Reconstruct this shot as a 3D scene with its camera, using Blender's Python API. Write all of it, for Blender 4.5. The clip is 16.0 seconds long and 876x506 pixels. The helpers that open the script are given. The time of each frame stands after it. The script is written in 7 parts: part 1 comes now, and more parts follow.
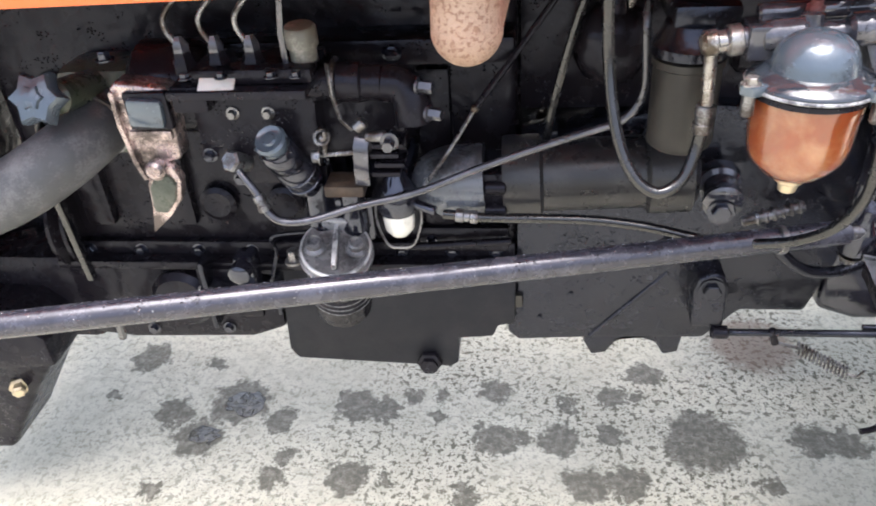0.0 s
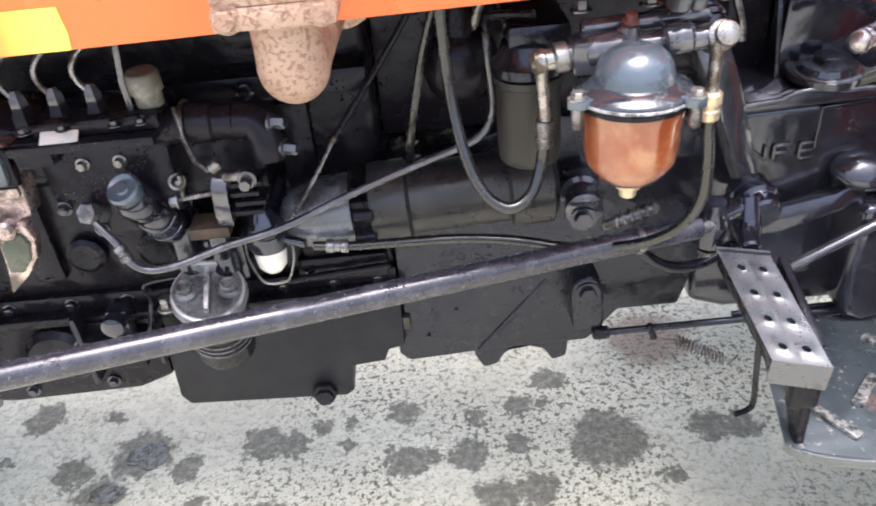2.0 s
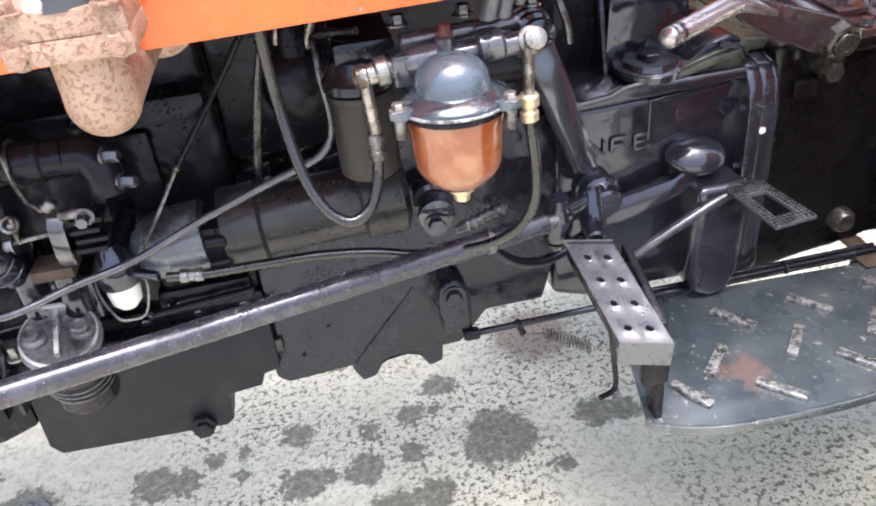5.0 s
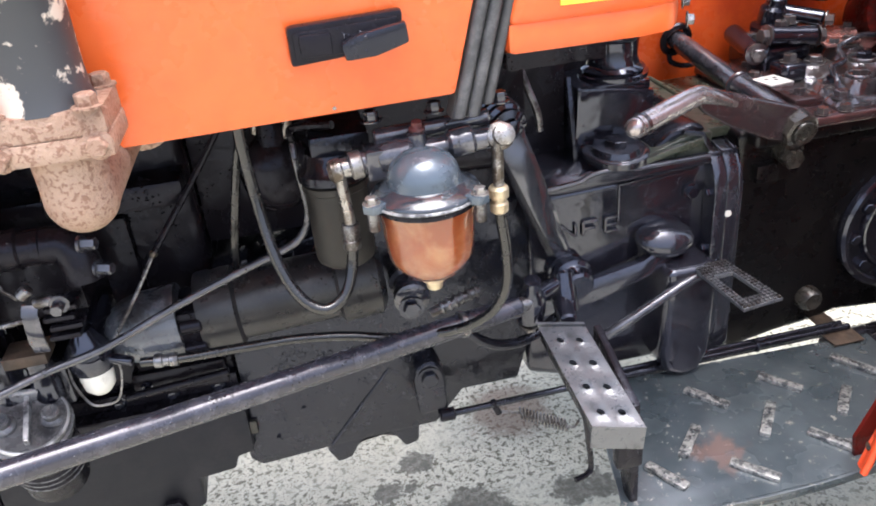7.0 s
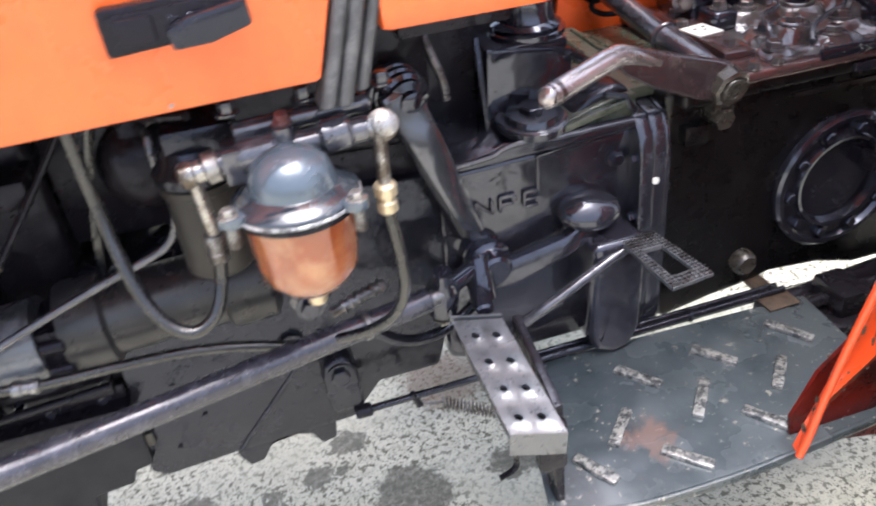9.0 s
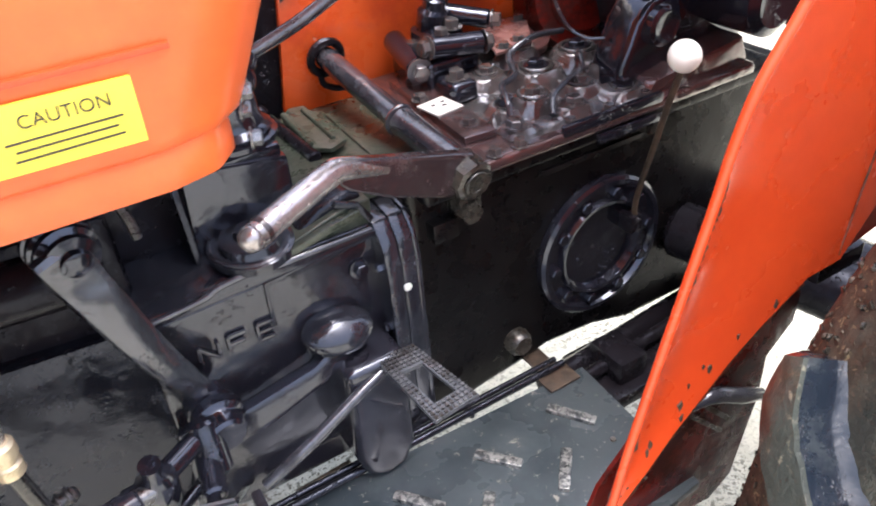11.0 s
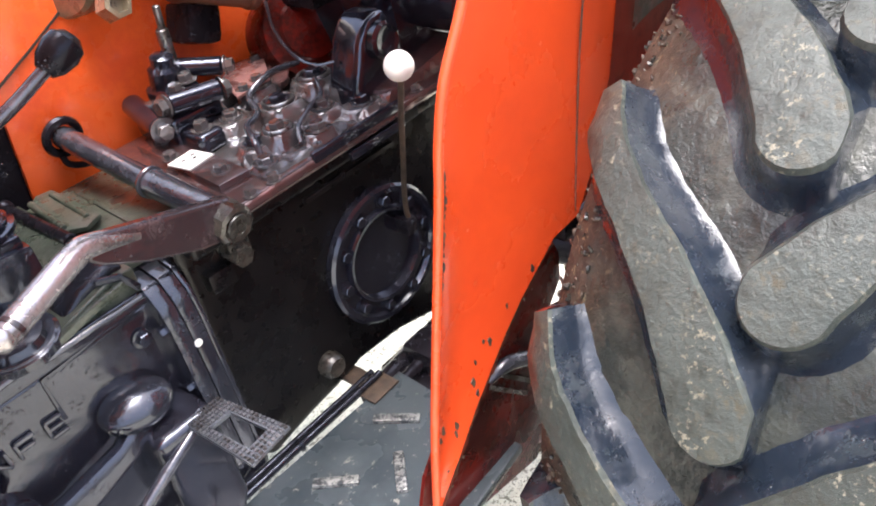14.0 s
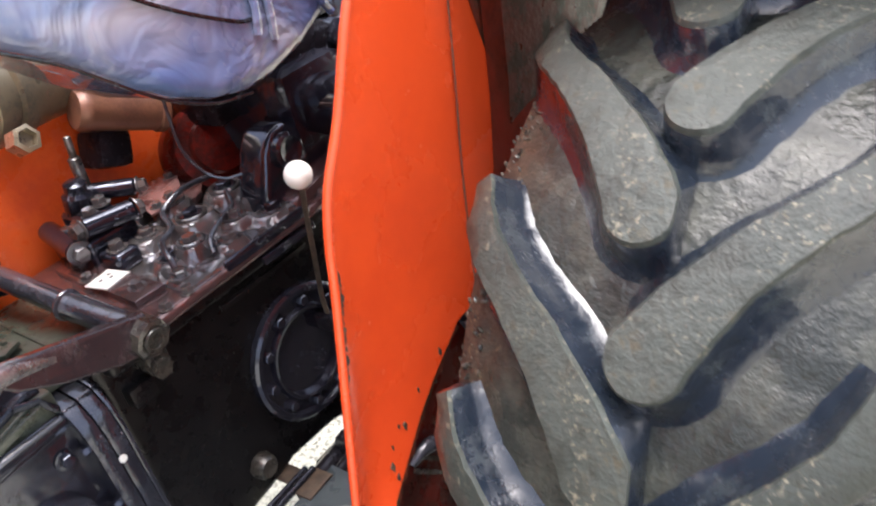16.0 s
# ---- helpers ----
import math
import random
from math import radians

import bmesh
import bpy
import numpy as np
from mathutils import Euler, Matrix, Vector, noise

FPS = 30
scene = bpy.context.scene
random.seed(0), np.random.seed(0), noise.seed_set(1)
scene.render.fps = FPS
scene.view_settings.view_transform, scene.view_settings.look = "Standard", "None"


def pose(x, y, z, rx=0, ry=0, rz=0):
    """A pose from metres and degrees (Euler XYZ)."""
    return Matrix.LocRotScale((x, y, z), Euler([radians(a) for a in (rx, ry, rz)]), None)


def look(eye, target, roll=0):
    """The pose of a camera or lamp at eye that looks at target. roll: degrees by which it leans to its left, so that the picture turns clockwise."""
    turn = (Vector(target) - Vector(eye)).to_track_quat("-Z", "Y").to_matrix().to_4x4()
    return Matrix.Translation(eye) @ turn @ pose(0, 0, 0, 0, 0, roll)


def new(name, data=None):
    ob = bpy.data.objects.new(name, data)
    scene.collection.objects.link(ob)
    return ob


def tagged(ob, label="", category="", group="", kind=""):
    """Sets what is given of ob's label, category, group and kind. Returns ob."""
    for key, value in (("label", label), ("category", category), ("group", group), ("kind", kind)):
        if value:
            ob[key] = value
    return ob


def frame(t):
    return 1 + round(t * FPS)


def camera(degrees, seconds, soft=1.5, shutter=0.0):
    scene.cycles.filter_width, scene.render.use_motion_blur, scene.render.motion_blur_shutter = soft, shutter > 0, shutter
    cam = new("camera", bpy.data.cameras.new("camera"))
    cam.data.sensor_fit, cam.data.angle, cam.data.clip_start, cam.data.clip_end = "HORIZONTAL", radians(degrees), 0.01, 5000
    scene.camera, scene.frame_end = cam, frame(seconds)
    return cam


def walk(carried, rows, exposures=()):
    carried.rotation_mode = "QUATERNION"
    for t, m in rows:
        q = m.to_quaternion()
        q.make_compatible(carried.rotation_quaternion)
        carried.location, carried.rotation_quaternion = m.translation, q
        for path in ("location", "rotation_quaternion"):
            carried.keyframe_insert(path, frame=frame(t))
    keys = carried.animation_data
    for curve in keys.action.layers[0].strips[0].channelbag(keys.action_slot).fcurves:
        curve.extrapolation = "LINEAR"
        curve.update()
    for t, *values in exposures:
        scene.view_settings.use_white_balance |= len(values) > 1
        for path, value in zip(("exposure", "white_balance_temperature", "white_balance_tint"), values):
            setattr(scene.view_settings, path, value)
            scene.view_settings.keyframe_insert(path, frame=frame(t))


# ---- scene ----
cam = camera(59.3, 16.0, 1.8, 0.5)
PATH = [
    (0, (0.175, 0.113, 1.3), (-0.049, 1.756, 0.182), -3.9),
    (0.5, (0.192, 0.112, 1.304), (0.018, 1.758, 0.182), -4.5),
    (1, (0.216, 0.116, 1.304), (0.104, 1.771, 0.187), -5.1),
    (1.5, (0.229, 0.116, 1.306), (0.16, 1.779, 0.197), -5.3),
    (2, (0.241, 0.116, 1.308), (0.222, 1.79, 0.215), -5.6),
    (2.5, (0.256, 0.115, 1.306), (0.297, 1.784, 0.205), -5.9),
    (3, (0.266, 0.114, 1.306), (0.325, 1.78, 0.2), -6.6),
    (3.5, (0.277, 0.109, 1.304), (0.381, 1.773, 0.199), -6.6),
    (4, (0.287, 0.106, 1.307), (0.41, 1.776, 0.214), -6.8),
    (4.5, (0.3, 0.1, 1.307), (0.478, 1.764, 0.211), -6.6),
    (5, (0.307, 0.095, 1.308), (0.532, 1.76, 0.223), -6.6),
    (5.2, (0.312, 0.09, 1.314), (0.547, 1.757, 0.234), -6.8),
    (7.3, (0.323, 0.093, 1.337), (0.63, 1.833, 0.399), -5.6),
    (7.5, (0.327, 0.096, 1.33), (0.628, 1.81, 0.344), -6.1),
    (8, (0.34, 0.113, 1.321), (0.59, 1.793, 0.265), -6.5),
    (8.5, (0.362, 0.139, 1.314), (0.694, 1.749, 0.175), -3.6),
    (9, (0.416, 0.205, 1.334), (0.806, 1.834, 0.241), -6.5),
    (9.5, (0.474, 0.262, 1.346), (0.995, 1.795, 0.171), -7.3),
    (10, (0.544, 0.289, 1.359), (1.175, 1.848, 0.277), -6.3),
    (10.2, (0.565, 0.314, 1.365), (1.243, 1.843, 0.269), -5.6),
    (12.5, (0.659, 0.391, 1.388), (1.614, 1.707, 0.224), -8.1),
    (13, (0.666, 0.365, 1.378), (1.708, 1.601, 0.2), -8.5),
    (13.5, (0.664, 0.321, 1.379), (1.754, 1.504, 0.191), -10.0),
    (14, (0.668, 0.286, 1.389), (1.793, 1.482, 0.247), -11.6),
    (14.5, (0.676, 0.29, 1.399), (1.831, 1.449, 0.249), -11.4),
    (15, (0.693, 0.303, 1.427), (1.942, 1.485, 0.407), -12.0),
    (15.5, (0.694, 0.27, 1.432), (2.0, 1.434, 0.463), -13.0),
    (16, (0.671, 0.205, 1.418), (1.986, 1.344, 0.431), -14.1),
]
walk(cam, [(t, look(eye, target, roll)) for t, eye, target, roll in PATH], exposures=[(t, e, k, 13) for t, e, k in ((0, 0.83, 6250), (5, 1.02, 6200), (7.5, 0.70, 6150), (8, 0.70, 6150), (9, 0.87, 6150), (10, 0.87, 6150), (12.5, 0.90, 6200), (13, 0.88, 6200), (13.5, 1.08, 6200), (15, 1.25, 6250), (15.5, 1.34, 6250), (16, 0.75, 6250))])

# ---- world, sun, exposure ----
world = bpy.data.worlds.new("sky")
scene.world = world
world.use_nodes = True
wn = world.node_tree
wn.nodes.clear()
sky = wn.nodes.new("ShaderNodeTexSky")
sky.sky_type = "NISHITA"
sky.sun_disc = False
sky.sun_elevation, sky.sun_rotation = radians(81), radians(163)
sky.air_density, sky.dust_density, sky.ozone_density = 1.0, 6.0, 0.4
wbg = wn.nodes.new("ShaderNodeBackground")
wbg.inputs["Strength"].default_value = 0.30
wout = wn.nodes.new("ShaderNodeOutputWorld")
grey = wn.nodes.new("ShaderNodeRGBToBW")
haze = wn.nodes.new("ShaderNodeMix")
haze.data_type = "RGBA"
haze.inputs[0].default_value = 0.32
wn.links.new(sky.outputs[0], grey.inputs[0])
wn.links.new(sky.outputs[0], haze.inputs[6])
wn.links.new(grey.outputs[0], haze.inputs[7])
wn.links.new(haze.outputs[2], wbg.inputs[0])
wn.links.new(wbg.outputs[0], wout.inputs[0])

sun_data = bpy.data.lights.new("sun", "SUN")
sun_data.energy, sun_data.angle, sun_data.color = 1.65, radians(40), (1.0, 0.99, 0.98)
sun = new("sun", sun_data)
sun.matrix_world = look((1.1, 0.45, 4.9), (0.9, 1.1, 0.3))

# ---- materials ----


def rgba(c):
    return (c[0], c[1], c[2], 1.0)


class Mat:
    """A node material with a principled shader and a few short ways to wire it."""

    def __init__(self, name):
        self.m = bpy.data.materials.new(name)
        self.m.use_nodes = True
        self.t = self.m.node_tree
        self.b = self.t.nodes["Principled BSDF"]
        self.co = self.t.nodes.new("ShaderNodeTexCoord").outputs["Object"]

    def node(self, kind, **sets):
        n = self.t.nodes.new(kind)
        for k, v in sets.items():
            n.inputs[k].default_value = v
        return n

    def link(self, a, b):
        self.t.links.new(a, b)

    def noise(self, scale, detail=4.0, rough=0.55, warp=0.0, co=None):
        n = self.node("ShaderNodeTexNoise", Scale=scale, Detail=detail, Roughness=rough, Distortion=warp)
        self.link(co or self.co, n.inputs["Vector"])
        return n.outputs["Fac"]

    def step(self, fac, lo, hi, a=0.0, b=1.0):
        n = self.node("ShaderNodeMapRange")
        n.interpolation_type = "SMOOTHSTEP"
        for i, v in ((1, lo), (2, hi), (3, a), (4, b)):
            n.inputs[i].default_value = v
        self.link(fac, n.inputs[0])
        return n.outputs[0]

    def mix(self, fac, a, b):
        n = self.t.nodes.new("ShaderNodeMix")
        n.data_type = "RGBA"
        self.link(fac, n.inputs[0])
        for i, v in ((6, a), (7, b)):
            if isinstance(v, tuple):
                n.inputs[i].default_value = rgba(v)
            else:
                self.link(v, n.inputs[i])
        return n.outputs[2]

    def math(self, op, a, b):
        n = self.t.nodes.new("ShaderNodeMath")
        n.operation = op
        for i, v in ((0, a), (1, b)):
            if isinstance(v, (int, float)):
                n.inputs[i].default_value = v
            else:
                self.link(v, n.inputs[i])
        return n.outputs[0]

    def bump(self, height, strength, dist=0.002):
        n = self.node("ShaderNodeBump", Strength=strength, Distance=dist)
        self.link(height, n.inputs["Height"])
        if self.b.inputs["Normal"].links:
            self.link(self.b.inputs["Normal"].links[0].from_socket, n.inputs["Normal"])
        self.link(n.outputs[0], self.b.inputs["Normal"])

    def put(self, socket, v):
        if isinstance(v, tuple):
            self.b.inputs[socket].default_value = v if socket == "Subsurface Radius" else rgba(v)
        elif isinstance(v, (int, float)):
            self.b.inputs[socket].default_value = v
        else:
            self.link(v, self.b.inputs[socket])


def painted(name, base, dirt, rough=(0.2, 0.5), dirt_at=(0.55, 0.75), coat=0.0, metal=0.0, scale=14.0, drops=0.0, lumps=0.15, spec=0.5, waves=0.0, tint=None):
    """Paint or metal: two tones of patchy dirt, fine grain, uneven gloss and, where wet, beads of water."""
    m = Mat(name)
    big = m.noise(scale, 5.0, 0.6)
    fine = m.noise(scale * 14, 3.0, 0.6)
    fac = m.step(m.math("ADD", big, m.math("MULTIPLY", m.math("SUBTRACT", fine, 0.5), 0.35)), *dirt_at)
    m.put("Base Color", m.mix(fac, base, dirt))
    gloss = m.step(m.math("ADD", m.noise(scale * 2.3, 4.0), m.math("MULTIPLY", fac, 0.15)), 0.3, 0.75, *rough)
    m.put("Metallic", metal)
    if tint:
        m.put("Specular Tint", tint)
    m.put("Coat Weight", coat)
    m.put("Coat Roughness", 0.07)
    if lumps:
        m.bump(m.noise(scale * 5, 3.0), lumps, 0.003)
    if waves:
        m.bump(m.noise(11.0, 2.0, 0.5, 0.5), waves, 0.02)
        m.put("Coat IOR", 1.45)
    if drops:
        v = m.node("ShaderNodeTexVoronoi", Scale=230.0)
        m.link(m.co, v.inputs["Vector"])
        bead = m.step(v.outputs["Distance"], 0.42, 0.1)
        bead = m.math("MULTIPLY", bead, m.step(m.noise(34.0, 2.0), 0.55, 0.66))
        m.bump(bead, drops, 0.0022)
        gloss = m.math("MULTIPLY", gloss, m.step(bead, 0.0, 0.5, 1.0, 0.15))
        m.put("Specular IOR Level", m.step(bead, 0.05, 0.6, spec, 1.0))
    else:
        m.put("Specular IOR Level", spec)
    m.put("Roughness", gloss)
    return m.m


COOL = (0.74, 0.80, 1.0)
BLACK = painted("black_gloss_paint", (0.0112, 0.0096, 0.0122), (0.018, 0.0160, 0.0190), (0.16, 0.34), (0.55, 0.85), 0.0, drops=0.9, lumps=0.22, spec=0.22, waves=0.45, tint=COOL)
BLACK_WET = painted("wet_black_paint", (0.0120, 0.0118, 0.0175), (0.021, 0.0205, 0.028), (0.05, 0.20), (0.55, 0.85), 0.45, drops=0.9, lumps=0.12, spec=0.80, waves=0.24, tint=COOL)
SATIN = painted("satin_black_casting", (0.0105, 0.0103, 0.0138), (0.020, 0.0198, 0.0250), (0.12, 0.30), (0.50, 0.80), 0.0, drops=0.9, lumps=0.2, spec=0.50, waves=0.25, tint=COOL)
CASTING = painted("black_painted_casting", (0.0150, 0.0142, 0.0200), (0.026, 0.0250, 0.0320), (0.10, 0.26), (0.50, 0.80), 0.6, drops=0.9, lumps=0.10, spec=0.70, waves=0.22, tint=COOL)
AXLEM = painted("dull_black_axle_paint", (0.0055, 0.0048, 0.0052), (0.012, 0.0105, 0.0105), (0.22, 0.40), (0.50, 0.80), 0.0, lumps=0.12, spec=0.32, waves=0.10)
DECKM = painted("wet_blue_black_casting", (0.018, 0.0185, 0.0245), (0.032, 0.033, 0.041), (0.10, 0.24), (0.45, 0.75), 0.8, drops=0.8, lumps=0.12, spec=0.6, waves=0.2, tint=COOL)
BARREL = painted("dusty_wet_barrel", (0.019, 0.0185, 0.0205), (0.036, 0.035, 0.037), (0.24, 0.42), (0.45, 0.75), 0.0, drops=1.0, lumps=0.15, spec=0.45)
ARMM = painted("polished_worn_arm", (0.080, 0.084, 0.102), (0.055, 0.057, 0.068), (0.08, 0.18), (0.44, 0.66), 1.0, 0.6, scale=20, drops=0.6, lumps=0.1, waves=0.2)
HEADDARK = painted("wet_grey_casting", (0.15, 0.152, 0.162), (0.040, 0.040, 0.045), (0.22, 0.42), (0.46, 0.66), 0.2, 0.4, scale=30, drops=0.3, lumps=0.1)
FLANGEM = painted("shaded_blue_enamel", (0.026, 0.033, 0.044), (0.050, 0.060, 0.074), (0.10, 0.24), (0.50, 0.70), 1.0, 0.2, scale=26, drops=0.4)
SUMP = painted("dusty_black_sheet", (0.010, 0.010, 0.012), (0.018, 0.017, 0.019), (0.34, 0.55), (0.45, 0.75), 0.0, lumps=0.1, spec=0.3, tint=COOL)
CANM = painted("dull_grey_filter_can", (0.014, 0.0125, 0.0115), (0.023, 0.0205, 0.0185), (0.40, 0.58), (0.42, 0.7), 0.0, scale=16, lumps=0.05)
GRIMESHADE = painted("grime_shade_red_paint", (0.15, 0.022, 0.010), (0.055, 0.026, 0.014), (0.25, 0.55), (0.42, 0.6), 0.2, scale=22, lumps=0.4)
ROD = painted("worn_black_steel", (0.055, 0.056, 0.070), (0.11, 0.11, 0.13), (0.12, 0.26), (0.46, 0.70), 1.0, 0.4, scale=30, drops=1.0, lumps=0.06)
LINK = painted("wet_worn_black_rod", (0.034, 0.034, 0.047), (0.066, 0.066, 0.086), (0.18, 0.32), (0.46, 0.70), 0.4, 0.3, scale=30, drops=1.0, lumps=0.08)
HEADM = painted("lit_edge_casting", (0.42, 0.425, 0.44), (0.10, 0.10, 0.11), (0.30, 0.50), (0.50, 0.66), 0.0, 0.45, scale=45, drops=0.4)
STEEL = painted("dull_steel", (0.24, 0.24, 0.25), (0.07, 0.06, 0.055), (0.22, 0.48), (0.42, 0.64), 0.0, 0.85, scale=40)
ZINC = painted("zinc_plate", (0.36, 0.345, 0.33), (0.11, 0.09, 0.07), (0.22, 0.46), (0.42, 0.62), 0.0, 0.8, scale=32)
ALU = painted("cast_aluminium", (0.52, 0.42, 0.40), (0.10, 0.08, 0.075), (0.16, 0.38), (0.42, 0.62), 0.4, 0.75, scale=30, lumps=0.35)
BRASS = painted("dull_brass", (0.58, 0.49, 0.34), (0.30, 0.24, 0.15), (0.3, 0.5), (0.5, 0.7), 0.0, 0.7, scale=60)
BLUEGREY = painted("grey_blue_enamel", (0.082, 0.106, 0.134), (0.036, 0.043, 0.052), (0.14, 0.30), (0.54, 0.74), 0.6, 0.3, scale=26, drops=0.4)
STARTER = painted("wet_grey_cap", (0.12, 0.13, 0.15), (0.04, 0.04, 0.045), (0.12, 0.4), (0.5, 0.66), 0.3, drops=1.0)
HOSE = painted("rubber_hose", (0.0075, 0.0075, 0.0090), (0.020, 0.0198, 0.0215), (0.14, 0.32), (0.52, 0.74), 0.5, scale=40)
GREYHOSE = painted("dusty_rubber", (0.06, 0.063, 0.068), (0.13, 0.13, 0.138), (0.45, 0.65), (0.42, 0.7), 0.0, scale=22)
OLIVE = painted("olive_primer", (0.050, 0.060, 0.044), (0.090, 0.098, 0.077), (0.2, 0.45), (0.45, 0.7), 0.3, scale=14, lumps=0.35, spec=0.4, waves=0.4)
BOSSM = painted("oily_brown_casting", (0.034, 0.030, 0.025), (0.085, 0.074, 0.060), (0.18, 0.4), (0.45, 0.7), 0.4, 0.2, scale=30, lumps=0.3)
PRIMER = painted("red_primer", (0.14, 0.045, 0.042), (0.06, 0.035, 0.034), (0.3, 0.55), (0.45, 0.7), 0.1, scale=24, drops=0.5)
WHITE = painted("white_plastic", (0.80, 0.79, 0.74), (0.55, 0.53, 0.47), (0.3, 0.5), (0.55, 0.8), 0.1, scale=40, lumps=0.05)
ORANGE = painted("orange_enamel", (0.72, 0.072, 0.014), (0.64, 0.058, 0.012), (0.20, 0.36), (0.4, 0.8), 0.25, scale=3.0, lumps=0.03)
# lighter orange for the right panel, its stronger light put into the colour
LIT = painted("lit_orange_enamel", (0.88, 0.130, 0.022), (0.77, 0.090, 0.018), (0.2, 0.4), (0.45, 0.7), 0.3, scale=6.0, lumps=0.04)
# hood side and cowl: sunlight put into the colour as a yellower orange
SUNLIT = painted("sun_lit_orange_enamel", (0.84, 0.150, 0.030), (0.74, 0.115, 0.023), (0.2, 0.4), (0.4, 0.8), 0.25, scale=3.0, lumps=0.03)
SEALRUBBER = painted("grey_rubber_seal", (0.055, 0.056, 0.060), (0.11, 0.11, 0.115), (0.4, 0.6), (0.45, 0.7), 0.0, scale=30)
LABELY = painted("yellow_sticker", (0.90, 0.72, 0.06), (0.85, 0.62, 0.05), (0.3, 0.45), (0.5, 0.8), 0.1, lumps=0.02)
INK = painted("black_ink", (0.03, 0.028, 0.024), (0.06, 0.05, 0.04), (0.4, 0.6), lumps=0.0)
GREYBAR = painted("black_hose_print", (0.42, 0.42, 0.40), (0.2, 0.2, 0.2), (0.4, 0.6), (0.45, 0.6), lumps=0.0, scale=90)
PINKISH = painted("pink_primed_plate", (0.24, 0.125, 0.115), (0.10, 0.055, 0.05), (0.12, 0.35), (0.48, 0.66), 0.6, scale=20, drops=0.5, lumps=0.25, waves=0.4)
LIFTM = painted("oily_red_black", (0.105, 0.066, 0.066), (0.150, 0.066, 0.063), (0.08, 0.26), (0.48, 0.66), 1.0, 0.5, scale=9, drops=0.6, lumps=0.3, waves=0.6)
CAPM = painted("grey_green_cap", (0.115, 0.115, 0.095), (0.27, 0.265, 0.235), (0.35, 0.55), (0.45, 0.65), 0.1, scale=30)
LEVERDARK = painted("scuffed_black_lever", (0.036, 0.023, 0.025), (0.066, 0.044, 0.045), (0.14, 0.30), (0.50, 0.7), 1.0, 0.1, scale=22, drops=0.6, lumps=0.2, waves=0.4)
LEVERM = painted("worn_silver_lever", (0.46, 0.42, 0.42), (0.18, 0.155, 0.15), (0.14, 0.30), (0.42, 0.7), 0.6, 0.7, scale=16, drops=0.4, lumps=0.2, waves=0.3)
OILY = painted("oily_dark_metal", (0.135, 0.124, 0.122), (0.080, 0.054, 0.051), (0.07, 0.20), (0.5, 0.7), 1.0, 0.45, scale=18, drops=0.5, lumps=0.5, spec=0.9, waves=0.6, tint=COOL)
DRUM = painted("dull_gold_canister", (0.26, 0.22, 0.15), (0.12, 0.11, 0.10), (0.25, 0.45), (0.45, 0.7), 0.3, 0.5, scale=10)
COPPER = painted("brown_tube", (0.22, 0.10, 0.06), (0.14, 0.06, 0.04), (0.3, 0.5), (0.45, 0.7), 0.2, 0.3, scale=14)
PEDAL = painted("scuffed_pedal_steel", (0.105, 0.112, 0.126), (0.055, 0.057, 0.062), (0.26, 0.46), (0.5, 0.75), 0.6, 0.35, scale=45, drops=0.5)
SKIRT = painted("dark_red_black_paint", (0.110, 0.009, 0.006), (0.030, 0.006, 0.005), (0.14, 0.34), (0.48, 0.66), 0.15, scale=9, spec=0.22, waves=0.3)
SHADEDRED = painted("shade_darkened_orange", (0.30, 0.030, 0.012), (0.16, 0.022, 0.012), (0.55, 0.75), (0.45, 0.7), 0.0, scale=6.0, lumps=0.05, spec=0.15)
STRAWM = painted("dry_straw", (0.62, 0.50, 0.24), (0.42, 0.32, 0.14), (0.6, 0.8), lumps=0.0)
GRIME = painted("brown_grime", (0.045, 0.030, 0.021), (0.085, 0.058, 0.038), (0.45, 0.75), (0.4, 0.65), scale=40)



def decal_material():
    """Yellow print that fades forwards into the hood's orange."""
    m = Mat("fading_yellow_print")
    sep = m.node("ShaderNodeSeparateXYZ")
    m.link(m.co, sep.inputs[0])
    x = m.math("ADD", sep.outputs[0], m.math("MULTIPLY", m.noise(20), 0.006))
    m.put("Base Color", m.mix(m.step(x, -0.182, -0.10), (0.80, 0.14, 0.026), (0.92, 0.66, 0.10)))
    m.put("Roughness", m.step(m.noise(30), 0.3, 0.7, 0.25, 0.4))
    return m.m


DECAL = decal_material()


def water_material():
    m = Mat("clear_water")
    m.put("Base Color", (0.92, 0.94, 0.96))
    m.put("Roughness", 0.03)
    m.put("IOR", 1.33)
    m.put("Transmission Weight", 0.85)
    return m.m


WATER = water_material()


def rust_material():
    m = Mat("pink_rusted_iron")
    n = m.noise(210, 3.0, 0.65)
    p = m.noise(12, 4.0)
    spots = m.step(n, 0.50, 0.60)
    tone = m.mix(m.step(p, 0.35, 0.7), (0.30, 0.185, 0.13), (0.43, 0.30, 0.225))
    m.put("Base Color", m.mix(m.math("MULTIPLY", spots, 0.6), tone, (0.15, 0.055, 0.03)))
    m.put("Roughness", 0.52)
    m.bump(n, 0.8, 0.004)
    return m.m


RUST = rust_material()


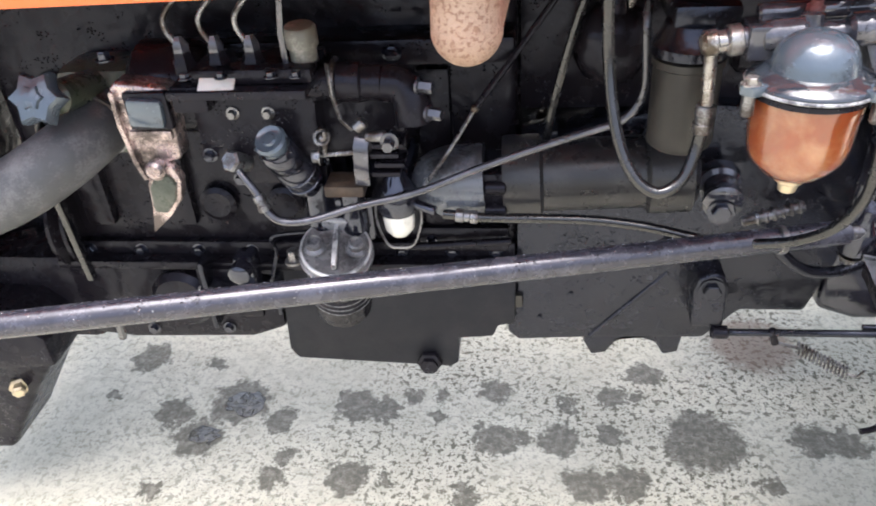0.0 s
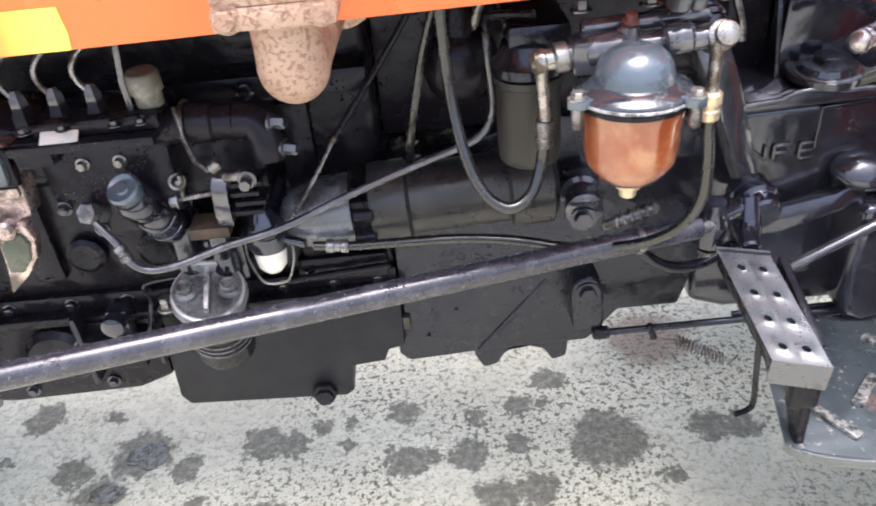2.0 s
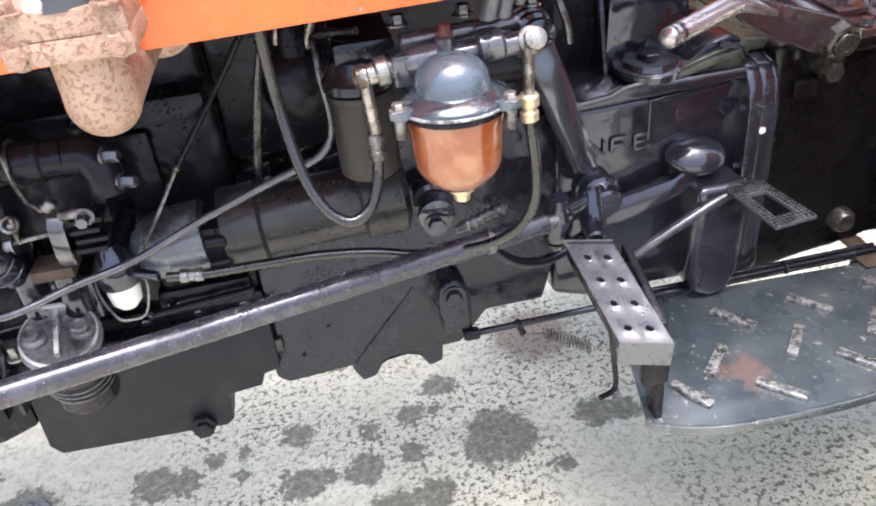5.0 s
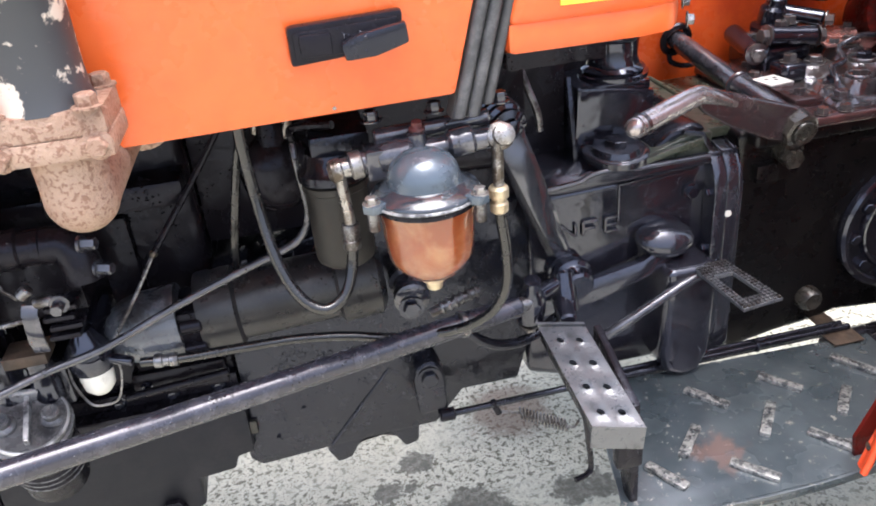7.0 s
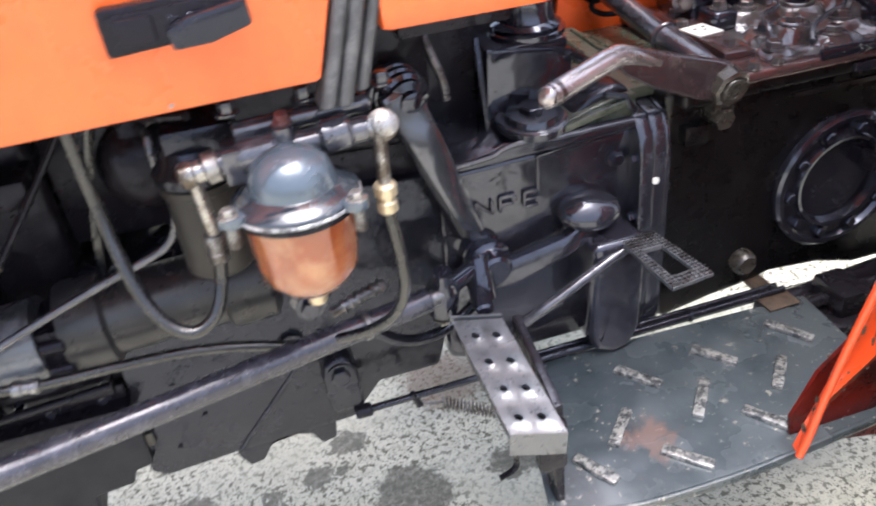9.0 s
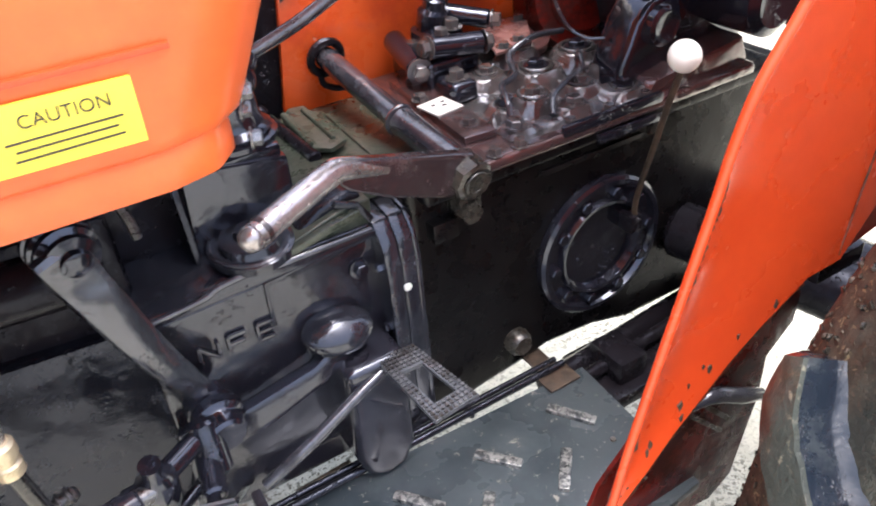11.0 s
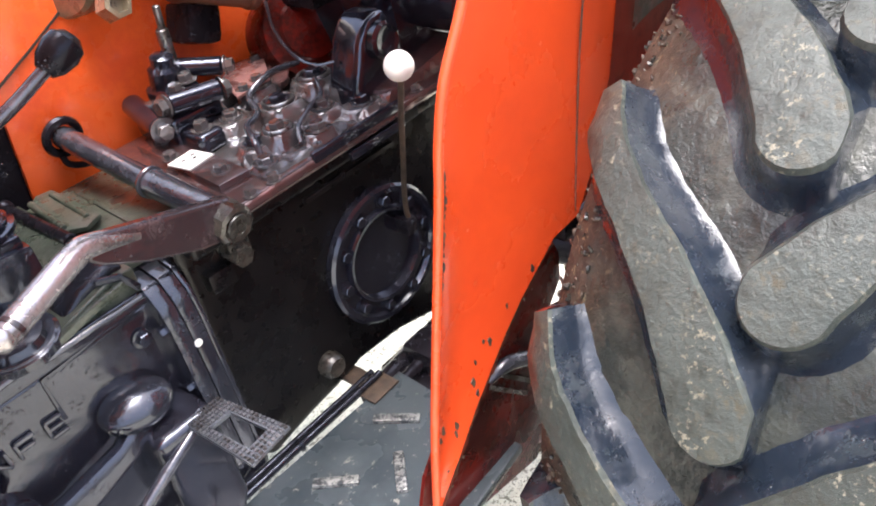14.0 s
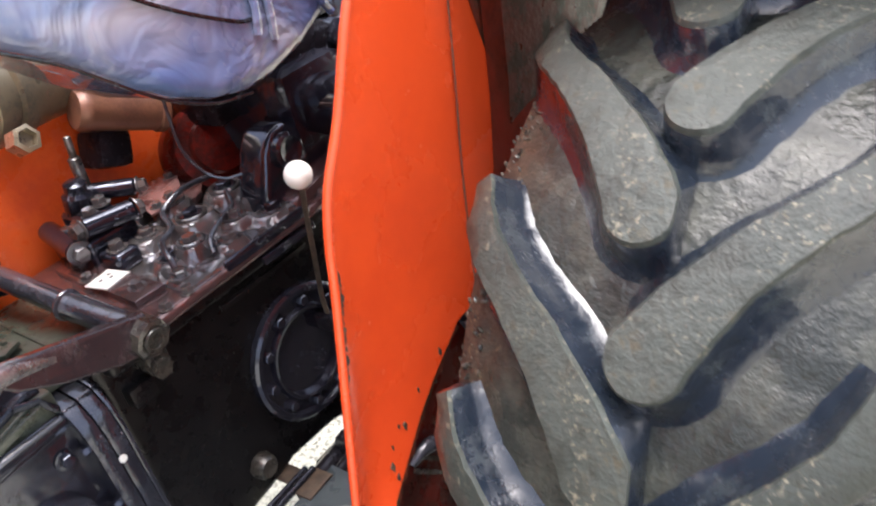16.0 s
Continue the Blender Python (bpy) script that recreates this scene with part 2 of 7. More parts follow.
def exhaust_paint():
    """Half burnt off silver-black paint on the stack."""
    m = Mat("peeling_stack_paint")
    f = m.step(m.noise(16, 5.0, 0.65), 0.50, 0.55)
    m.put("Base Color", m.mix(f, (0.045, 0.048, 0.055), (0.62, 0.55, 0.47)))
    m.put("Roughness", 0.5)
    m.bump(f, 0.5, 0.001)
    return m.m


STACK = exhaust_paint()


def amber_material():
    """Brown diesel in a cloudy bowl."""
    m = Mat("amber_fuel_bowl")
    n = m.noise(20, 5.0, 0.6, 0.3)
    m.put("Base Color", m.mix(m.step(n, 0.40, 0.70), (0.25, 0.060, 0.017), (0.38, 0.175, 0.078)))
    m.put("Roughness", m.step(m.noise(60), 0.3, 0.7, 0.08, 0.22))
    m.put("Coat Weight", 1.0)
    m.put("Subsurface Weight", 0.45)
    m.put("Subsurface Radius", (0.03, 0.012, 0.005))
    m.put("Subsurface Scale", 0.4)
    return m.m


AMBER = amber_material()


def plate_material():
    m = Mat("scuffed_grey_green_plate")
    big = m.noise(5.5, 5.0, 0.6)
    chips = m.step(m.noise(60, 6.0, 0.75), 0.60, 0.66)
    tone = m.mix(m.step(big, 0.35, 0.65), (0.030, 0.040, 0.047), (0.068, 0.082, 0.090))
    tone = m.mix(chips, tone, (0.26, 0.25, 0.22))
    v = m.node("ShaderNodeVectorMath")
    v.operation = "DISTANCE"
    v.inputs[1].default_value = (0.862, 0.885, 0.49)
    m.link(m.co, v.inputs[0])
    near = m.step(m.math("ADD", v.outputs["Value"], m.math("MULTIPLY", m.noise(38, 5.0), 0.12)), 0.105, 0.075)
    tone = m.mix(m.math("MULTIPLY", near, 0.36), tone, (0.24, 0.12, 0.085))
    m.put("Base Color", tone)
    m.put("Roughness", m.step(m.noise(9), 0.3, 0.7, 0.14, 0.36))
    m.put("Coat Weight", 1.0)
    m.put("Coat Roughness", 0.12)
    m.bump(m.noise(70, 4.0), 0.25, 0.002)
    m.bump(m.noise(8, 3.0), 0.3, 0.012)
    return m.m


PLATE = plate_material()


def worn_bar():
    m = Mat("worn_tread_bar")
    f = m.step(m.noise(85, 5.0, 0.7), 0.42, 0.56)
    m.put("Base Color", m.mix(f, (0.055, 0.060, 0.064), (0.30, 0.30, 0.285)))
    m.put("Roughness", m.step(m.noise(40), 0.3, 0.7, 0.15, 0.4))
    m.put("Metallic", 0.35)
    m.put("Coat Weight", 0.8)
    m.bump(m.noise(120, 4.0), 0.6, 0.002)
    return m.m


WORNBAR = worn_bar()


def tyre_material():
    """Sun-greyed rubber: scuffed matt faces, darker wet flanks, dust and moss in the grooves."""
    m = Mat("weathered_tyre_rubber")
    big = m.noise(6, 5.0, 0.6)
    fine = m.noise(80, 5.0, 0.7)
    tone = m.mix(m.step(big, 0.35, 0.65), (0.034, 0.040, 0.035), (0.060, 0.068, 0.059))
    speck = m.step(m.noise(150, 3.0, 0.6), 0.56, 0.66)
    tone = m.mix(m.math("MULTIPLY", speck, m.step(m.noise(13, 4.0), 0.46, 0.60)), tone, (0.20, 0.185, 0.135))
    tone = m.mix(m.math("MULTIPLY", m.step(m.noise(60, 5.0, 0.7), 0.52, 0.62), m.step(m.noise(7, 4.0, 0.6, 0.5), 0.44, 0.60)), tone, (0.078, 0.072, 0.050))
    dark = m.step(m.noise(24, 5.0, 0.65, 0.4), 0.50, 0.64)
    tone = m.mix(m.math("MULTIPLY", dark, 0.7), tone, (0.030, 0.032, 0.026))
    m.put("Base Color", tone)
    m.put("Roughness", m.step(m.noise(8), 0.35, 0.7, 0.32, 0.62))
    m.put("Specular IOR Level", 0.4)
    m.bump(fine, 0.8, 0.004)
    m.bump(m.noise(26, 4.0, 0.6), 0.5, 0.007)
    return m.m


TYRE = tyre_material()
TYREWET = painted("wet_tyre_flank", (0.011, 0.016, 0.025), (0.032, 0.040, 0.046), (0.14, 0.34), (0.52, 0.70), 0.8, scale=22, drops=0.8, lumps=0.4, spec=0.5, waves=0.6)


def carcass_material():
    """Wet grey-green rubber; brown mud with dry grass in it lies on the inner shoulder."""
    m = Mat("muddy_tyre_carcass")
    tone = m.mix(m.step(m.noise(18, 5.0, 0.6), 0.46, 0.64), (0.026, 0.029, 0.025), (0.056, 0.058, 0.047))
    sep = m.node("ShaderNodeSeparateXYZ")
    m.link(m.co, sep.inputs[0])
    inner = m.step(m.math("ADD", sep.outputs[1], m.math("MULTIPLY", m.noise(14, 5.0, 0.65), 0.14)), 0.655, 0.725)
    mud = m.mix(m.step(m.noise(46, 5.0, 0.7), 0.40, 0.62), (0.028, 0.018, 0.012), (0.058, 0.039, 0.025))
    mud = m.mix(m.step(m.noise(120, 3.0, 0.6, 1.2), 0.60, 0.66), mud, (0.17, 0.135, 0.075))
    m.put("Base Color", m.mix(inner, tone, mud))
    m.put("Roughness", m.step(m.math("ADD", m.noise(12, 4.0), m.math("MULTIPLY", inner, 0.4)), 0.35, 0.9, 0.16, 0.72))
    m.put("Specular IOR Level", 0.45)
    m.bump(m.noise(90, 4.0, 0.65), 0.8, 0.004)
    m.bump(m.noise(11, 2.0, 0.5, 0.5), 0.5, 0.02)
    return m.m


CARCASS = carcass_material()


def seat_material():
    m = Mat("blue_vinyl_under_film")
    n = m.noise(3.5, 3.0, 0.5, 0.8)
    # greys and near-white over the blue put film reflections into the colour
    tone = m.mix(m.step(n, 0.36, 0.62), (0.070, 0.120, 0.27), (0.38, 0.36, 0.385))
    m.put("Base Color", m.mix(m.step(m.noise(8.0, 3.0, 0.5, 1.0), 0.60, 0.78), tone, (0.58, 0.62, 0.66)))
    m.put("Roughness", m.step(m.noise(9.0), 0.35, 0.65, 0.08, 0.3))
    m.put("Coat Weight", 1.0)
    m.bump(m.noise(9, 3.0, 0.5, 1.4), 0.8, 0.03)
    return m.m


SEAT = seat_material()


def concrete_material():
    """Pale concrete with dark grit, and oil drips where old tractors stood."""
    m = Mat("speckled_concrete")
    sep = m.node("ShaderNodeSeparateXYZ")
    m.link(m.co, sep.inputs[0])
    flat = m.node("ShaderNodeCombineXYZ")
    m.link(sep.outputs[0], flat.inputs[0])
    m.link(sep.outputs[1], flat.inputs[1])
    wide = m.noise(2.2, 4.0)
    tone = m.mix(m.step(wide, 0.35, 0.65), (0.56, 0.538, 0.428), (0.645, 0.622, 0.502))
    tone = m.mix(m.math("MULTIPLY", m.step(m.noise(30, 5.0), 0.42, 0.66), 0.7), tone, (0.47, 0.452, 0.35))
    grit = m.math("MAXIMUM", m.step(m.noise(72, 3.0, 0.6), 0.537, 0.585), m.math("MULTIPLY", m.step(m.noise(150, 3.0, 0.65), 0.54, 0.62), 0.75))
    patch = m.step(m.noise(3.1, 3.0), 0.36, 0.56, 0.35, 1.0)
    east = m.step(sep.outputs[0], -0.75, 0.1, 0.5, 1.0)
    tone = m.mix(m.math("MULTIPLY", grit, m.math("MULTIPLY", patch, east)), tone, (0.16, 0.15, 0.112))
    warp = m.node("ShaderNodeTexNoise", Scale=32.0, Detail=6.0, Roughness=0.66)
    m.link(m.co, warp.inputs["Vector"])
    shift = m.node("ShaderNodeVectorMath")
    shift.operation = "MULTIPLY_ADD"
    shift.inputs[1].default_value = (0.12, 0.12, 0.0)
    shift.inputs[2].default_value = (-0.06, -0.06, 0.0)
    m.link(warp.outputs["Color"], shift.inputs[0])
    add = m.node("ShaderNodeVectorMath")
    add.operation = "ADD"
    m.link(flat.outputs[0], add.inputs[0])
    m.link(shift.outputs[0], add.inputs[1])
    oil = None
    for x, y, r in STAINS:
        d = m.node("ShaderNodeVectorMath")
        d.operation = "DISTANCE"
        d.inputs[1].default_value = (x, y, 0)
        m.link(add.outputs[0], d.inputs[0])
        one = m.step(d.outputs["Value"], r * 1.18, r * 0.90)
        oil = one if oil is None else m.math("MAXIMUM", oil, one)
    thin = m.step(m.noise(55, 5.0, 0.7), 0.30, 0.62, 0.62, 0.96)
    tone = m.mix(m.math("MULTIPLY", oil, thin), tone, (0.128, 0.119, 0.090))
    wet = m.node("ShaderNodeVectorMath")
    wet.operation = "DISTANCE"
    wet.inputs[1].default_value = (0.86, 0.78, 0)
    m.link(add.outputs[0], wet.inputs[0])
    damp = m.step(wet.outputs["Value"], 0.30, 0.12)
    tone = m.mix(m.math("MULTIPLY", damp, 0.25), tone, (0.12, 0.115, 0.105))
    rusty = m.node("ShaderNodeVectorMath")
    rusty.operation = "DISTANCE"
    rusty.inputs[1].default_value = (0.735, 1.63, 0)
    m.link(add.outputs[0], rusty.inputs[0])
    tone = m.mix(m.math("MULTIPLY", m.step(rusty.outputs["Value"], 0.13, 0.07), 0.7), tone, (0.22, 0.15, 0.11))
    m.put("Base Color", tone)
    m.put("Roughness", m.step(m.math("MAXIMUM", oil, damp), 0.0, 1.0, 0.85, 0.5))
    m.put("Specular IOR Level", 0.3)
    m.bump(m.noise(140, 4.0), 0.35, 0.003)
    m.bump(m.noise(18, 4.0), 0.2, 0.006)
    return m.m


STAINS = [
    (-0.784, 1.531, 0.048), (-0.598, 1.516, 0.026), (-0.648, 1.339, 0.044), (-0.565, 1.264, 0.055), (-0.497, 1.381, 0.068),
    (-0.386, 1.328, 0.037), (-0.218, 1.383, 0.045), (-0.143, 1.368, 0.037), (-0.083, 1.416, 0.022), (-0.017, 1.419, 0.017),
    (-0.346, 1.225, 0.022), (-0.366, 1.163, 0.032), (-0.196, 1.167, 0.043), (-0.112, 1.168, 0.016), (-0.616, 1.117, 0.023),
    (0.107, 1.442, 0.037), (0.113, 1.291, 0.046), (0.168, 1.297, 0.022), (0.253, 1.297, 0.044), (0.363, 1.313, 0.029),
    (0.276, 1.408, 0.025), (0.379, 1.434, 0.031), (0.436, 1.433, 0.018), (0.564, 1.306, 0.084), (0.791, 1.316, 0.046),
    (0.863, 1.312, 0.041), (0.306, 1.177, 0.048), (0.392, 1.19, 0.043), (0.055, 1.141, 0.027), (0.68, 1.193, 0.024),
    (0.459, 1.516, 0.039), (-0.025, 1.364, 0.017), (-0.818, 1.391, 0.018),
]
CONCRETE = concrete_material()

# ---- mesh helpers ----


def vec(p):
    return Vector(p)


def part(name, bm, material, parent, label="", angle=38):
    """Links a bmesh as one mesh object under a thing or under a part."""
    bmesh.ops.recalc_face_normals(bm, faces=bm.faces)
    me = bpy.data.meshes.new(name)
    bm.to_mesh(me)
    bm.free()
    me.materials.append(material)
    me.shade_smooth()
    me.set_sharp_from_angle(angle=radians(angle))
    ob = new(name, me)
    if parent is not None:
        ob.parent = parent
        if parent.type == "EMPTY":
            ob.matrix_parent_inverse = Matrix.Translation(-parent.location)
    if label:
        ob["label"] = label
    return ob


def bevelled(bm, width, segments=2, angle=25):
    if width > 0:
        sharp = [e for e in bm.edges if len(e.link_faces) == 2 and e.calc_face_angle(0) > radians(angle)]
        bmesh.ops.bevel(bm, geom=sharp, offset=width, segments=segments, profile=0.6, affect="EDGES", clamp_overlap=True)
    return bm


def joined(*bms):
    out = bmesh.new()
    for b in bms:
        me = bpy.data.meshes.new("tmp")
        b.to_mesh(me)
        b.free()
        out.from_mesh(me)
        bpy.data.meshes.remove(me)
    return out


def box(lo, hi, bevel=0.004, turn=None, segments=2):
    bm = bmesh.new()
    bmesh.ops.create_cube(bm, size=1)
    c, s = (vec(lo) + vec(hi)) / 2, vec(hi) - vec(lo)
    bmesh.ops.scale(bm, vec=s, verts=bm.verts)
    bevelled(bm, min(bevel, 0.45 * min(s)), segments)
    if turn:
        bmesh.ops.transform(bm, matrix=pose(0, 0, 0, *turn), verts=bm.verts)
    bmesh.ops.translate(bm, vec=c, verts=bm.verts)
    return bm


def prism(outline, axis, lo, hi, bevel=0.004, segments=2):
    """An outline in the two other axes, drawn out along axis from lo to hi."""
    bm = bmesh.new()
    put = {"x": lambda a, b, c: (c, a, b), "y": lambda a, b, c: (a, c, b), "z": lambda a, b, c: (a, b, c)}[axis]
    ring = [bm.verts.new(put(a, b, lo)) for a, b in outline]
    top = [bm.verts.new(put(a, b, hi)) for a, b in outline]
    n = len(ring)
    for i in range(n):
        bm.faces.new((ring[i], ring[(i + 1) % n], top[(i + 1) % n], top[i]))
    bm.faces.new(ring[::-1])
    bm.faces.new(top)
    bmesh.ops.recalc_face_normals(bm, faces=bm.faces)
    return bevelled(bm, bevel, segments)


def basis(direction):
    return vec(direction).normalized().to_track_quat("Z", "Y").to_matrix().to_4x4()


def lathe(profile, base, axis=(0, 0, 1), n=28):
    """Turns (radius, height) pairs about an axis through base."""
    bm = bmesh.new()
    m = Matrix.Translation(base) @ basis(axis)
    rings = []
    for r, h in profile:
        if r < 1e-5:
            rings.append([bm.verts.new(m @ Vector((0, 0, h)))])
        else:
            rings.append([bm.verts.new(m @ Vector((r * math.cos(a), r * math.sin(a), h))) for a in [2 * math.pi * k / n for k in range(n)]])
    for a, b in zip(rings, rings[1:]):
        for k in range(n):
            j = (k + 1) % n
            if len(a) == 1 and len(b) == 1:
                continue
            if len(a) == 1:
                bm.faces.new((a[0], b[j], b[k]))
            elif len(b) == 1:
                bm.faces.new((a[k], a[j], b[0]))
            else:
                bm.faces.new((a[k], a[j], b[j], b[k]))
    for ring, flip in ((rings[0], True), (rings[-1], False)):
        if len(ring) > 1:
            bm.faces.new(ring[::-1] if flip else ring)
    return bm


def rod(a, b, r, n=16, edge=0.12):
    a, b = vec(a), vec(b)
    h = (b - a).length
    e = min(edge * r * 2, h * 0.2)
    return lathe([(r - e, 0), (r, e), (r, h - e), (r - e, h)], a, b - a, n)


def smooth_path(points, steps=8):
    """A Catmull-Rom curve through the points."""
    p = [vec(q) for q in points]
    p = [2 * p[0] - p[1]] + p + [2 * p[-1] - p[-2]]
    out = []
    for i in range(1, len(p) - 2):
        for k in range(steps):
            t = k / steps
            a, b, c, d = p[i - 1], p[i], p[i + 1], p[i + 2]
            out.append(0.5 * (2 * b + (c - a) * t + (2 * a - 5 * b + 4 * c - d) * t * t + (3 * b - a - 3 * c + d) * t ** 3))
    return out + [p[-2]]


def tube(points, r, n=12, steps=8, smooth=True, radii=None):
    """A round tube along a path; radii: one factor a path point."""
    path = smooth_path(points, steps) if smooth else [vec(q) for q in points]
    bm = bmesh.new()
    rings, side = [], None
    for i, p in enumerate(path):
        d = (path[min(i + 1, len(path) - 1)] - path[max(i - 1, 0)]).normalized()
        if side is None:
            side = d.orthogonal().normalized()
        side = (side - d * side.dot(d)).normalized()
        up = d.cross(side)
        f = 1.0 if radii is None else float(np.interp(i / (len(path) - 1), np.linspace(0, 1, len(radii)), radii))
        rings.append([bm.verts.new(p + (side * math.cos(a) + up * math.sin(a)) * r * f) for a in [2 * math.pi * k / n for k in range(n)]])
    for a, b in zip(rings, rings[1:]):
        for k in range(n):
            bm.faces.new((a[k], a[(k + 1) % n], b[(k + 1) % n], b[k]))
    bm.faces.new(rings[0][::-1])
    bm.faces.new(rings[-1])
    return bm


def strip(points, width, thick, normal, bevel=0.0015):
    """A flat bar along a path; its broad face looks along normal. width may be a list, one value a point."""
    path, nrm = [vec(q) for q in points], vec(normal).normalized()
    ws = width if isinstance(width, list) else [width] * len(path)
    bm = bmesh.new()
    rings = []
    for i, p in enumerate(path):
        d = (path[min(i + 1, len(path) - 1)] - path[max(i - 1, 0)]).normalized()
        s = d.cross(nrm).normalized()
        u = s.cross(d).normalized()
        rings.append([bm.verts.new(p + s * ws[i] / 2 * a + u * thick / 2 * b) for a, b in ((-1, -1), (1, -1), (1, 1), (-1, 1))])
    for a, b in zip(rings, rings[1:]):
        for k in range(4):
            bm.faces.new((a[k], a[(k + 1) % 4], b[(k + 1) % 4], b[k]))
    bm.faces.new(rings[0][::-1])
    bm.faces.new(rings[-1])
    bmesh.ops.recalc_face_normals(bm, faces=bm.faces)
    return bevelled(bm, bevel, 2, 50)


def sphere(c, r, scale=(1, 1, 1), n=20):
    bm = bmesh.new()
    bmesh.ops.create_uvsphere(bm, u_segments=n, v_segments=n // 2 + 2, radius=r)
    bmesh.ops.scale(bm, vec=scale, verts=bm.verts)
    bmesh.ops.translate(bm, vec=c, verts=bm.verts)
    return bm


def ring(c, axis, r, w, n=28, m=8):
    """A torus: a seal, a bead or a bail of wire."""
    pts = [(r + w * math.cos(a), w * math.sin(a)) for a in [2 * math.pi * k / m for k in range(m)]]
    bm = bmesh.new()
    t = Matrix.Translation(c) @ basis(axis)
    rows = [[bm.verts.new(t @ Vector((q * math.cos(a), q * math.sin(a), h))) for q, h in pts] for a in [2 * math.pi * k / n for k in range(n)]]
    for i in range(n):
        for k in range(m):
            bm.faces.new((rows[i][k], rows[(i + 1) % n][k], rows[(i + 1) % n][(k + 1) % m], rows[i][(k + 1) % m]))
    return bm


def hexagon(r, h):
    bm = bmesh.new()
    for rr, z0, z1, n in ((r * 1.45, 0, h * 0.18, 20), (r, h * 0.18, h, 6)):
        rings = []
        for q, z in ((rr, z0), (rr, z1 - (z1 - z0) * 0.15), (rr * 0.88, z1)):
            rings.append([bm.verts.new((q * math.cos(2 * math.pi * k / n), q * math.sin(2 * math.pi * k / n), z)) for k in range(n)])
        for a, b in zip(rings, rings[1:]):
            for k in range(n):
                bm.faces.new((a[k], a[(k + 1) % n], b[(k + 1) % n], b[k]))
        bm.faces.new(rings[-1])
    return bm


BOLT_MESHES = {}


def bolt(parent, at, axis, r=0.008, h=0.009, material=None, label="", name="bolt", spin=0):
    """A hexagon bolt head on its washer; alike ones share a mesh."""
    material = material or BLACK_WET
    key = (round(r, 4), round(h, 4), material.name, name)
    if key not in BOLT_MESHES:
        bm = hexagon(r, h)
        me = bpy.data.meshes.new(name)
        bm.to_mesh(me)
        bm.free()
        me.materials.append(material)
        me.shade_smooth()
        me.set_sharp_from_angle(angle=radians(30))
        BOLT_MESHES[key] = me
    ob = new(name, BOLT_MESHES[key])
    ob.parent = parent
    ob.matrix_basis = Matrix.Translation(at) @ basis(axis) @ pose(0, 0, 0, 0, 0, spin)
    if parent.type == "EMPTY":
        ob.matrix_parent_inverse = Matrix.Translation(-parent.location)
    if label:
        ob["label"] = label
    return ob


def cluster(name, bms, material, parent, label="", piece="boss"):
    """A part with its lesser pieces as parts of their own below it."""
    first = part(name, bms[0], material, parent, label)
    for b in bms[1:]:
        part(piece, b, material, first)
    return first


def hose_band(points, k, r, w, n=16):
    """A ferrule round a path at fraction k."""
    path = smooth_path(points, 10)
    i = min(int(k * (len(path) - 1)), len(path) - 2)
    d = (path[i + 1] - path[i]).normalized()
    return lathe([(r * 0.92, -w / 2), (r, -w / 2 + 0.002), (r, -w / 6), (r * 0.86, -w / 8), (r * 0.86, w / 8), (r, w / 6), (r, w / 2 - 0.002), (r * 0.92, w / 2)], path[i], d, n)


OUT = (0, -1, 0)
UP = (0, 0, 1)

# ---- ground ----
bm = bmesh.new()
bmesh.ops.create_grid(bm, x_segments=2, y_segments=2, size=400)
ground = part("ground", bm, CONCRETE, None, "pale speckled concrete yard with dark oil stains")
tagged(ground, category="ground", kind="structure")

# ---- tractor ----
tractor = new("tractor")
tractor.location = (0.5, 1.3, 0)
tractor.empty_display_size = 0.2
tagged(tractor, "orange farm tractor with glossy black engine, freshly washed, on concrete", "tractor")


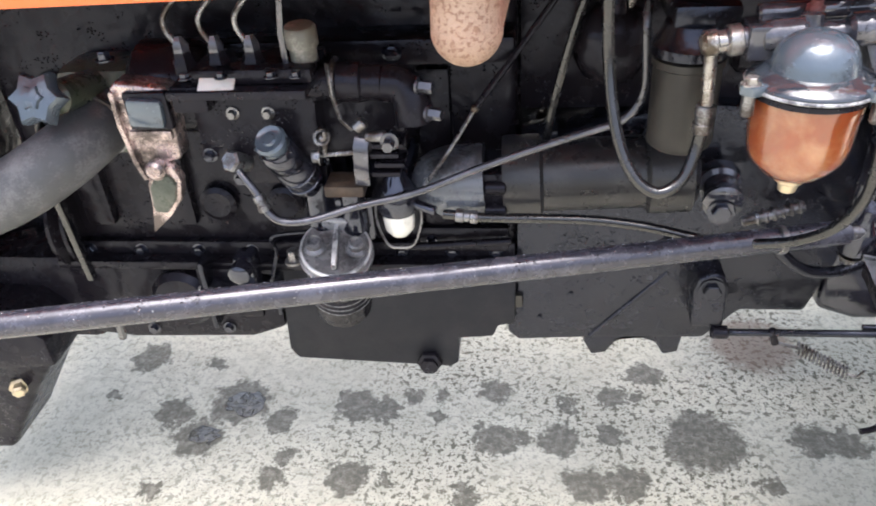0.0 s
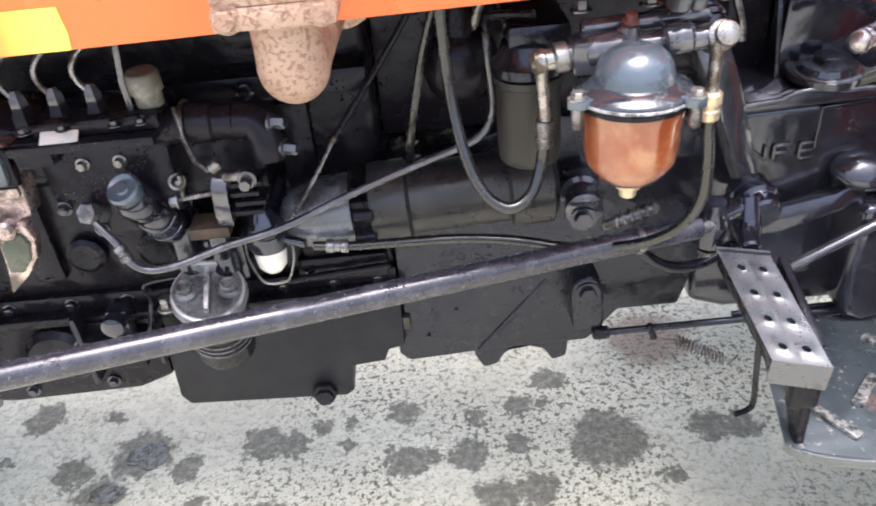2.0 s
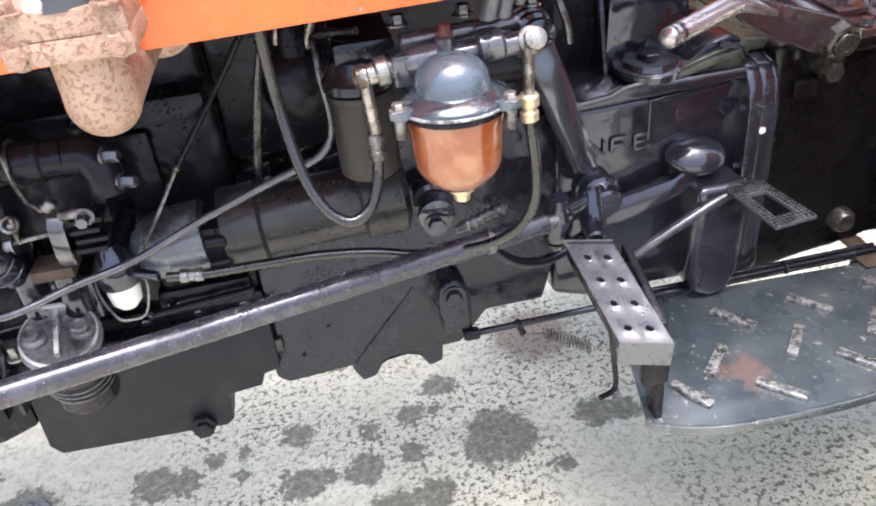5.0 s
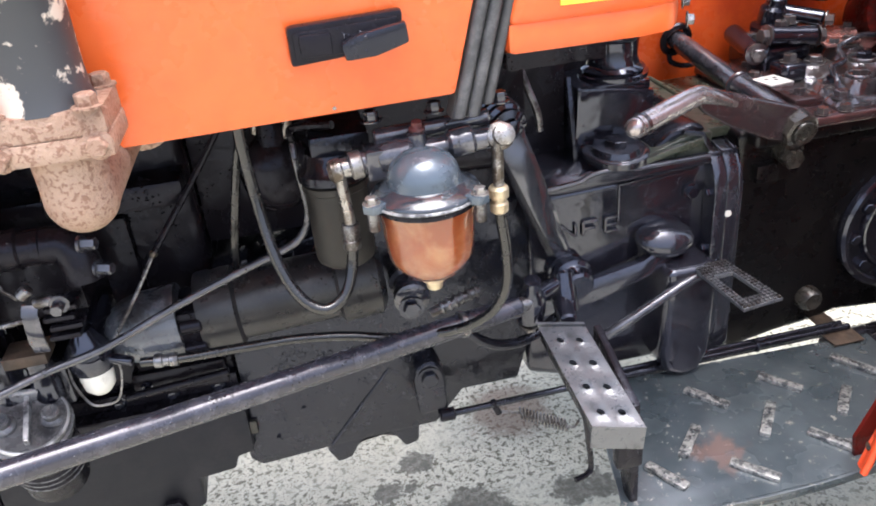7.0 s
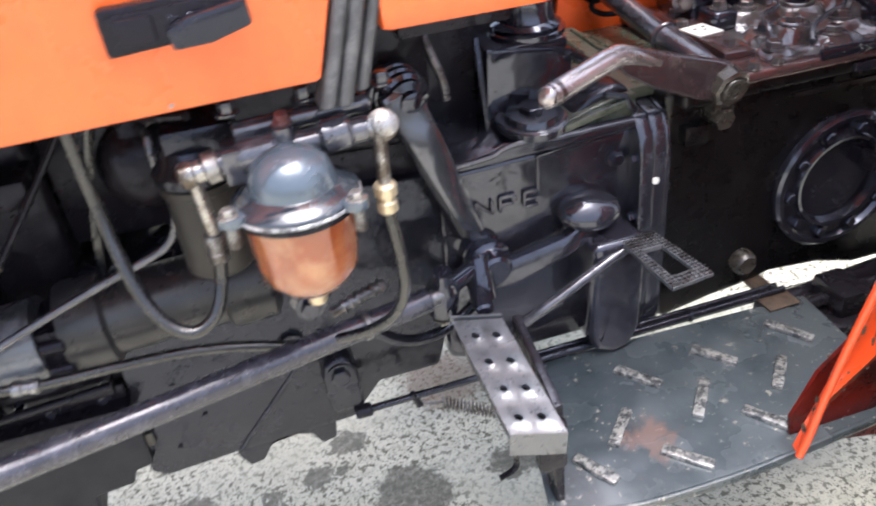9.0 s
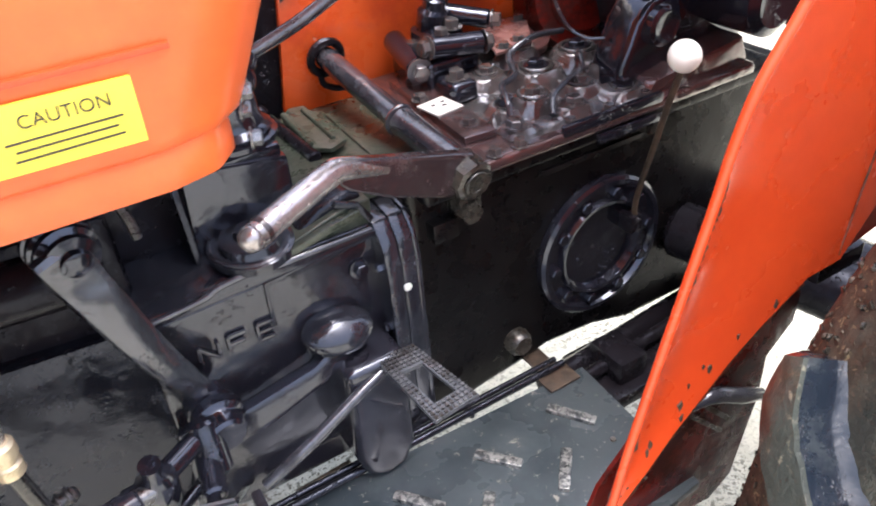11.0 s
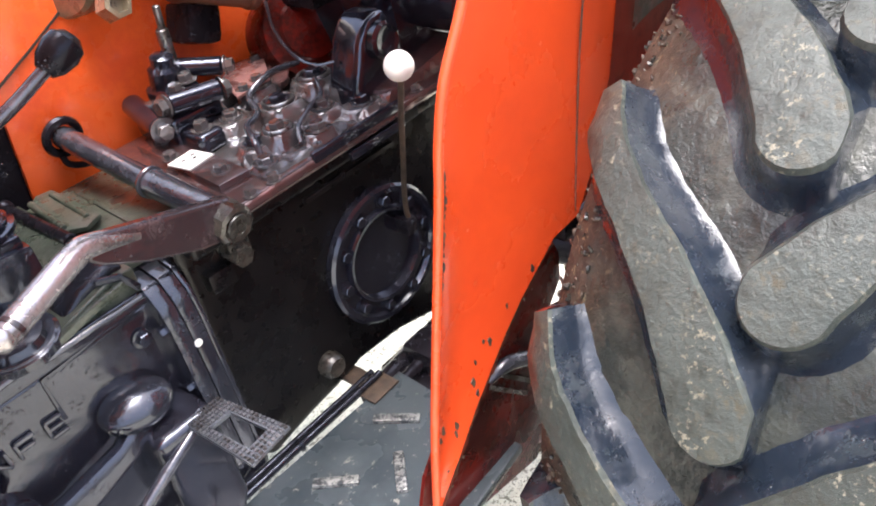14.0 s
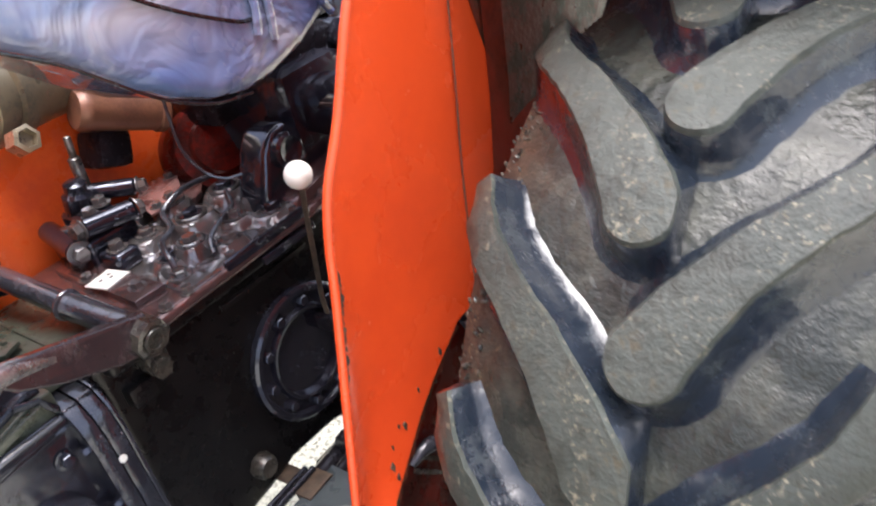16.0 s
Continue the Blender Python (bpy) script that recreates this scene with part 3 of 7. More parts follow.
def engine():
    block = cluster("engine_block", [
        box((-0.62, 1.14, 0.60), (0.165, 1.46, 1.10), 0.02, None, 3),
        box((-0.60, 1.125, 0.60), (0.16, 1.15, 0.63), 0.004),
        *[box((x, 1.122, 0.66), (x + 0.05, 1.15, 0.92), 0.012) for x in (-0.54, -0.40, -0.14, 0.02)],
        *[lathe([(0.03, 0), (0.03, 0.012), (0.022, 0.016), (0, 0.010)], (x, 1.14, 0.70), OUT) for x in (-0.31, -0.2, 0.1)],
        box((-0.26, 1.08, 0.94), (0.16, 1.15, 0.975), 0.006),
    ], BLACK, tractor, "glossy black engine block", "casting_rib")
    for x in (-0.55, -0.46, -0.36, -0.27, -0.18, -0.02, 0.06, 0.13):
        bolt(block, (x, 1.125, 0.615), OUT, 0.008)
    for x in (-0.13, 0.0):
        bolt(block, (x, 1.08, 0.957), OUT, 0.009)
    side = part("side_cover", joined(box((0.0, 1.10, 0.585), (0.166, 1.14, 0.60), 0.003), box((0.01, 1.115, 0.62), (0.15, 1.14, 0.665), 0.006), rod((0.0, 1.10, 0.64), (0.155, 1.10, 0.652), 0.006)), BLACK, tractor)
    for x in (0.03, 0.14):
        bolt(side, (x, 1.115, 0.643), OUT, 0.006, 0.006)

    outline = [(-0.228, 0.595), (-0.238, 0.41), (-0.225, 0.388), (0.048, 0.376), (0.062, 0.386), (0.064, 0.441), (0.124, 0.447), (0.132, 0.470), (0.160, 0.476), (0.162, 0.585)]
    sump = part("sump", prism(outline, "y", 1.115, 1.44, 0.006), SUMP, tractor, "dusty black pressed-steel oil sump")
    part("sump_flange", prism([(-0.60, 0.592), (-0.60, 0.607), (0.165, 0.607), (0.165, 0.592)], "y", 1.098, 1.45, 0.003), BLACK, tractor)
    part("drain_plug", lathe([(0.022, 0), (0.022, 0.010), (0.016, 0.012), (0.016, 0.02), (0, 0.02)], (0.012, 1.113, 0.393), OUT, 6), BLACK, sump)
    front = part("timing_cover", joined(
        prism([(-0.62, 0.60), (-0.60, 0.435), (-0.52, 0.425), (-0.30, 0.432), (-0.238, 0.455), (-0.235, 0.60)], "y", 1.12, 1.42, 0.01),
        lathe([(0.055, 0), (0.055, 0.02), (0.045, 0.03), (0, 0.032)], (-0.40, 1.12, 0.53), OUT),
        box((-0.36, 1.09, 0.50), (-0.26, 1.12, 0.60), 0.006),
    ), BLACK, tractor)
    for x, z in ((-0.57, 0.46), (-0.48, 0.45), (-0.34, 0.455), (-0.28, 0.57), (-0.35, 0.56)):
        bolt(front, (x, 1.088 if x > -0.37 and z > 0.5 else 1.118, z), OUT, 0.008)
    # ledge in front of the sump
    part("front_carrier", joined(
        prism([(-1.05, 0.40), (-1.05, 0.56), (-0.66, 0.54), (-0.62, 0.50), (-0.62, 0.44)], "y", 1.02, 1.16, 0.01),
        box((-1.05, 1.12, 0.42), (-0.58, 1.44, 0.60), 0.02),
    ), BLACK, tractor, "black front axle carrier")
    # dark box added to close the bright gap behind the hose
    part("radiator_shroud", box((-0.82, 0.98, 0.62), (-0.74, 1.62, 1.35), 0.01), BLACK, tractor)
    part("axle_support", prism([(-0.64, 0.44), (-0.66, 0.415), (-0.735, 0.315), (-0.83, 0.17), (-1.05, 0.15), (-1.05, 0.46)], "y", 1.07, 1.22, 0.03, 4), BLACK, tractor, "glossy black front axle support")
    axle = part("front_axle", joined(box((-1.05, 1.0, 0.26), (-0.9, 1.9, 0.40), 0.02)), BLACK, tractor, "black front axle beam")
    part("grease_fitting", lathe([(0.018, 0), (0.018, 0.012), (0.012, 0.014), (0.012, 0.03), (0.008, 0.034)], (-0.755, 1.075, 0.345), (0.6, -1, 0.1), 6), BRASS, axle, "small brass grease fitting")

    # fan side: hose, star-shaped cap, alternator bracket
    hose_pts = [(-0.72, 0.93, 0.745), (-0.60, 0.93, 0.79), (-0.50, 0.935, 0.83), (-0.44, 0.965, 0.86), (-0.41, 1.02, 0.878), (-0.40, 1.08, 0.885)]
    rad = part("radiator_hose", tube(hose_pts, 0.043, 20), GREYHOSE, tractor, "thick grey radiator hose")
    part("hose_clamp", hose_band(hose_pts, 0.86, 0.046, 0.014), STEEL, rad)
    star = bmesh.new()
    m = Matrix.Translation((-0.420, 0.955, 0.952)) @ basis((0.0, -1, 0.55))
    rows = []
    for f, h in ((1.0, 0.0), (1.0, 0.014), (0.86, 0.020), (0.45, 0.022), (0.40, 0.026), (0.12, 0.028)):
        rows.append([star.verts.new(m @ Vector((f * (0.037 if k % 2 == 0 else 0.026) * math.cos(math.pi * k / 6), f * (0.037 if k % 2 == 0 else 0.026) * math.sin(math.pi * k / 6), h))) for k in range(12)])
    for a, b in zip(rows, rows[1:]):
        for k in range(12):
            star.faces.new((a[k], a[(k + 1) % 12], b[(k + 1) % 12], b[k]))
    star.faces.new(rows[-1])
    pump = part("water_pump", joined(rod((-0.41, 1.15, 0.91), (-0.420, 0.975, 0.945), 0.022), box((-0.47, 1.06, 0.82), (-0.34, 1.15, 0.95), 0.02)), OLIVE, tractor, "dark olive water pump housing")
    part("star_cap", star, BLUEGREY, pump, "blue-grey star-shaped cap")
    part("fan_belt", strip([(-0.52, 1.06, 0.60), (-0.53, 1.06, 0.78), (-0.50, 1.06, 0.93)], 0.014, 0.01, (-1, 0, 0)), HOSE, tractor)
    part("fan_pulley", lathe([(0.085, 0), (0.085, 0.006), (0.07, 0.014), (0.085, 0.024), (0.085, 0.03), (0.03, 0.034), (0, 0.034)], (-0.56, 1.16, 0.66), (-1, -0.1, 0)), BLACK, tractor)

    brk = part("alternator_bracket", prism([(-0.331, 0.965), (-0.322, 0.972), (-0.262, 0.964), (-0.255, 0.956), (-0.262, 0.868), (-0.285, 0.862), (-0.300, 0.846), (-0.314, 0.834), (-0.324, 0.86), (-0.332, 0.92)], "y", 0.955, 0.99, 0.006, 3), ALU, tractor, "bare cast aluminium bracket, oily")
    part("bracket_band", joined(box((-0.318, 0.948, 0.898), (-0.262, 0.958, 0.911), 0.003), strip([(-0.326, 0.952, 0.962), (-0.327, 0.952, 0.92), (-0.320, 0.952, 0.866), (-0.312, 0.952, 0.842)], 0.006, 0.008, OUT)), ALU, brk)
    part("bracket_tail", joined(prism([(-0.292, 0.868), (-0.270, 0.862), (-0.264, 0.842), (-0.270, 0.816), (-0.290, 0.79), (-0.322, 0.763), (-0.314, 0.80), (-0.310, 0.838)], "y", 0.944, 0.962, 0.003), lathe([(0.013, 0), (0.013, 0.012), (0.009, 0.016), (0, 0.016)], (-0.290, 0.946, 0.862), OUT)), ALU, brk)
    part("tail_plate", prism([(-0.292, 0.856), (-0.276, 0.852), (-0.270, 0.838), (-0.276, 0.816), (-0.292, 0.797), (-0.309, 0.800), (-0.306, 0.836)], "y", 0.938, 0.947, 0.004), OLIVE, brk, "dark oily plate")
    alt = part("alternator", joined(lathe([(0.05, 0), (0.062, 0.012), (0.062, 0.08), (0.05, 0.10), (0.02, 0.11)], (-0.335, 1.05, 0.93), (1, 0, 0)), box((-0.312, 0.946, 0.913), (-0.256, 0.96, 0.962), 0.004)), BLACK, tractor, "black alternator with square cover")
    part("terminal_cover", box((-0.306, 0.936, 0.920), (-0.261, 0.95, 0.956), 0.006, (0, 4, 0)), BLUEGREY, alt, "dark blue square cover")
    bolt(alt, (-0.34, 0.985, 0.99), UP, 0.008, 0.012)


def injection():
    """The in-line pump with its three delivery pipes, and the clutter round it."""
    body = cluster("injection_pump", [
        box((-0.245, 0.985, 0.855), (-0.085, 1.06, 0.965), 0.006),
        box((-0.235, 1.03, 0.79), (-0.095, 1.08, 0.87), 0.008),
        box((-0.250, 0.945, 0.935), (-0.205, 1.0, 0.968), 0.004),
        box((-0.250, 0.935, 0.955), (-0.080, 1.05, 0.966), 0.002),
        box((-0.225, 0.955, 0.966), (-0.075, 1.04, 0.985), 0.006),
        *[lathe([(0.0145, -0.012), (0.0145, 0.002), (0.012, 0.006), (0.011, 0.014)], (x, 0.985, 0.985), UP, 6) for x in (-0.240, -0.196, -0.152)],
    ], BLACK, tractor, "oily black fuel injection pump", "pump_section")
    part("rating_plate", box((-0.212, 0.935, 0.968), (-0.168, 0.962, 0.971), 0.001, (34, 0, 2)), WHITE, body, "small bright metal plate")
    for i, x in enumerate((-0.240, -0.196, -0.152)):
        pts = [(x, 0.985, 1.002), (x - 0.013, 0.985, 1.024), (x - 0.012, 0.986, 1.042), (x + 0.006, 0.992, 1.062), (x + 0.035, 1.01, 1.085), (x + 0.09, 1.06, 1.14)]
        pipe = part("delivery_pipe", tube(pts, 0.0036, 10), STEEL, tractor)
        part("union_nut", lathe([(0.0105, -0.012), (0.0105, 0.006), (0.007, 0.012), (0.005, 0.016)], (x, 0.985, 1.002), UP, 6), ROD, pipe)
    part("pump_stay", strip([(-0.108, 0.975, 0.945), (-0.110, 0.975, 1.02), (-0.100, 0.985, 1.12)], 0.007, 0.003, OUT), ROD, tractor)
    for x in (-0.225, -0.18, -0.12, -0.09):
        bolt(body, (x, 0.945, 0.98), UP, 0.006, 0.007)
    for x in (-0.172, -0.126):
        bolt(body, (x - 0.02, 0.984, 0.918), OUT, 0.006, 0.010, STEEL)
    for x, z in ((-0.235, 0.86), (-0.10, 0.83), (-0.22, 0.80)):
        bolt(body, (x, 0.984 if z > 0.85 else 1.029, z), OUT, 0.007)
    link = part("fuel_strainer", joined(lathe([(0.022, 0), (0.025, 0.01), (0.025, 0.06), (0.022, 0.066), (0.024, 0.07), (0.024, 0.10), (0.020, 0.106), (0, 0.108)], (-0.118, 1.012, 0.802), (-0.16, -0.58, 0.80)), ring((-0.124, 0.989, 0.834), (-0.16, -0.58, 0.80), 0.0245, 0.002), ring((-0.121, 1.0, 0.818), (-0.16, -0.58, 0.80), 0.0245, 0.002)), BLACK_WET, tractor, "black ribbed plunger housing with grey knob")
    part("knob", lathe([(0.0195, 0), (0.0215, 0.004), (0.0215, 0.015), (0.0185, 0.018), (0.015, 0.0155), (0.009, 0.0155), (0.007, 0.018), (0, 0.018)], (-0.133, 0.950, 0.889), (-0.16, -0.58, 0.80), 14), BLUEGREY, link, "grey-blue round knob")
    pts = [(-0.196, 0.965, 0.852), (-0.182, 0.955, 0.838), (-0.170, 0.95, 0.822), (-0.158, 0.945, 0.795), (-0.138, 0.945, 0.781), (-0.10, 0.95, 0.782), (-0.045, 0.97, 0.790), (0.033, 0.988, 0.801), (0.12, 0.995, 0.834), (0.211, 1.0, 0.866), (0.270, 1.0, 0.886), (0.296, 1.0, 0.898), (0.311, 1.0, 0.918), (0.316, 1.0, 0.945), (0.312, 1.0, 1.0), (0.312, 1.01, 1.03)]
    pipe = part("fuel_pipe", tube(pts, 0.0052, 10, 6), ROD, tractor, "thin bent steel fuel pipe")
    part("banjo_bolt", joined(lathe([(0.015, 0), (0.015, 0.012), (0.012, 0.015), (0, 0.015)], (-0.196, 0.972, 0.856), (-0.35, -0.8, 0.5), 6), lathe([(0.012, -0.02), (0.012, 0.0)], (-0.196, 0.972, 0.856), (-0.35, -0.8, 0.5))), STEEL, pipe, "bright banjo bolt")
    part("pipe_ferrule", hose_band(pts, 0.17, 0.0085, 0.022), STEEL, pipe)

    part("breather_cap", lathe([(0.0165, 0), (0.0165, 0.016), (0.020, 0.018), (0.020, 0.038), (0.017, 0.042), (0, 0.043)], (-0.090, 0.99, 0.985), (0, -0.1, 1)), CAPM, tractor, "grey-green breather cap")
    gov = part("governor", joined(
        rod((-0.112, 1.0, 0.952), (0.005, 1.0, 0.950), 0.023, 24), rod((-0.06, 1.0, 0.952), (-0.02, 1.0, 0.951), 0.026, 24),
        tube([(0.0, 1.0, 0.950), (0.022, 1.0, 0.946), (0.034, 0.995, 0.928), (0.036, 0.99, 0.90)], 0.024, 18),
        rod((-0.09, 1.0, 0.93), (-0.087, 1.0, 0.97), 0.017), box((-0.11, 1.02, 0.84), (0.02, 1.08, 0.93), 0.01),
    ), BLACK, tractor, "wet black governor housing")
    part("band_clamp", joined(ring((-0.058, 1.0, 0.952), (1, 0, 0), 0.027, 0.003), strip([(-0.060, 0.972, 0.985), (-0.058, 0.970, 0.945), (-0.050, 0.966, 0.915), (-0.036, 0.964, 0.902)], 0.007, 0.003, (-0.6, -0.7, 0))), STEEL, gov)
    for p, a in (((0.045, 0.985, 0.95), (1, -0.3, 0)), ((0.055, 0.985, 0.915), (1, -0.4, 0)), ((0.01, 0.955, 0.892), OUT)):
        bolt(gov, p, a, 0.008, 0.02, ROD)
    lever = part("throttle_linkage", joined(rod((-0.085, 0.965, 0.868), (-0.02, 0.96, 0.876), 0.0035), sphere((-0.075, 0.962, 0.893), 0.007), ring((-0.075, 0.958, 0.896), (0.3, -1, 0.3), 0.009, 0.003, 12, 6), rod((-0.075, 0.962, 0.872), (-0.07, 0.958, 0.905), 0.0035), rod((-0.032, 0.962, 0.905), (-0.02, 0.962, 0.915), 0.008), rod((-0.02, 0.965, 0.893), (0.006, 0.958, 0.897), 0.007)), STEEL, tractor)
    bolt(lever, (-0.08, 0.962, 0.868), (-1, 0, 0), 0.008, 0.012, STEEL)
    strap = part("mount_strap", strip([(-0.026, 0.966, 0.892), (-0.028, 0.958, 0.882), (-0.030, 0.957, 0.845), (-0.032, 0.966, 0.825)], 0.019, 0.004, OUT), ROD, tractor, "bright bent strap")
    for k in range(4):
        part("stacked_plate", box((-0.018 + 0.004 * (k % 2), 0.962, 0.838 + 0.013 * k), (0.018 + 0.006 * (k % 2), 1.0, 0.844 + 0.013 * k), 0.001), BLACK, strap)
    part("cross_bar", joined(box((-0.088, 0.975, 0.800), (-0.035, 1.02, 0.816), 0.003)), GRIME, tractor)

    # oil filter with its three-armed top, leaning outwards under its head
    up = Vector((0.018, -0.058, 0.143)).normalized()
    across = (Vector((1, 0.08, 0)) - up * up.x).normalized()
    at = Matrix.Translation((-0.083, 0.972, 0.722)) @ Matrix((across, up.cross(across), up)).transposed().to_4x4()

    def set_in(b):
        bmesh.ops.transform(b, matrix=at, verts=b.verts)
        return b

    can = part("oil_filter", set_in(lathe([(0.036, 0.0), (0.043, 0.004), (0.043, 0.045), (0.047, 0.049), (0.044, 0.055), (0.047, 0.061), (0.044, 0.067), (0.047, 0.073), (0.044, 0.079), (0.046, 0.085), (0.046, 0.135)], (0, 0, -0.155), UP)), BLACK, tractor, "black spin-on oil filter")
    # grey rings stand in for highlights on the can's dark ribs
    for h in (-0.106, -0.094, -0.082):
        part("rib_glint_ring", set_in(ring((0, 0, h), UP, 0.0462, 0.0014, 36, 6)), HEADDARK, can)
    # one casting in two greys: recess shade and rim light put into colour
    head = part("filter_head", set_in(joined(
        lathe([(0.044, -0.016), (0.047, -0.012), (0.047, -0.008), (0.044, -0.006), (0.050, 0.0), (0.052, 0.004), (0.052, 0.009), (0.047, 0.011), (0.049, 0.013), (0.049, 0.018), (0.045, 0.022), (0.038, 0.019), (0, 0.019)], (0, 0, -0.018), UP, 40),
    )), HEADDARK, tractor, "round wet filter head with a bright cast rib")
    part("rim", set_in(ring((0, 0, 0.0), UP, 0.0465, 0.0030, 40, 8)), HEADM, head)
    part("cast_rib", set_in(joined(box((-0.0035, -0.036, 0.0), (0.0035, 0.034, 0.014), 0.002), box((-0.020, 0.030, 0.0), (0.020, 0.038, 0.020), 0.003))), HEADM, head)
    for q in (-1, 1):
        part("head_bolt", set_in(lathe([(0.016, 0), (0.016, 0.006), (0.013, 0.009), (0.011, 0.010), (0.011, 0.018), (0.009, 0.020), (0.006, 0.015), (0, 0.015)], (q * 0.029, -0.002, 0.0), UP, 20)), HEADDARK, head)
    part("filter_neck", joined(box((-0.125, 1.02, 0.70), (-0.035, 1.14, 0.775), 0.012), *[lathe([(0.019, 0), (0.019, 0.03), (0.017, 0.034), (0.017, 0.08)], (-0.085 + q * 0.024, 1.012, 0.725), UP, 18) for q in (-1, 1)]), BLACK_WET, tractor)
    bolt(head, (-0.150, 0.985, 0.69), UP, 0.009, 0.02, STEEL)

    # fuel lift pump bulb in its wire bail
    lp = part("lift_pump", joined(lathe([(0.026, 0), (0.030, 0.01), (0.030, 0.03), (0.02, 0.045), (0.012, 0.06)], (0.0, 1.02, 0.755), UP), rod((0.0, 1.02, 0.78), (0.0, 1.13, 0.80), 0.02), rod((0.0, 1.02, 0.775), (0.055, 1.0, 0.765), 0.007)), BLACK_WET, tractor, "small black lift pump with white bulb")
    part("bulb", lathe([(0.021, 0.045), (0.022, 0.03), (0.020, 0.014), (0.012, 0.004), (0, 0)], (0.0, 1.02, 0.712), UP), WHITE, lp, "dirty white plastic bulb")
    part("wire_bail", tube([(-0.03, 1.02, 0.77), (-0.031, 1.015, 0.74), (-0.018, 1.01, 0.705), (0.0, 1.01, 0.698), (0.02, 1.01, 0.705), (0.032, 1.015, 0.74), (0.03, 1.02, 0.77)], 0.0018, 6), STEEL, lp)
    rodp = part("dipstick", tube([(0.032, 1.0, 0.79), (0.075, 1.02, 0.845), (0.109, 1.045, 0.893)], 0.0028, 8, 4), STEEL, tractor, "thin dipstick rod")
    part("dipstick_tube", tube([(0.109, 1.045, 0.893), (0.19, 1.09, 0.99), (0.24, 1.10, 1.06)], 0.0045, 8, 4), BLACK, rodp)
    part("collar", sphere((0.109, 1.045, 0.893), 0.0055), ZINC, rodp)
    part("control_wire", tube([(0.20, 1.09, 0.76), (0.205, 1.085, 0.84), (0.215, 1.08, 0.90), (0.24, 1.08, 1.0), (0.27, 1.08, 1.08)], 0.006, 8, 5), HOSE, tractor)

    # small bracket, adjusting stud and stay at the front of the sump
    part("stay_plate", joined(box((-0.335, 1.06, 0.575), (-0.215, 1.10, 0.585), 0.002), box((-0.338, 1.06, 0.50), (-0.330, 1.10, 0.63), 0.002), box((-0.222, 1.06, 0.53), (-0.215, 1.10, 0.60), 0.002), tube([(-0.22, 1.05, 0.60), (-0.20, 1.05, 0.66), (-0.20, 1.05, 0.69), (-0.13, 1.05, 0.70)], 0.003, 6)), SATIN, tractor)
    stud = part("adjusting_stud", joined(rod((-0.44, 1.05, 0.555), (-0.325, 1.05, 0.56), 0.006), *[ring((-0.40 + 0.008 * k, 1.05, 0.557), (1, 0, 0), 0.007, 0.0022, 12, 6) for k in range(8)], tube([(-0.44, 1.05, 0.555), (-0.47, 1.05, 0.55), (-0.50, 1.06, 0.52), (-0.52, 1.08, 0.46)], 0.007, 8)), STEEL, tractor)
    bolt(stud, (-0.325, 1.05, 0.56), (1, 0, 0), 0.011, 0.02, STEEL, name="nut")
    part("idler_arm", joined(box((-0.265, 1.03, 0.60), (-0.235, 1.07, 0.66), 0.006), lathe([(0.016, 0), (0.016, 0.02), (0.01, 0.024)], (-0.25, 1.03, 0.645), OUT), lathe([(0.013, 0), (0.013, 0.02), (0.01, 0.024)], (-0.245, 1.03, 0.605), OUT)), BLACK_WET, tractor)


def bulkhead():
    # dark box added to close the see-through gap behind the engine
    part("bulkhead", joined(box((0.165, 1.16, 0.84), (0.66, 1.46, 1.30), 0.01)), BLACK, tractor)
    part("round_reservoir", joined(sphere((0.285, 1.11, 0.955), 0.052, (1, 0.8, 1.1)), rod((0.285, 1.10, 0.99), (0.285, 1.12, 1.06), 0.02)), BLACK, tractor)
    # zinc pieces added for a small bright patch; no bracket is known here
    part("bright_patch", joined(box((0.262, 1.10, 1.008), (0.305, 1.13, 1.03), 0.003, (0, 15, 0)), rod((0.30, 1.10, 1.0), (0.315, 1.10, 1.04), 0.006)), ZINC, tractor)
    # dark boxes added to close the gap under the cowl
    part("cowl_support", joined(box((0.55, 1.22, 0.86), (0.745, 1.46, 1.16), 0.01), box((0.60, 1.05, 1.06), (0.74, 1.22, 1.14), 0.008)), BLACK, tractor)


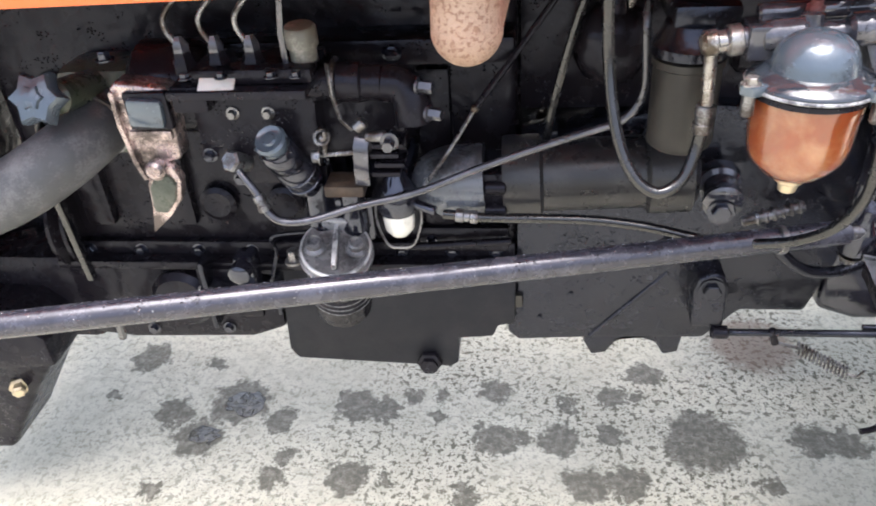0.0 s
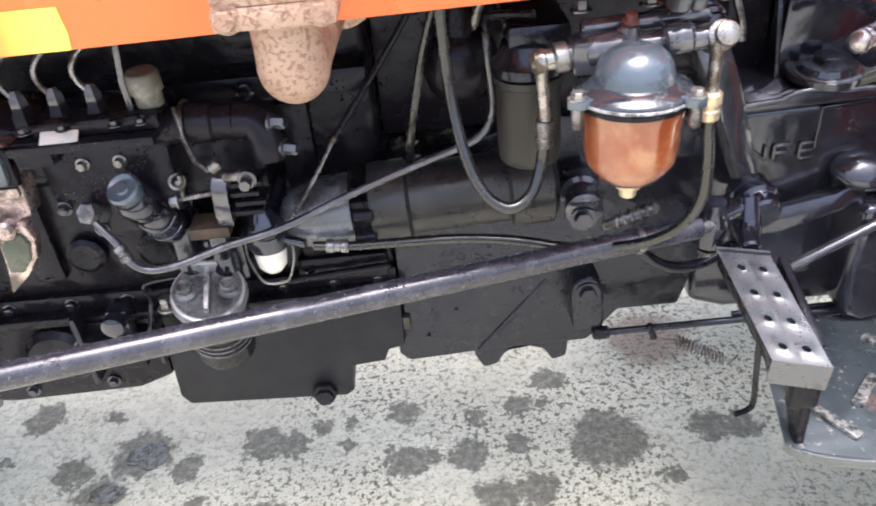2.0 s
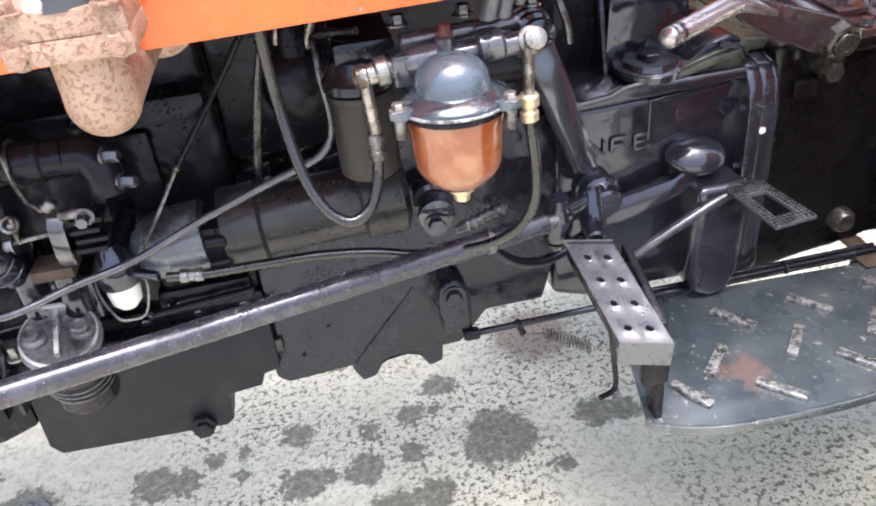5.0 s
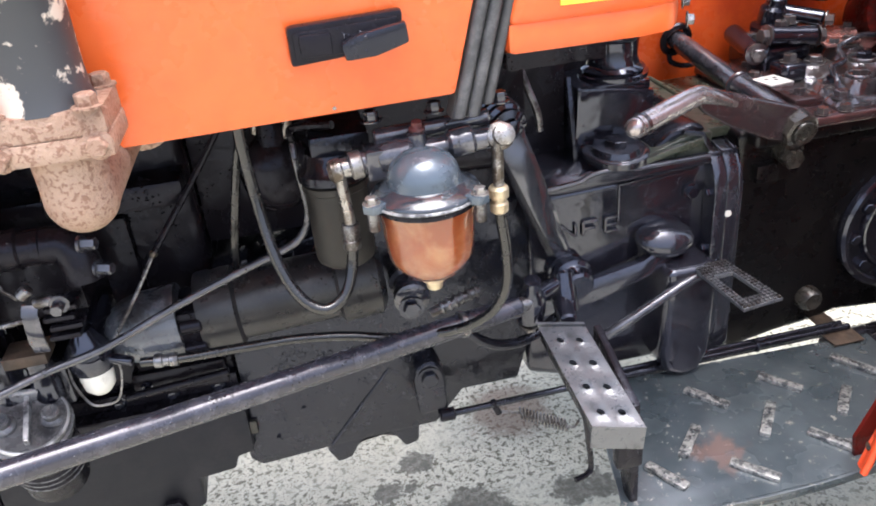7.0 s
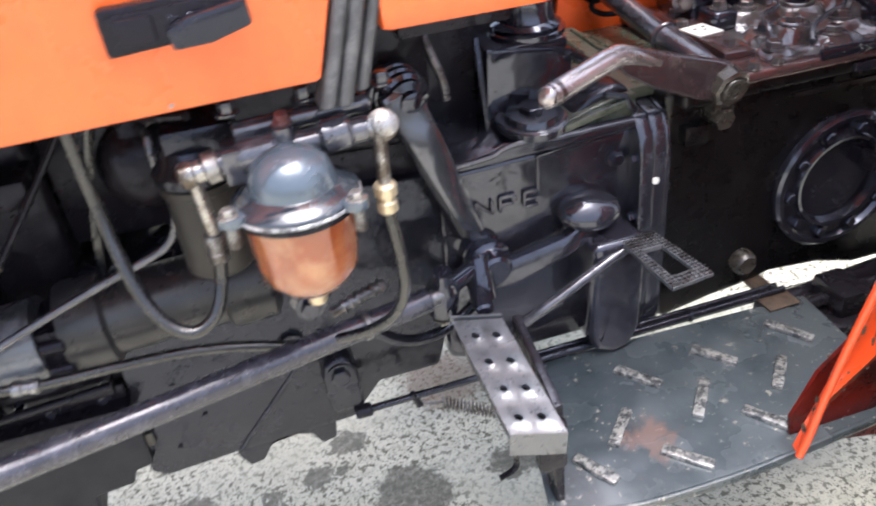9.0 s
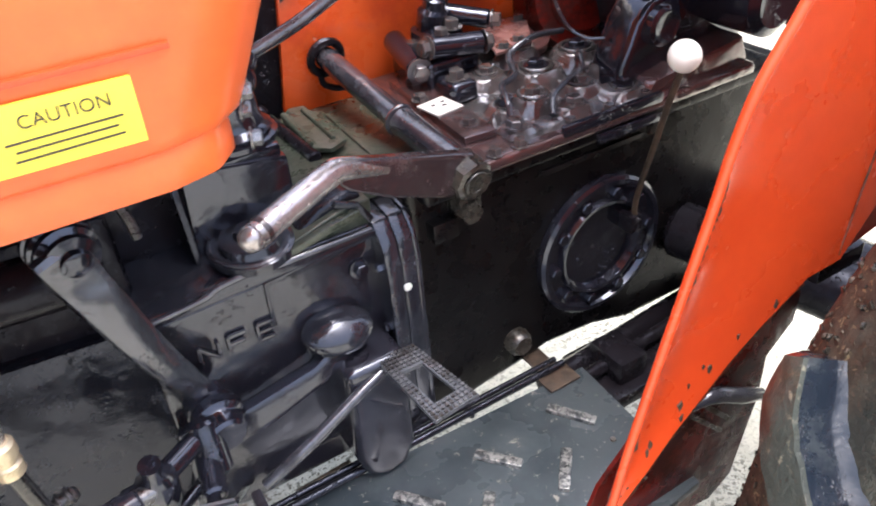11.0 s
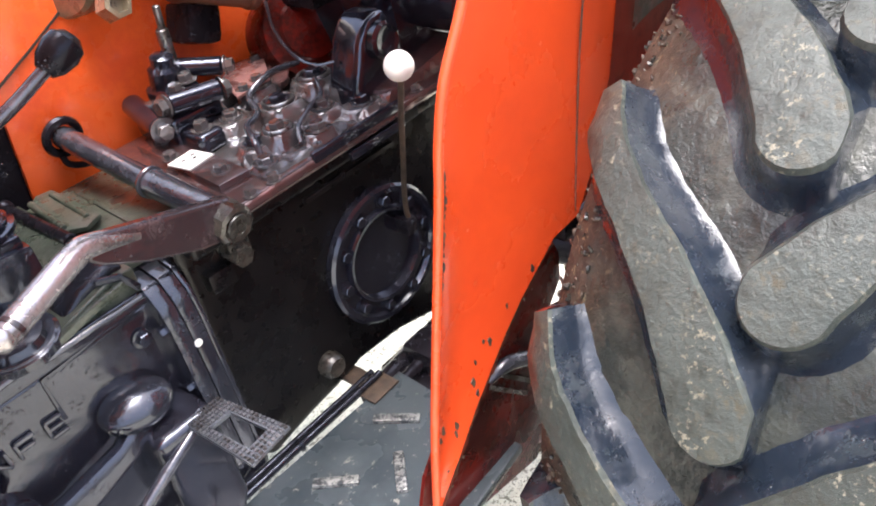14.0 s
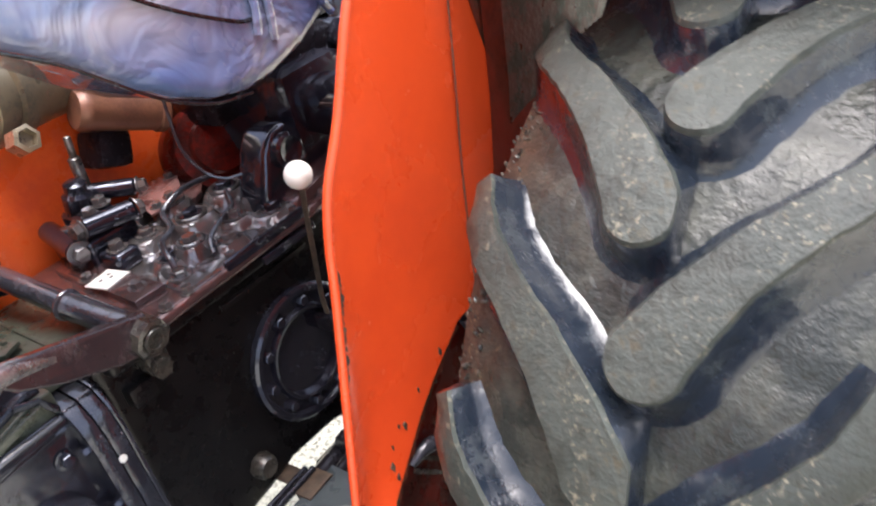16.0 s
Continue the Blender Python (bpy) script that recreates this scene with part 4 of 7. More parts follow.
def steering():
    a, b = (-0.74, 0.661, 0.777), (0.585, 0.985, 0.744)
    link = part("drag_link", rod(a, b, 0.0160, 20), LINK, tractor, "long worn black steering rod, wet")
    rnd = random.Random(5)
    wet = bmesh.new()
    va, vb = vec(a), vec(b)
    d = (vb - va).normalized()
    side = d.cross(vec(UP)).normalized()
    up = side.cross(d)
    for k in range(300):
        w = rnd.uniform(-1.25, 1.35)
        n = up * math.cos(w) + side * math.sin(w)
        c = va.lerp(vb, rnd.uniform(0.12, 0.93)) + n * 0.0158
        r = rnd.choice((0.0007, 0.0008, 0.0010, 0.0014))
        made = bmesh.ops.create_icosphere(wet, subdivisions=1, radius=r)["verts"]
        for v in made:
            v.co += c
    beads = part("water_beads", wet, WATER, link, "clear beads of rain water", 80)
    beads["kind"] = "stuff"
    part("lock_ring", rod((0.49, 0.9618, 0.7464), (0.50, 0.9642, 0.7461), 0.019), STEEL, link)
    part("threaded_end", rod((0.55, 0.9764, 0.7449), (0.606, 0.99, 0.7435), 0.011), STEEL, link)
    j = (0.606, 1.0, 0.735)
    joint = part("ball_joint", joined(lathe([(0.014, -0.035), (0.02, -0.03), (0.022, -0.01), (0.022, 0.012), (0.016, 0.02), (0.012, 0.03), (0.012, 0.045)], j, (0, -0.25, 1)), rod((0.57, 0.99, 0.742), j, 0.014)), BLACK_WET, tractor)
    bolt(joint, (0.606, 1.008, 0.697), (0, 0.25, -1), 0.011, 0.016, STEEL, name="nut")
    arm_pts = [vec(p) for p in ((0.600, 1.108, 0.985), (0.612, 1.100, 0.948), (0.627, 1.090, 0.908), (0.643, 1.085, 0.862), (0.660, 1.088, 0.815), (0.674, 1.094, 0.780), (0.690, 1.100, 0.742))]
    arm = part("pitman_arm", strip(smooth_path(arm_pts, 4), [0.056 - 0.0011 * k for k in range(25)], 0.030, (0.15, -0.88, 0.45), 0.010), ARMM, tractor, "curved glossy black steering arm")
    part("arm_hub", joined(lathe([(0.033, 0), (0.036, 0.004), (0.036, 0.010), (0.031, 0.013), (0.035, 0.016), (0.035, 0.023), (0.030, 0.026), (0.033, 0.029), (0.033, 0.036), (0.027, 0.040), (0.029, 0.043), (0.028, 0.049), (0.018, 0.053), (0.016, 0.060), (0.008, 0.064), (0, 0.0645)], (0.606, 1.148, 0.972), (0.18, -0.98, -0.12), 32), rod((0.606, 1.15, 0.972), (0.59, 1.34, 0.95), 0.03)), BLACK_WET, arm)
    part("arm_pivot", joined(lathe([(0.030, 0), (0.030, 0.018), (0.026, 0.020), (0.030, 0.024), (0.033, 0.03), (0.033, 0.04), (0.028, 0.044), (0.025, 0.048), (0.025, 0.064), (0.021, 0.068), (0, 0.068)], (0.690, 1.098, 0.732), (0.05, -0.92, -0.12)), rod((0.606, 1.005, 0.735), (0.69, 1.06, 0.732), 0.013)), BLACK_WET, arm, "wet black ball pivot")
    part("steering_box", joined(box((0.47, 1.15, 0.80), (0.66, 1.42, 0.98), 0.02), rod((0.45, 1.16, 0.93), (0.64, 1.14, 0.93), 0.035)), BLACK, tractor)


def fuel_filters():
    c = (0.441, 0.832)
    head = cluster("sediment_filter", [
        lathe([(0.0405, 0.016), (0.0395, 0.020), (0.0385, 0.025), (0.036, 0.033), (0.031, 0.0405), (0.023, 0.0465), (0.012, 0.0505), (0, 0.0515)], (*c, 1.007), UP, 40),
        *[prism([(c[0] + 0.068 * math.cos(a + d) * f, c[1] + 0.068 * math.sin(a + d) * f) for d, f in ((-0.22, 0.75), (-0.16, 1.02), (0, 1.1), (0.16, 1.02), (0.22, 0.75))], "z", 1.007, 1.017, 0.002) for a in (radians(200), radians(320), radians(80))],
    ], BLUEGREY, tractor, "blue-grey sediment filter with amber bowl", "lug")
    # flange darker than the dome of the same casting; its shade is in colour
    part("flange", lathe([(0.050, 0.0), (0.0575, 0.001), (0.0585, 0.003), (0.0585, 0.0055), (0.0565, 0.0085), (0.047, 0.0125), (0.041, 0.0165), (0.036, 0.0165)], (*c, 1.007), UP, 40), FLANGEM, head, "dark wet flange")
    # pale ring puts the rim's glint into the colour
    part("flange_rim", ring((*c, 1.0095), UP, 0.0580, 0.0020, 40, 8), HEADM, head)
    part("gasket", lathe([(0.050, 0), (0.055, 0.001), (0.055, 0.006), (0.050, 0.007)], (*c, 0.999), UP, 40), BLACK, head)
    part("bowl", lathe([(0.0505, 0.098), (0.0515, 0.094), (0.0505, 0.085), (0.0485, 0.050), (0.0465, 0.036), (0.042, 0.027), (0.030, 0.014), (0.020, 0.007), (0.013, 0.004), (0.0, 0.003)], (*c, 0.903), UP, 40), AMBER, head, "cloudy amber bowl of brown fuel")
    part("drain_nipple", lathe([(0.014, 0.022), (0.015, 0.014), (0.010, 0.010), (0.009, 0.002), (0.006, 0)], (*c, 0.891), UP, 12), BRASS, head)
    for a in (200, 320, 80):
        x, y = c[0] + 0.064 * math.cos(radians(a)), c[1] + 0.064 * math.sin(radians(a))
        bolt(head, (x, y, 1.016), UP, 0.0065, 0.008, ZINC)
        part("stud", rod((x, y, 0.985), (x, y, 1.01), 0.0062), STEEL, head)
    rail = cluster("fuel_rail", [
        rod((0.366, 0.872, 1.038), (0.545, 0.868, 1.046), 0.0125), rod((0.40, 0.87, 1.04), (0.44, 0.86, 1.046), 0.017), rod((0.475, 0.863, 1.047), (0.505, 0.862, 1.05), 0.0165),
        box((0.385, 0.855, 1.02), (0.42, 0.89, 1.055), 0.006), rod((0.443, 0.868, 1.04), (0.443, 0.872, 1.064), 0.012), rod((0.40, 0.895, 1.056), (0.53, 0.890, 1.062), 0.010)], ROD, tractor, "grey fuel filter rail with pipe unions", "union_body")
    part("banjo_union", joined(lathe([(0.011, 0), (0.0155, 0.003), (0.0155, 0.014), (0.011, 0.016), (0.011, 0.024), (0.013, 0.026), (0.013, 0.036), (0.008, 0.040)], (0.384, 0.872, 1.038), (-1, -0.05, -0.1), 14), rod((0.356, 0.875, 1.036), (0.360, 0.878, 0.965), 0.0065)), ZINC, rail, "bright zinc union")
    part("banjo_union", joined(lathe([(0.013, -0.02), (0.0155, -0.015), (0.0155, 0.010), (0.010, 0.013), (0.012, 0.015), (0.012, 0.022), (0.006, 0.025), (0, 0.0255)], (0.533, 0.866, 1.045), (0.1, -0.9, 0.45), 14), rod((0.53, 0.858, 1.045), (0.526, 0.85, 0.985), 0.0065)), ZINC, rail, "bright zinc union")
    part("red_screw", lathe([(0.009, 0), (0.009, 0.006), (0.006, 0.008), (0.006, 0.014), (0, 0.015)], (0.445, 0.872, 1.062), (0, -0.2, 1), 8), PRIMER, rail)
    for x in (0.40, 0.47, 0.51, 0.545):
        bolt(rail, (x, 0.895, 1.075), UP, 0.008, 0.012, ROD)
    can = (0.354, 0.962)
    fc = part("fuel_filter", lathe([(0, 0.0), (0.030, 0.001), (0.036, 0.006), (0.0375, 0.012), (0.0375, 0.10), (0.040, 0.102), (0.040, 0.110), (0.036, 0.112)], (*can, 0.880), UP, 32), CANM, tractor, "plain dark grey fuel filter can")
    part("filter_cap", joined(lathe([(0.034, 0), (0.043, 0.002), (0.043, 0.012), (0.036, 0.02), (0.030, 0.035), (0, 0.036)], (*can, 0.993), UP, 32), box((0.33, 0.94, 1.02), (0.40, 1.10, 1.05), 0.006)), SATIN, fc)
    u = [(0.262, 0.925, 1.16), (0.258, 0.92, 1.08), (0.262, 0.91, 1.0), (0.272, 0.885, 0.935), (0.290, 0.865, 0.893), (0.316, 0.855, 0.876), (0.342, 0.862, 0.888), (0.356, 0.875, 0.922), (0.360, 0.878, 0.965)]
    hose = part("fuel_hose", tube(u, 0.0068, 12), HOSE, tractor, "looped black rubber fuel hose")
    part("ferrule", hose_band(u, 0.97, 0.0105, 0.03), STEEL, hose)
    j = [(0.526, 0.85, 0.965), (0.532, 0.852, 0.91), (0.533, 0.862, 0.86), (0.522, 0.888, 0.81), (0.495, 0.92, 0.772), (0.455, 0.945, 0.752), (0.40, 0.965, 0.745), (0.34, 0.98, 0.752), (0.27, 0.99, 0.757), (0.19, 0.995, 0.757), (0.12, 0.997, 0.757), (0.065, 0.998, 0.762)]
    jh = part("fuel_hose", tube(j, 0.0066, 12), HOSE, tractor, "long black fuel hose with faded print")
    part("ferrule", joined(lathe([(0.007, 0), (0.0105, 0.003), (0.0105, 0.012), (0.0085, 0.014), (0.0085, 0.018), (0.0115, 0.02), (0.0115, 0.03), (0.009, 0.033)], (0.526, 0.850, 0.962), (0, 0, 1), 14)), BRASS, jh, "brass hose ferrule")
    part("ferrule", hose_band(j, 0.95, 0.0095, 0.03), STEEL, jh)
    part("pipe", rod((0.526, 0.85, 0.99), (0.528, 0.855, 1.045), 0.006), ZINC, jh)
    path = smooth_path(j, 10)
    for k in range(36, 62):
        if k % 5 == 3:
            continue
        p, d = path[k], (path[k + 1] - path[k]).normalized()
        up = Vector((0, -0.75, 0.66))
        q = p + up * 0.0066
        part("print_mark", strip([q - d * 0.0016, q + d * 0.0020], 0.004, 0.0008, up, 0), GREYBAR, jh)
    part("return_pipe", tube([(0.312, 1.005, 1.03), (0.315, 0.99, 1.05), (0.36, 0.95, 1.06)], 0.005, 8), BLACK, tractor)


def hood():
    def panel(x0, x1, z0, z1, y=0.84):
        return box((x0, y, z0), (x1, y + 0.012, z1), 0.005)
    sheet = joined(panel(-1.15, 0.472, 1.096, 1.62), box((-1.15, 0.845, 1.096), (0.47, 0.875, 1.104), 0.002))
    for v in sheet.verts:
        if v.co.z < 1.2:
            v.co.z += 0.015 * v.co.x + 0.004
        if v.co.x > 0.4:
            v.co.x += 0.010 + 0.28 * (v.co.z - 1.10)
    side = part("hood_side", sheet, SUNLIT, tractor, "flat bright orange hood side panel")
    part("hood_top", joined(box((-1.15, 0.845, 1.60), (0.70, 1.70, 1.62), 0.006), box((-1.15, 1.69, 1.10), (0.47, 1.705, 1.62), 0.004), box((-1.15, 0.86, 0.62), (-1.13, 1.70, 1.62), 0.004)), ORANGE, tractor)
    part("hood_decal", prism([(-0.185, 1.1), (-0.091, 1.1), (-0.089, 1.115), (-0.092, 1.14), (-0.19, 1.14)], "y", 0.8385, 0.841, 0), DECAL, side, "yellow hood decal fading to orange")
    part("hood_seam", box((-1.15, 0.836, 1.30), (0.47, 0.841, 1.304), 0.001), ORANGE, side)
    strips = [box((0.472, 0.848, 1.078), (0.500, 0.875, 1.62), 0.004), rod((0.480, 0.846, 1.08), (0.480, 0.846, 1.62), 0.007), rod((0.495, 0.846, 1.08), (0.495, 0.846, 1.62), 0.007), rod((0.51, 0.85, 1.09), (0.51, 0.85, 1.62), 0.006)]
    for b in strips:
        bmesh.ops.transform(b, matrix=Matrix.Translation((0.012 - 0.28 * 1.10, 0, 0)) @ Matrix(((1, 0, 0.28, 0), (0, 1, 0, 0), (0, 0, 1, 0), (0, 0, 0, 1))), verts=b.verts)
    cluster("hood_seal", strips, SEALRUBBER, tractor, "grey ribbed rubber seal strip", "seal_rib")
    shell = prism([(0.520, 0.84), (0.690, 0.838), (0.728, 0.848), (0.752, 0.872), (0.765, 0.92), (0.78, 1.10), (0.78, 1.48), (0.52, 1.48)], "z", 1.165, 1.62, 0.012, 3)
    for v in shell.verts:
        if v.co.x > 0.6:
            v.co.x += 0.45 * (v.co.z - 1.165)
        else:
            v.co.x += 0.022 + 0.28 * (v.co.z - 1.165)
    cowl = part("rear_cowl", shell, SUNLIT, tractor, "orange rear cowl with yellow caution sticker")
    part("cowl_skirt", prism([(0.542, 0.842), (0.69, 0.841), (0.725, 0.85), (0.745, 0.875), (0.745, 1.2), (0.542, 1.2)], "z", 1.136, 1.17, 0.01, 2), SUNLIT, cowl)
    part("cowl_rib", box((0.566, 0.834, 1.232), (0.71, 0.842, 1.236), 0.001), ORANGE, cowl)
    for i in range(6):
        x = 0.742 + 0.004 * i
        bolt(cowl, (0.757, 0.88 + 0.012 * (i % 2), 1.14 + 0.018 * i), (1, -0.4, 0), 0.006, 0.008, STEEL)
    stk = part("caution_sticker", box((0.596, 0.8355, 1.181), (0.683, 0.8385, 1.223), 0.0008, (0, 1, 0)), LABELY, cowl, "yellow caution sticker")
    word = bpy.data.curves.new("caution_word", "FONT")
    word.body, word.size, word.extrude, word.align_x = "CAUTION", 0.0115, 0.0002, "CENTER"
    tmp = bpy.data.objects.new("caution_word_curve", word)
    me = bpy.data.meshes.new_from_object(tmp)
    bpy.data.objects.remove(tmp)
    me.materials.clear()
    me.materials.append(INK)
    wob = new("caution_word", me)
    wob.parent = stk
    wob.matrix_basis = Matrix.Translation((0.643, 0.8348, 1.208)) @ pose(0, 0, 0, 90, 0, 0)
    for k, w in enumerate((0.066, 0.058, 0.062)):
        part("text_line", box((0.640 - w / 2, 0.8348, 1.200 - 0.0055 * k), (0.640 + w / 2, 0.8356, 1.2012 - 0.0055 * k), 0), INK, stk)
    h = part("hood_latch", joined(prism([(0.326, 1.159), (0.326, 1.196), (0.436, 1.200), (0.434, 1.166)], "y", 0.828, 0.845, 0.004), prism([(0.331, 1.164), (0.331, 1.191), (0.430, 1.195), (0.429, 1.171)], "y", 0.824, 0.829, 0.002), box((0.336, 0.820, 1.168), (0.366, 0.826, 1.189), 0.004)), BLACK, tractor, "black plastic hood latch")
    part("latch_lever", prism([(0.376, 1.162), (0.373, 1.178), (0.392, 1.186), (0.436, 1.192), (0.438, 1.172), (0.405, 1.163)], "y", 0.810, 0.824, 0.004), SATIN, h)
    bolt(side, (0.36, 0.838, 1.112), OUT, 0.0015, 0.002, ZINC)
    # stack and its elbow
    f = part("exhaust_elbow", joined(
        lathe([(0.0300, 0), (0.0305, 0.030), (0.0315, 0.050)], (0.1225, 0.776, 1.135), (0.005, 0.06, -1), 28),
        sphere((0.123, 0.780, 1.0845), 0.0322, (1, 1, 1.02), 32),
        tube([(0.123, 0.780, 1.084), (0.128, 0.835, 1.090), (0.134, 0.875, 1.096), (0.142, 0.93, 1.104), (0.148, 1.0, 1.110)], 0.0305, 24, 8, True, [1.02, 0.98, 0.92, 0.88, 0.85]),
    ), RUST, tractor, "rusty pink cast exhaust elbow")
    part("exhaust_flange", joined(box((0.072, 0.735, 1.131), (0.172, 0.815, 1.1502), 0.003), box((0.073, 0.736, 1.150), (0.171, 0.814, 1.172), 0.003)), RUST, f, "square exhaust flange with bolts")
    for x, y in ((0.084, 0.742), (0.160, 0.742), (0.084, 0.808), (0.160, 0.808)):
        bolt(f, (x, y, 1.172), UP, 0.009, 0.012, RUST)
        bolt(f, (x, y - 0.004, 1.142), OUT, 0.009, 0.012, RUST)
    part("exhaust_pipe", lathe([(0.040, 0), (0.037, 0.01), (0.036, 0.03), (0.037, 0.09), (0.042, 0.10), (0.050, 0.12), (0.050, 0.5)], (0.122, 0.775, 1.170), UP, 28), STACK, tractor, "upright exhaust pipe with peeling black paint")
    part("exhaust_manifold", joined(box((-0.3, 1.02, 1.06), (0.2, 1.14, 1.14), 0.02), lathe([(0.05, 0), (0.05, 0.02)], (0.146, 0.96, 1.108), (0.2, 1, 0.1))), RUST, tractor)


def transmission():
    bell = part("clutch_housing", joined(
        prism([(0.162, 0.80), (0.162, 0.52), (0.146, 0.515), (0.147, 0.445), (0.165, 0.428), (0.285, 0.436), (0.47, 0.44), (0.52, 0.50), (0.62, 0.50), (0.65, 0.60), (0.65, 0.84), (0.40, 0.86)], "y", 1.13, 1.46, 0.008),
        prism([(0.162, 0.70), (0.168, 0.83), (0.22, 0.84), (0.23, 0.70)], "y", 1.09, 1.14, 0.006),
        tube([(0.285, 1.131, 0.44), (0.322, 1.131, 0.484), (0.360, 1.131, 0.528), (0.40, 1.132, 0.575)], 0.0045, 10),
        lathe([(0.02, 0), (0.02, 0.01), (0, 0.01)], (0.40, 1.13, 0.62), OUT),
        *[lathe([(0.004, 0), (0.004, 0.003), (0, 0.004)], (x, 1.13, z), OUT, 8) for x, z in ((0.22, 0.6), (0.25, 0.53), (0.31, 0.63), (0.2, 0.48))],
    ), SATIN, tractor, "matt black clutch housing casting")
    part("housing_foot", prism([(0.285, 0.45), (0.275, 0.425), (0.290, 0.395), (0.315, 0.400), (0.33, 0.425), (0.36, 0.438), (0.395, 0.425), (0.41, 0.398), (0.435, 0.405), (0.44, 0.45)], "y", 1.134, 1.25, 0.006), SATIN, bell)
    part("breather_slot", box((0.148, 1.122, 0.505), (0.172, 1.132, 0.53), 0.002), INK, bell)
    st = part("starter_motor", joined(
        lathe([(0.0, -0.022), (0.018, -0.019), (0.034, -0.008), (0.045, 0.010), (0.051, 0.032), (0.052, 0.085)], (0.035, 1.06, 0.775), (1, 0, 0.06), 28),
    ), STARTER, tractor, "grey starter motor end beaded with water")
    part("starter_body", lathe([(0.056, 0.11), (0.058, 0.115), (0.058, 0.16), (0.05, 0.165), (0.05, 0.30), (0.058, 0.305), (0.058, 0.36), (0.04, 0.37)], (0.035, 1.07, 0.775), (1, 0, 0.04), 28), BARREL, st)
    part("solenoid", joined(box((0.115, 1.02, 0.735), (0.15, 1.10, 0.81), 0.008), rod((0.12, 1.02, 0.79), (0.15, 1.02, 0.79), 0.010), rod((0.12, 1.02, 0.755), (0.15, 1.02, 0.755), 0.010)), BLACK, st)
    lug = part("mount_lug", prism([(0.437, 0.50), (0.432, 0.57), (0.438, 0.595), (0.457, 0.606), (0.476, 0.598), (0.485, 0.575), (0.486, 0.50)], "y", 1.085, 1.14, 0.008, 3), SATIN, tractor, "cast lug with one bolt")
    bolt(lug, (0.458, 1.083, 0.575), OUT, 0.014, 0.010, SATIN)
    cp = part("pipe_coupling", joined(
        lathe([(0.026, 0), (0.030, 0.006), (0.030, 0.025), (0.024, 0.03), (0.024, 0.05), (0.027, 0.054), (0.027, 0.065), (0.020, 0.07)], (0.443, 1.10, 0.765), (-0.05, -0.9, -0.12), 18)), ROD, tractor)
    part("coil_pipe", joined(
        *[ring((0.478 + 0.010 * k, 1.012, 0.748 + 0.0035 * k), (1, 0.1, 0.3), 0.0075, 0.0030, 14, 6) for k in range(6)],
        rod((0.46, 1.012, 0.742), (0.535, 1.012, 0.767), 0.0075)), STEEL, cp, "bright ribbed pipe")
    bolt(cp, (0.436, 1.028, 0.748), OUT, 0.013, 0.010, BLACK_WET)
    part("low_pipe", tube([(0.49, 1.0, 0.735), (0.52, 1.0, 0.695), (0.56, 1.01, 0.665), (0.61, 1.02, 0.66), (0.66, 1.04, 0.675)], 0.008, 10), SATIN, tractor)

    gb = part("gearbox_housing", joined(
        prism([(0.64, 0.50), (0.70, 0.48), (0.96, 0.48), (0.96, 0.845), (0.64, 0.835)], "y", 1.135, 1.46, 0.016, 4),
        prism([(0.645, 0.835), (0.645, 0.855), (0.72, 0.862), (0.745, 0.868), (0.80, 0.870), (0.815, 0.868), (0.945, 0.868), (0.945, 0.845)], "y", 1.122, 1.45, 0.007, 3),
        prism([(0.645, 0.845), (0.645, 0.85), (0.72, 0.857), (0.745, 0.866), (0.80, 0.870), (0.815, 0.862), (0.945, 0.862), (0.945, 0.853)], "y", 1.112, 1.125, 0.002),
        strip([(0.80, 1.133, 0.768), (0.80, 1.133, 0.832), (0.93, 1.133, 0.842)], 0.006, 0.006, OUT, 0.001),
        strip([(0.65, 1.12, 0.655), (0.74, 1.10, 0.672), (0.83, 1.10, 0.695), (0.87, 1.11, 0.71)], [0.05, 0.04, 0.03, 0.03], 0.03, (0, -1, 0.3), 0.008),
    ), CASTING, tractor, "glossy black gearbox casting")
    deck = prism([(1.120, 0.846), (1.113, 0.852), (1.113, 0.858), (1.120, 0.862), (1.152, 0.8715), (1.160, 0.873), (1.45, 0.873), (1.45, 0.846)], "x", 0.646, 0.812, 0.004, 3)
    part("sloped_deck", deck, DECKM, gb, "wet blue-grey sheen on the sloping top")
    za, zb = 0.756, 0.780
    for bars in (
        [((0.702, za), (0.702, zb)), ((0.702, zb), (0.726, za)), ((0.726, za), (0.726, zb))],
        [((0.739, za), (0.739, zb)), ((0.739, zb), (0.763, zb)), ((0.739, 0.768), (0.760, 0.768))],
        [((0.777, za), (0.777, zb)), ((0.777, zb), (0.798, zb)), ((0.777, 0.768), (0.796, 0.768)), ((0.777, za), (0.798, za))],
    ):
        for (xa, z0), (xb, z1) in bars:
            # lighter than the casting, so the letters carry their lit edges in colour
            part("raised_mark", strip([(xa, 1.131, z0), (xb, 1.131, z1)], 0.0048, 0.006, OUT, 0.0016), ROD, gb)
    for x, z in ((0.925, 0.80), (0.91, 0.52), (0.66, 0.80)):
        bolt(gb, (x, 1.133, z), OUT, 0.010, 0.010)
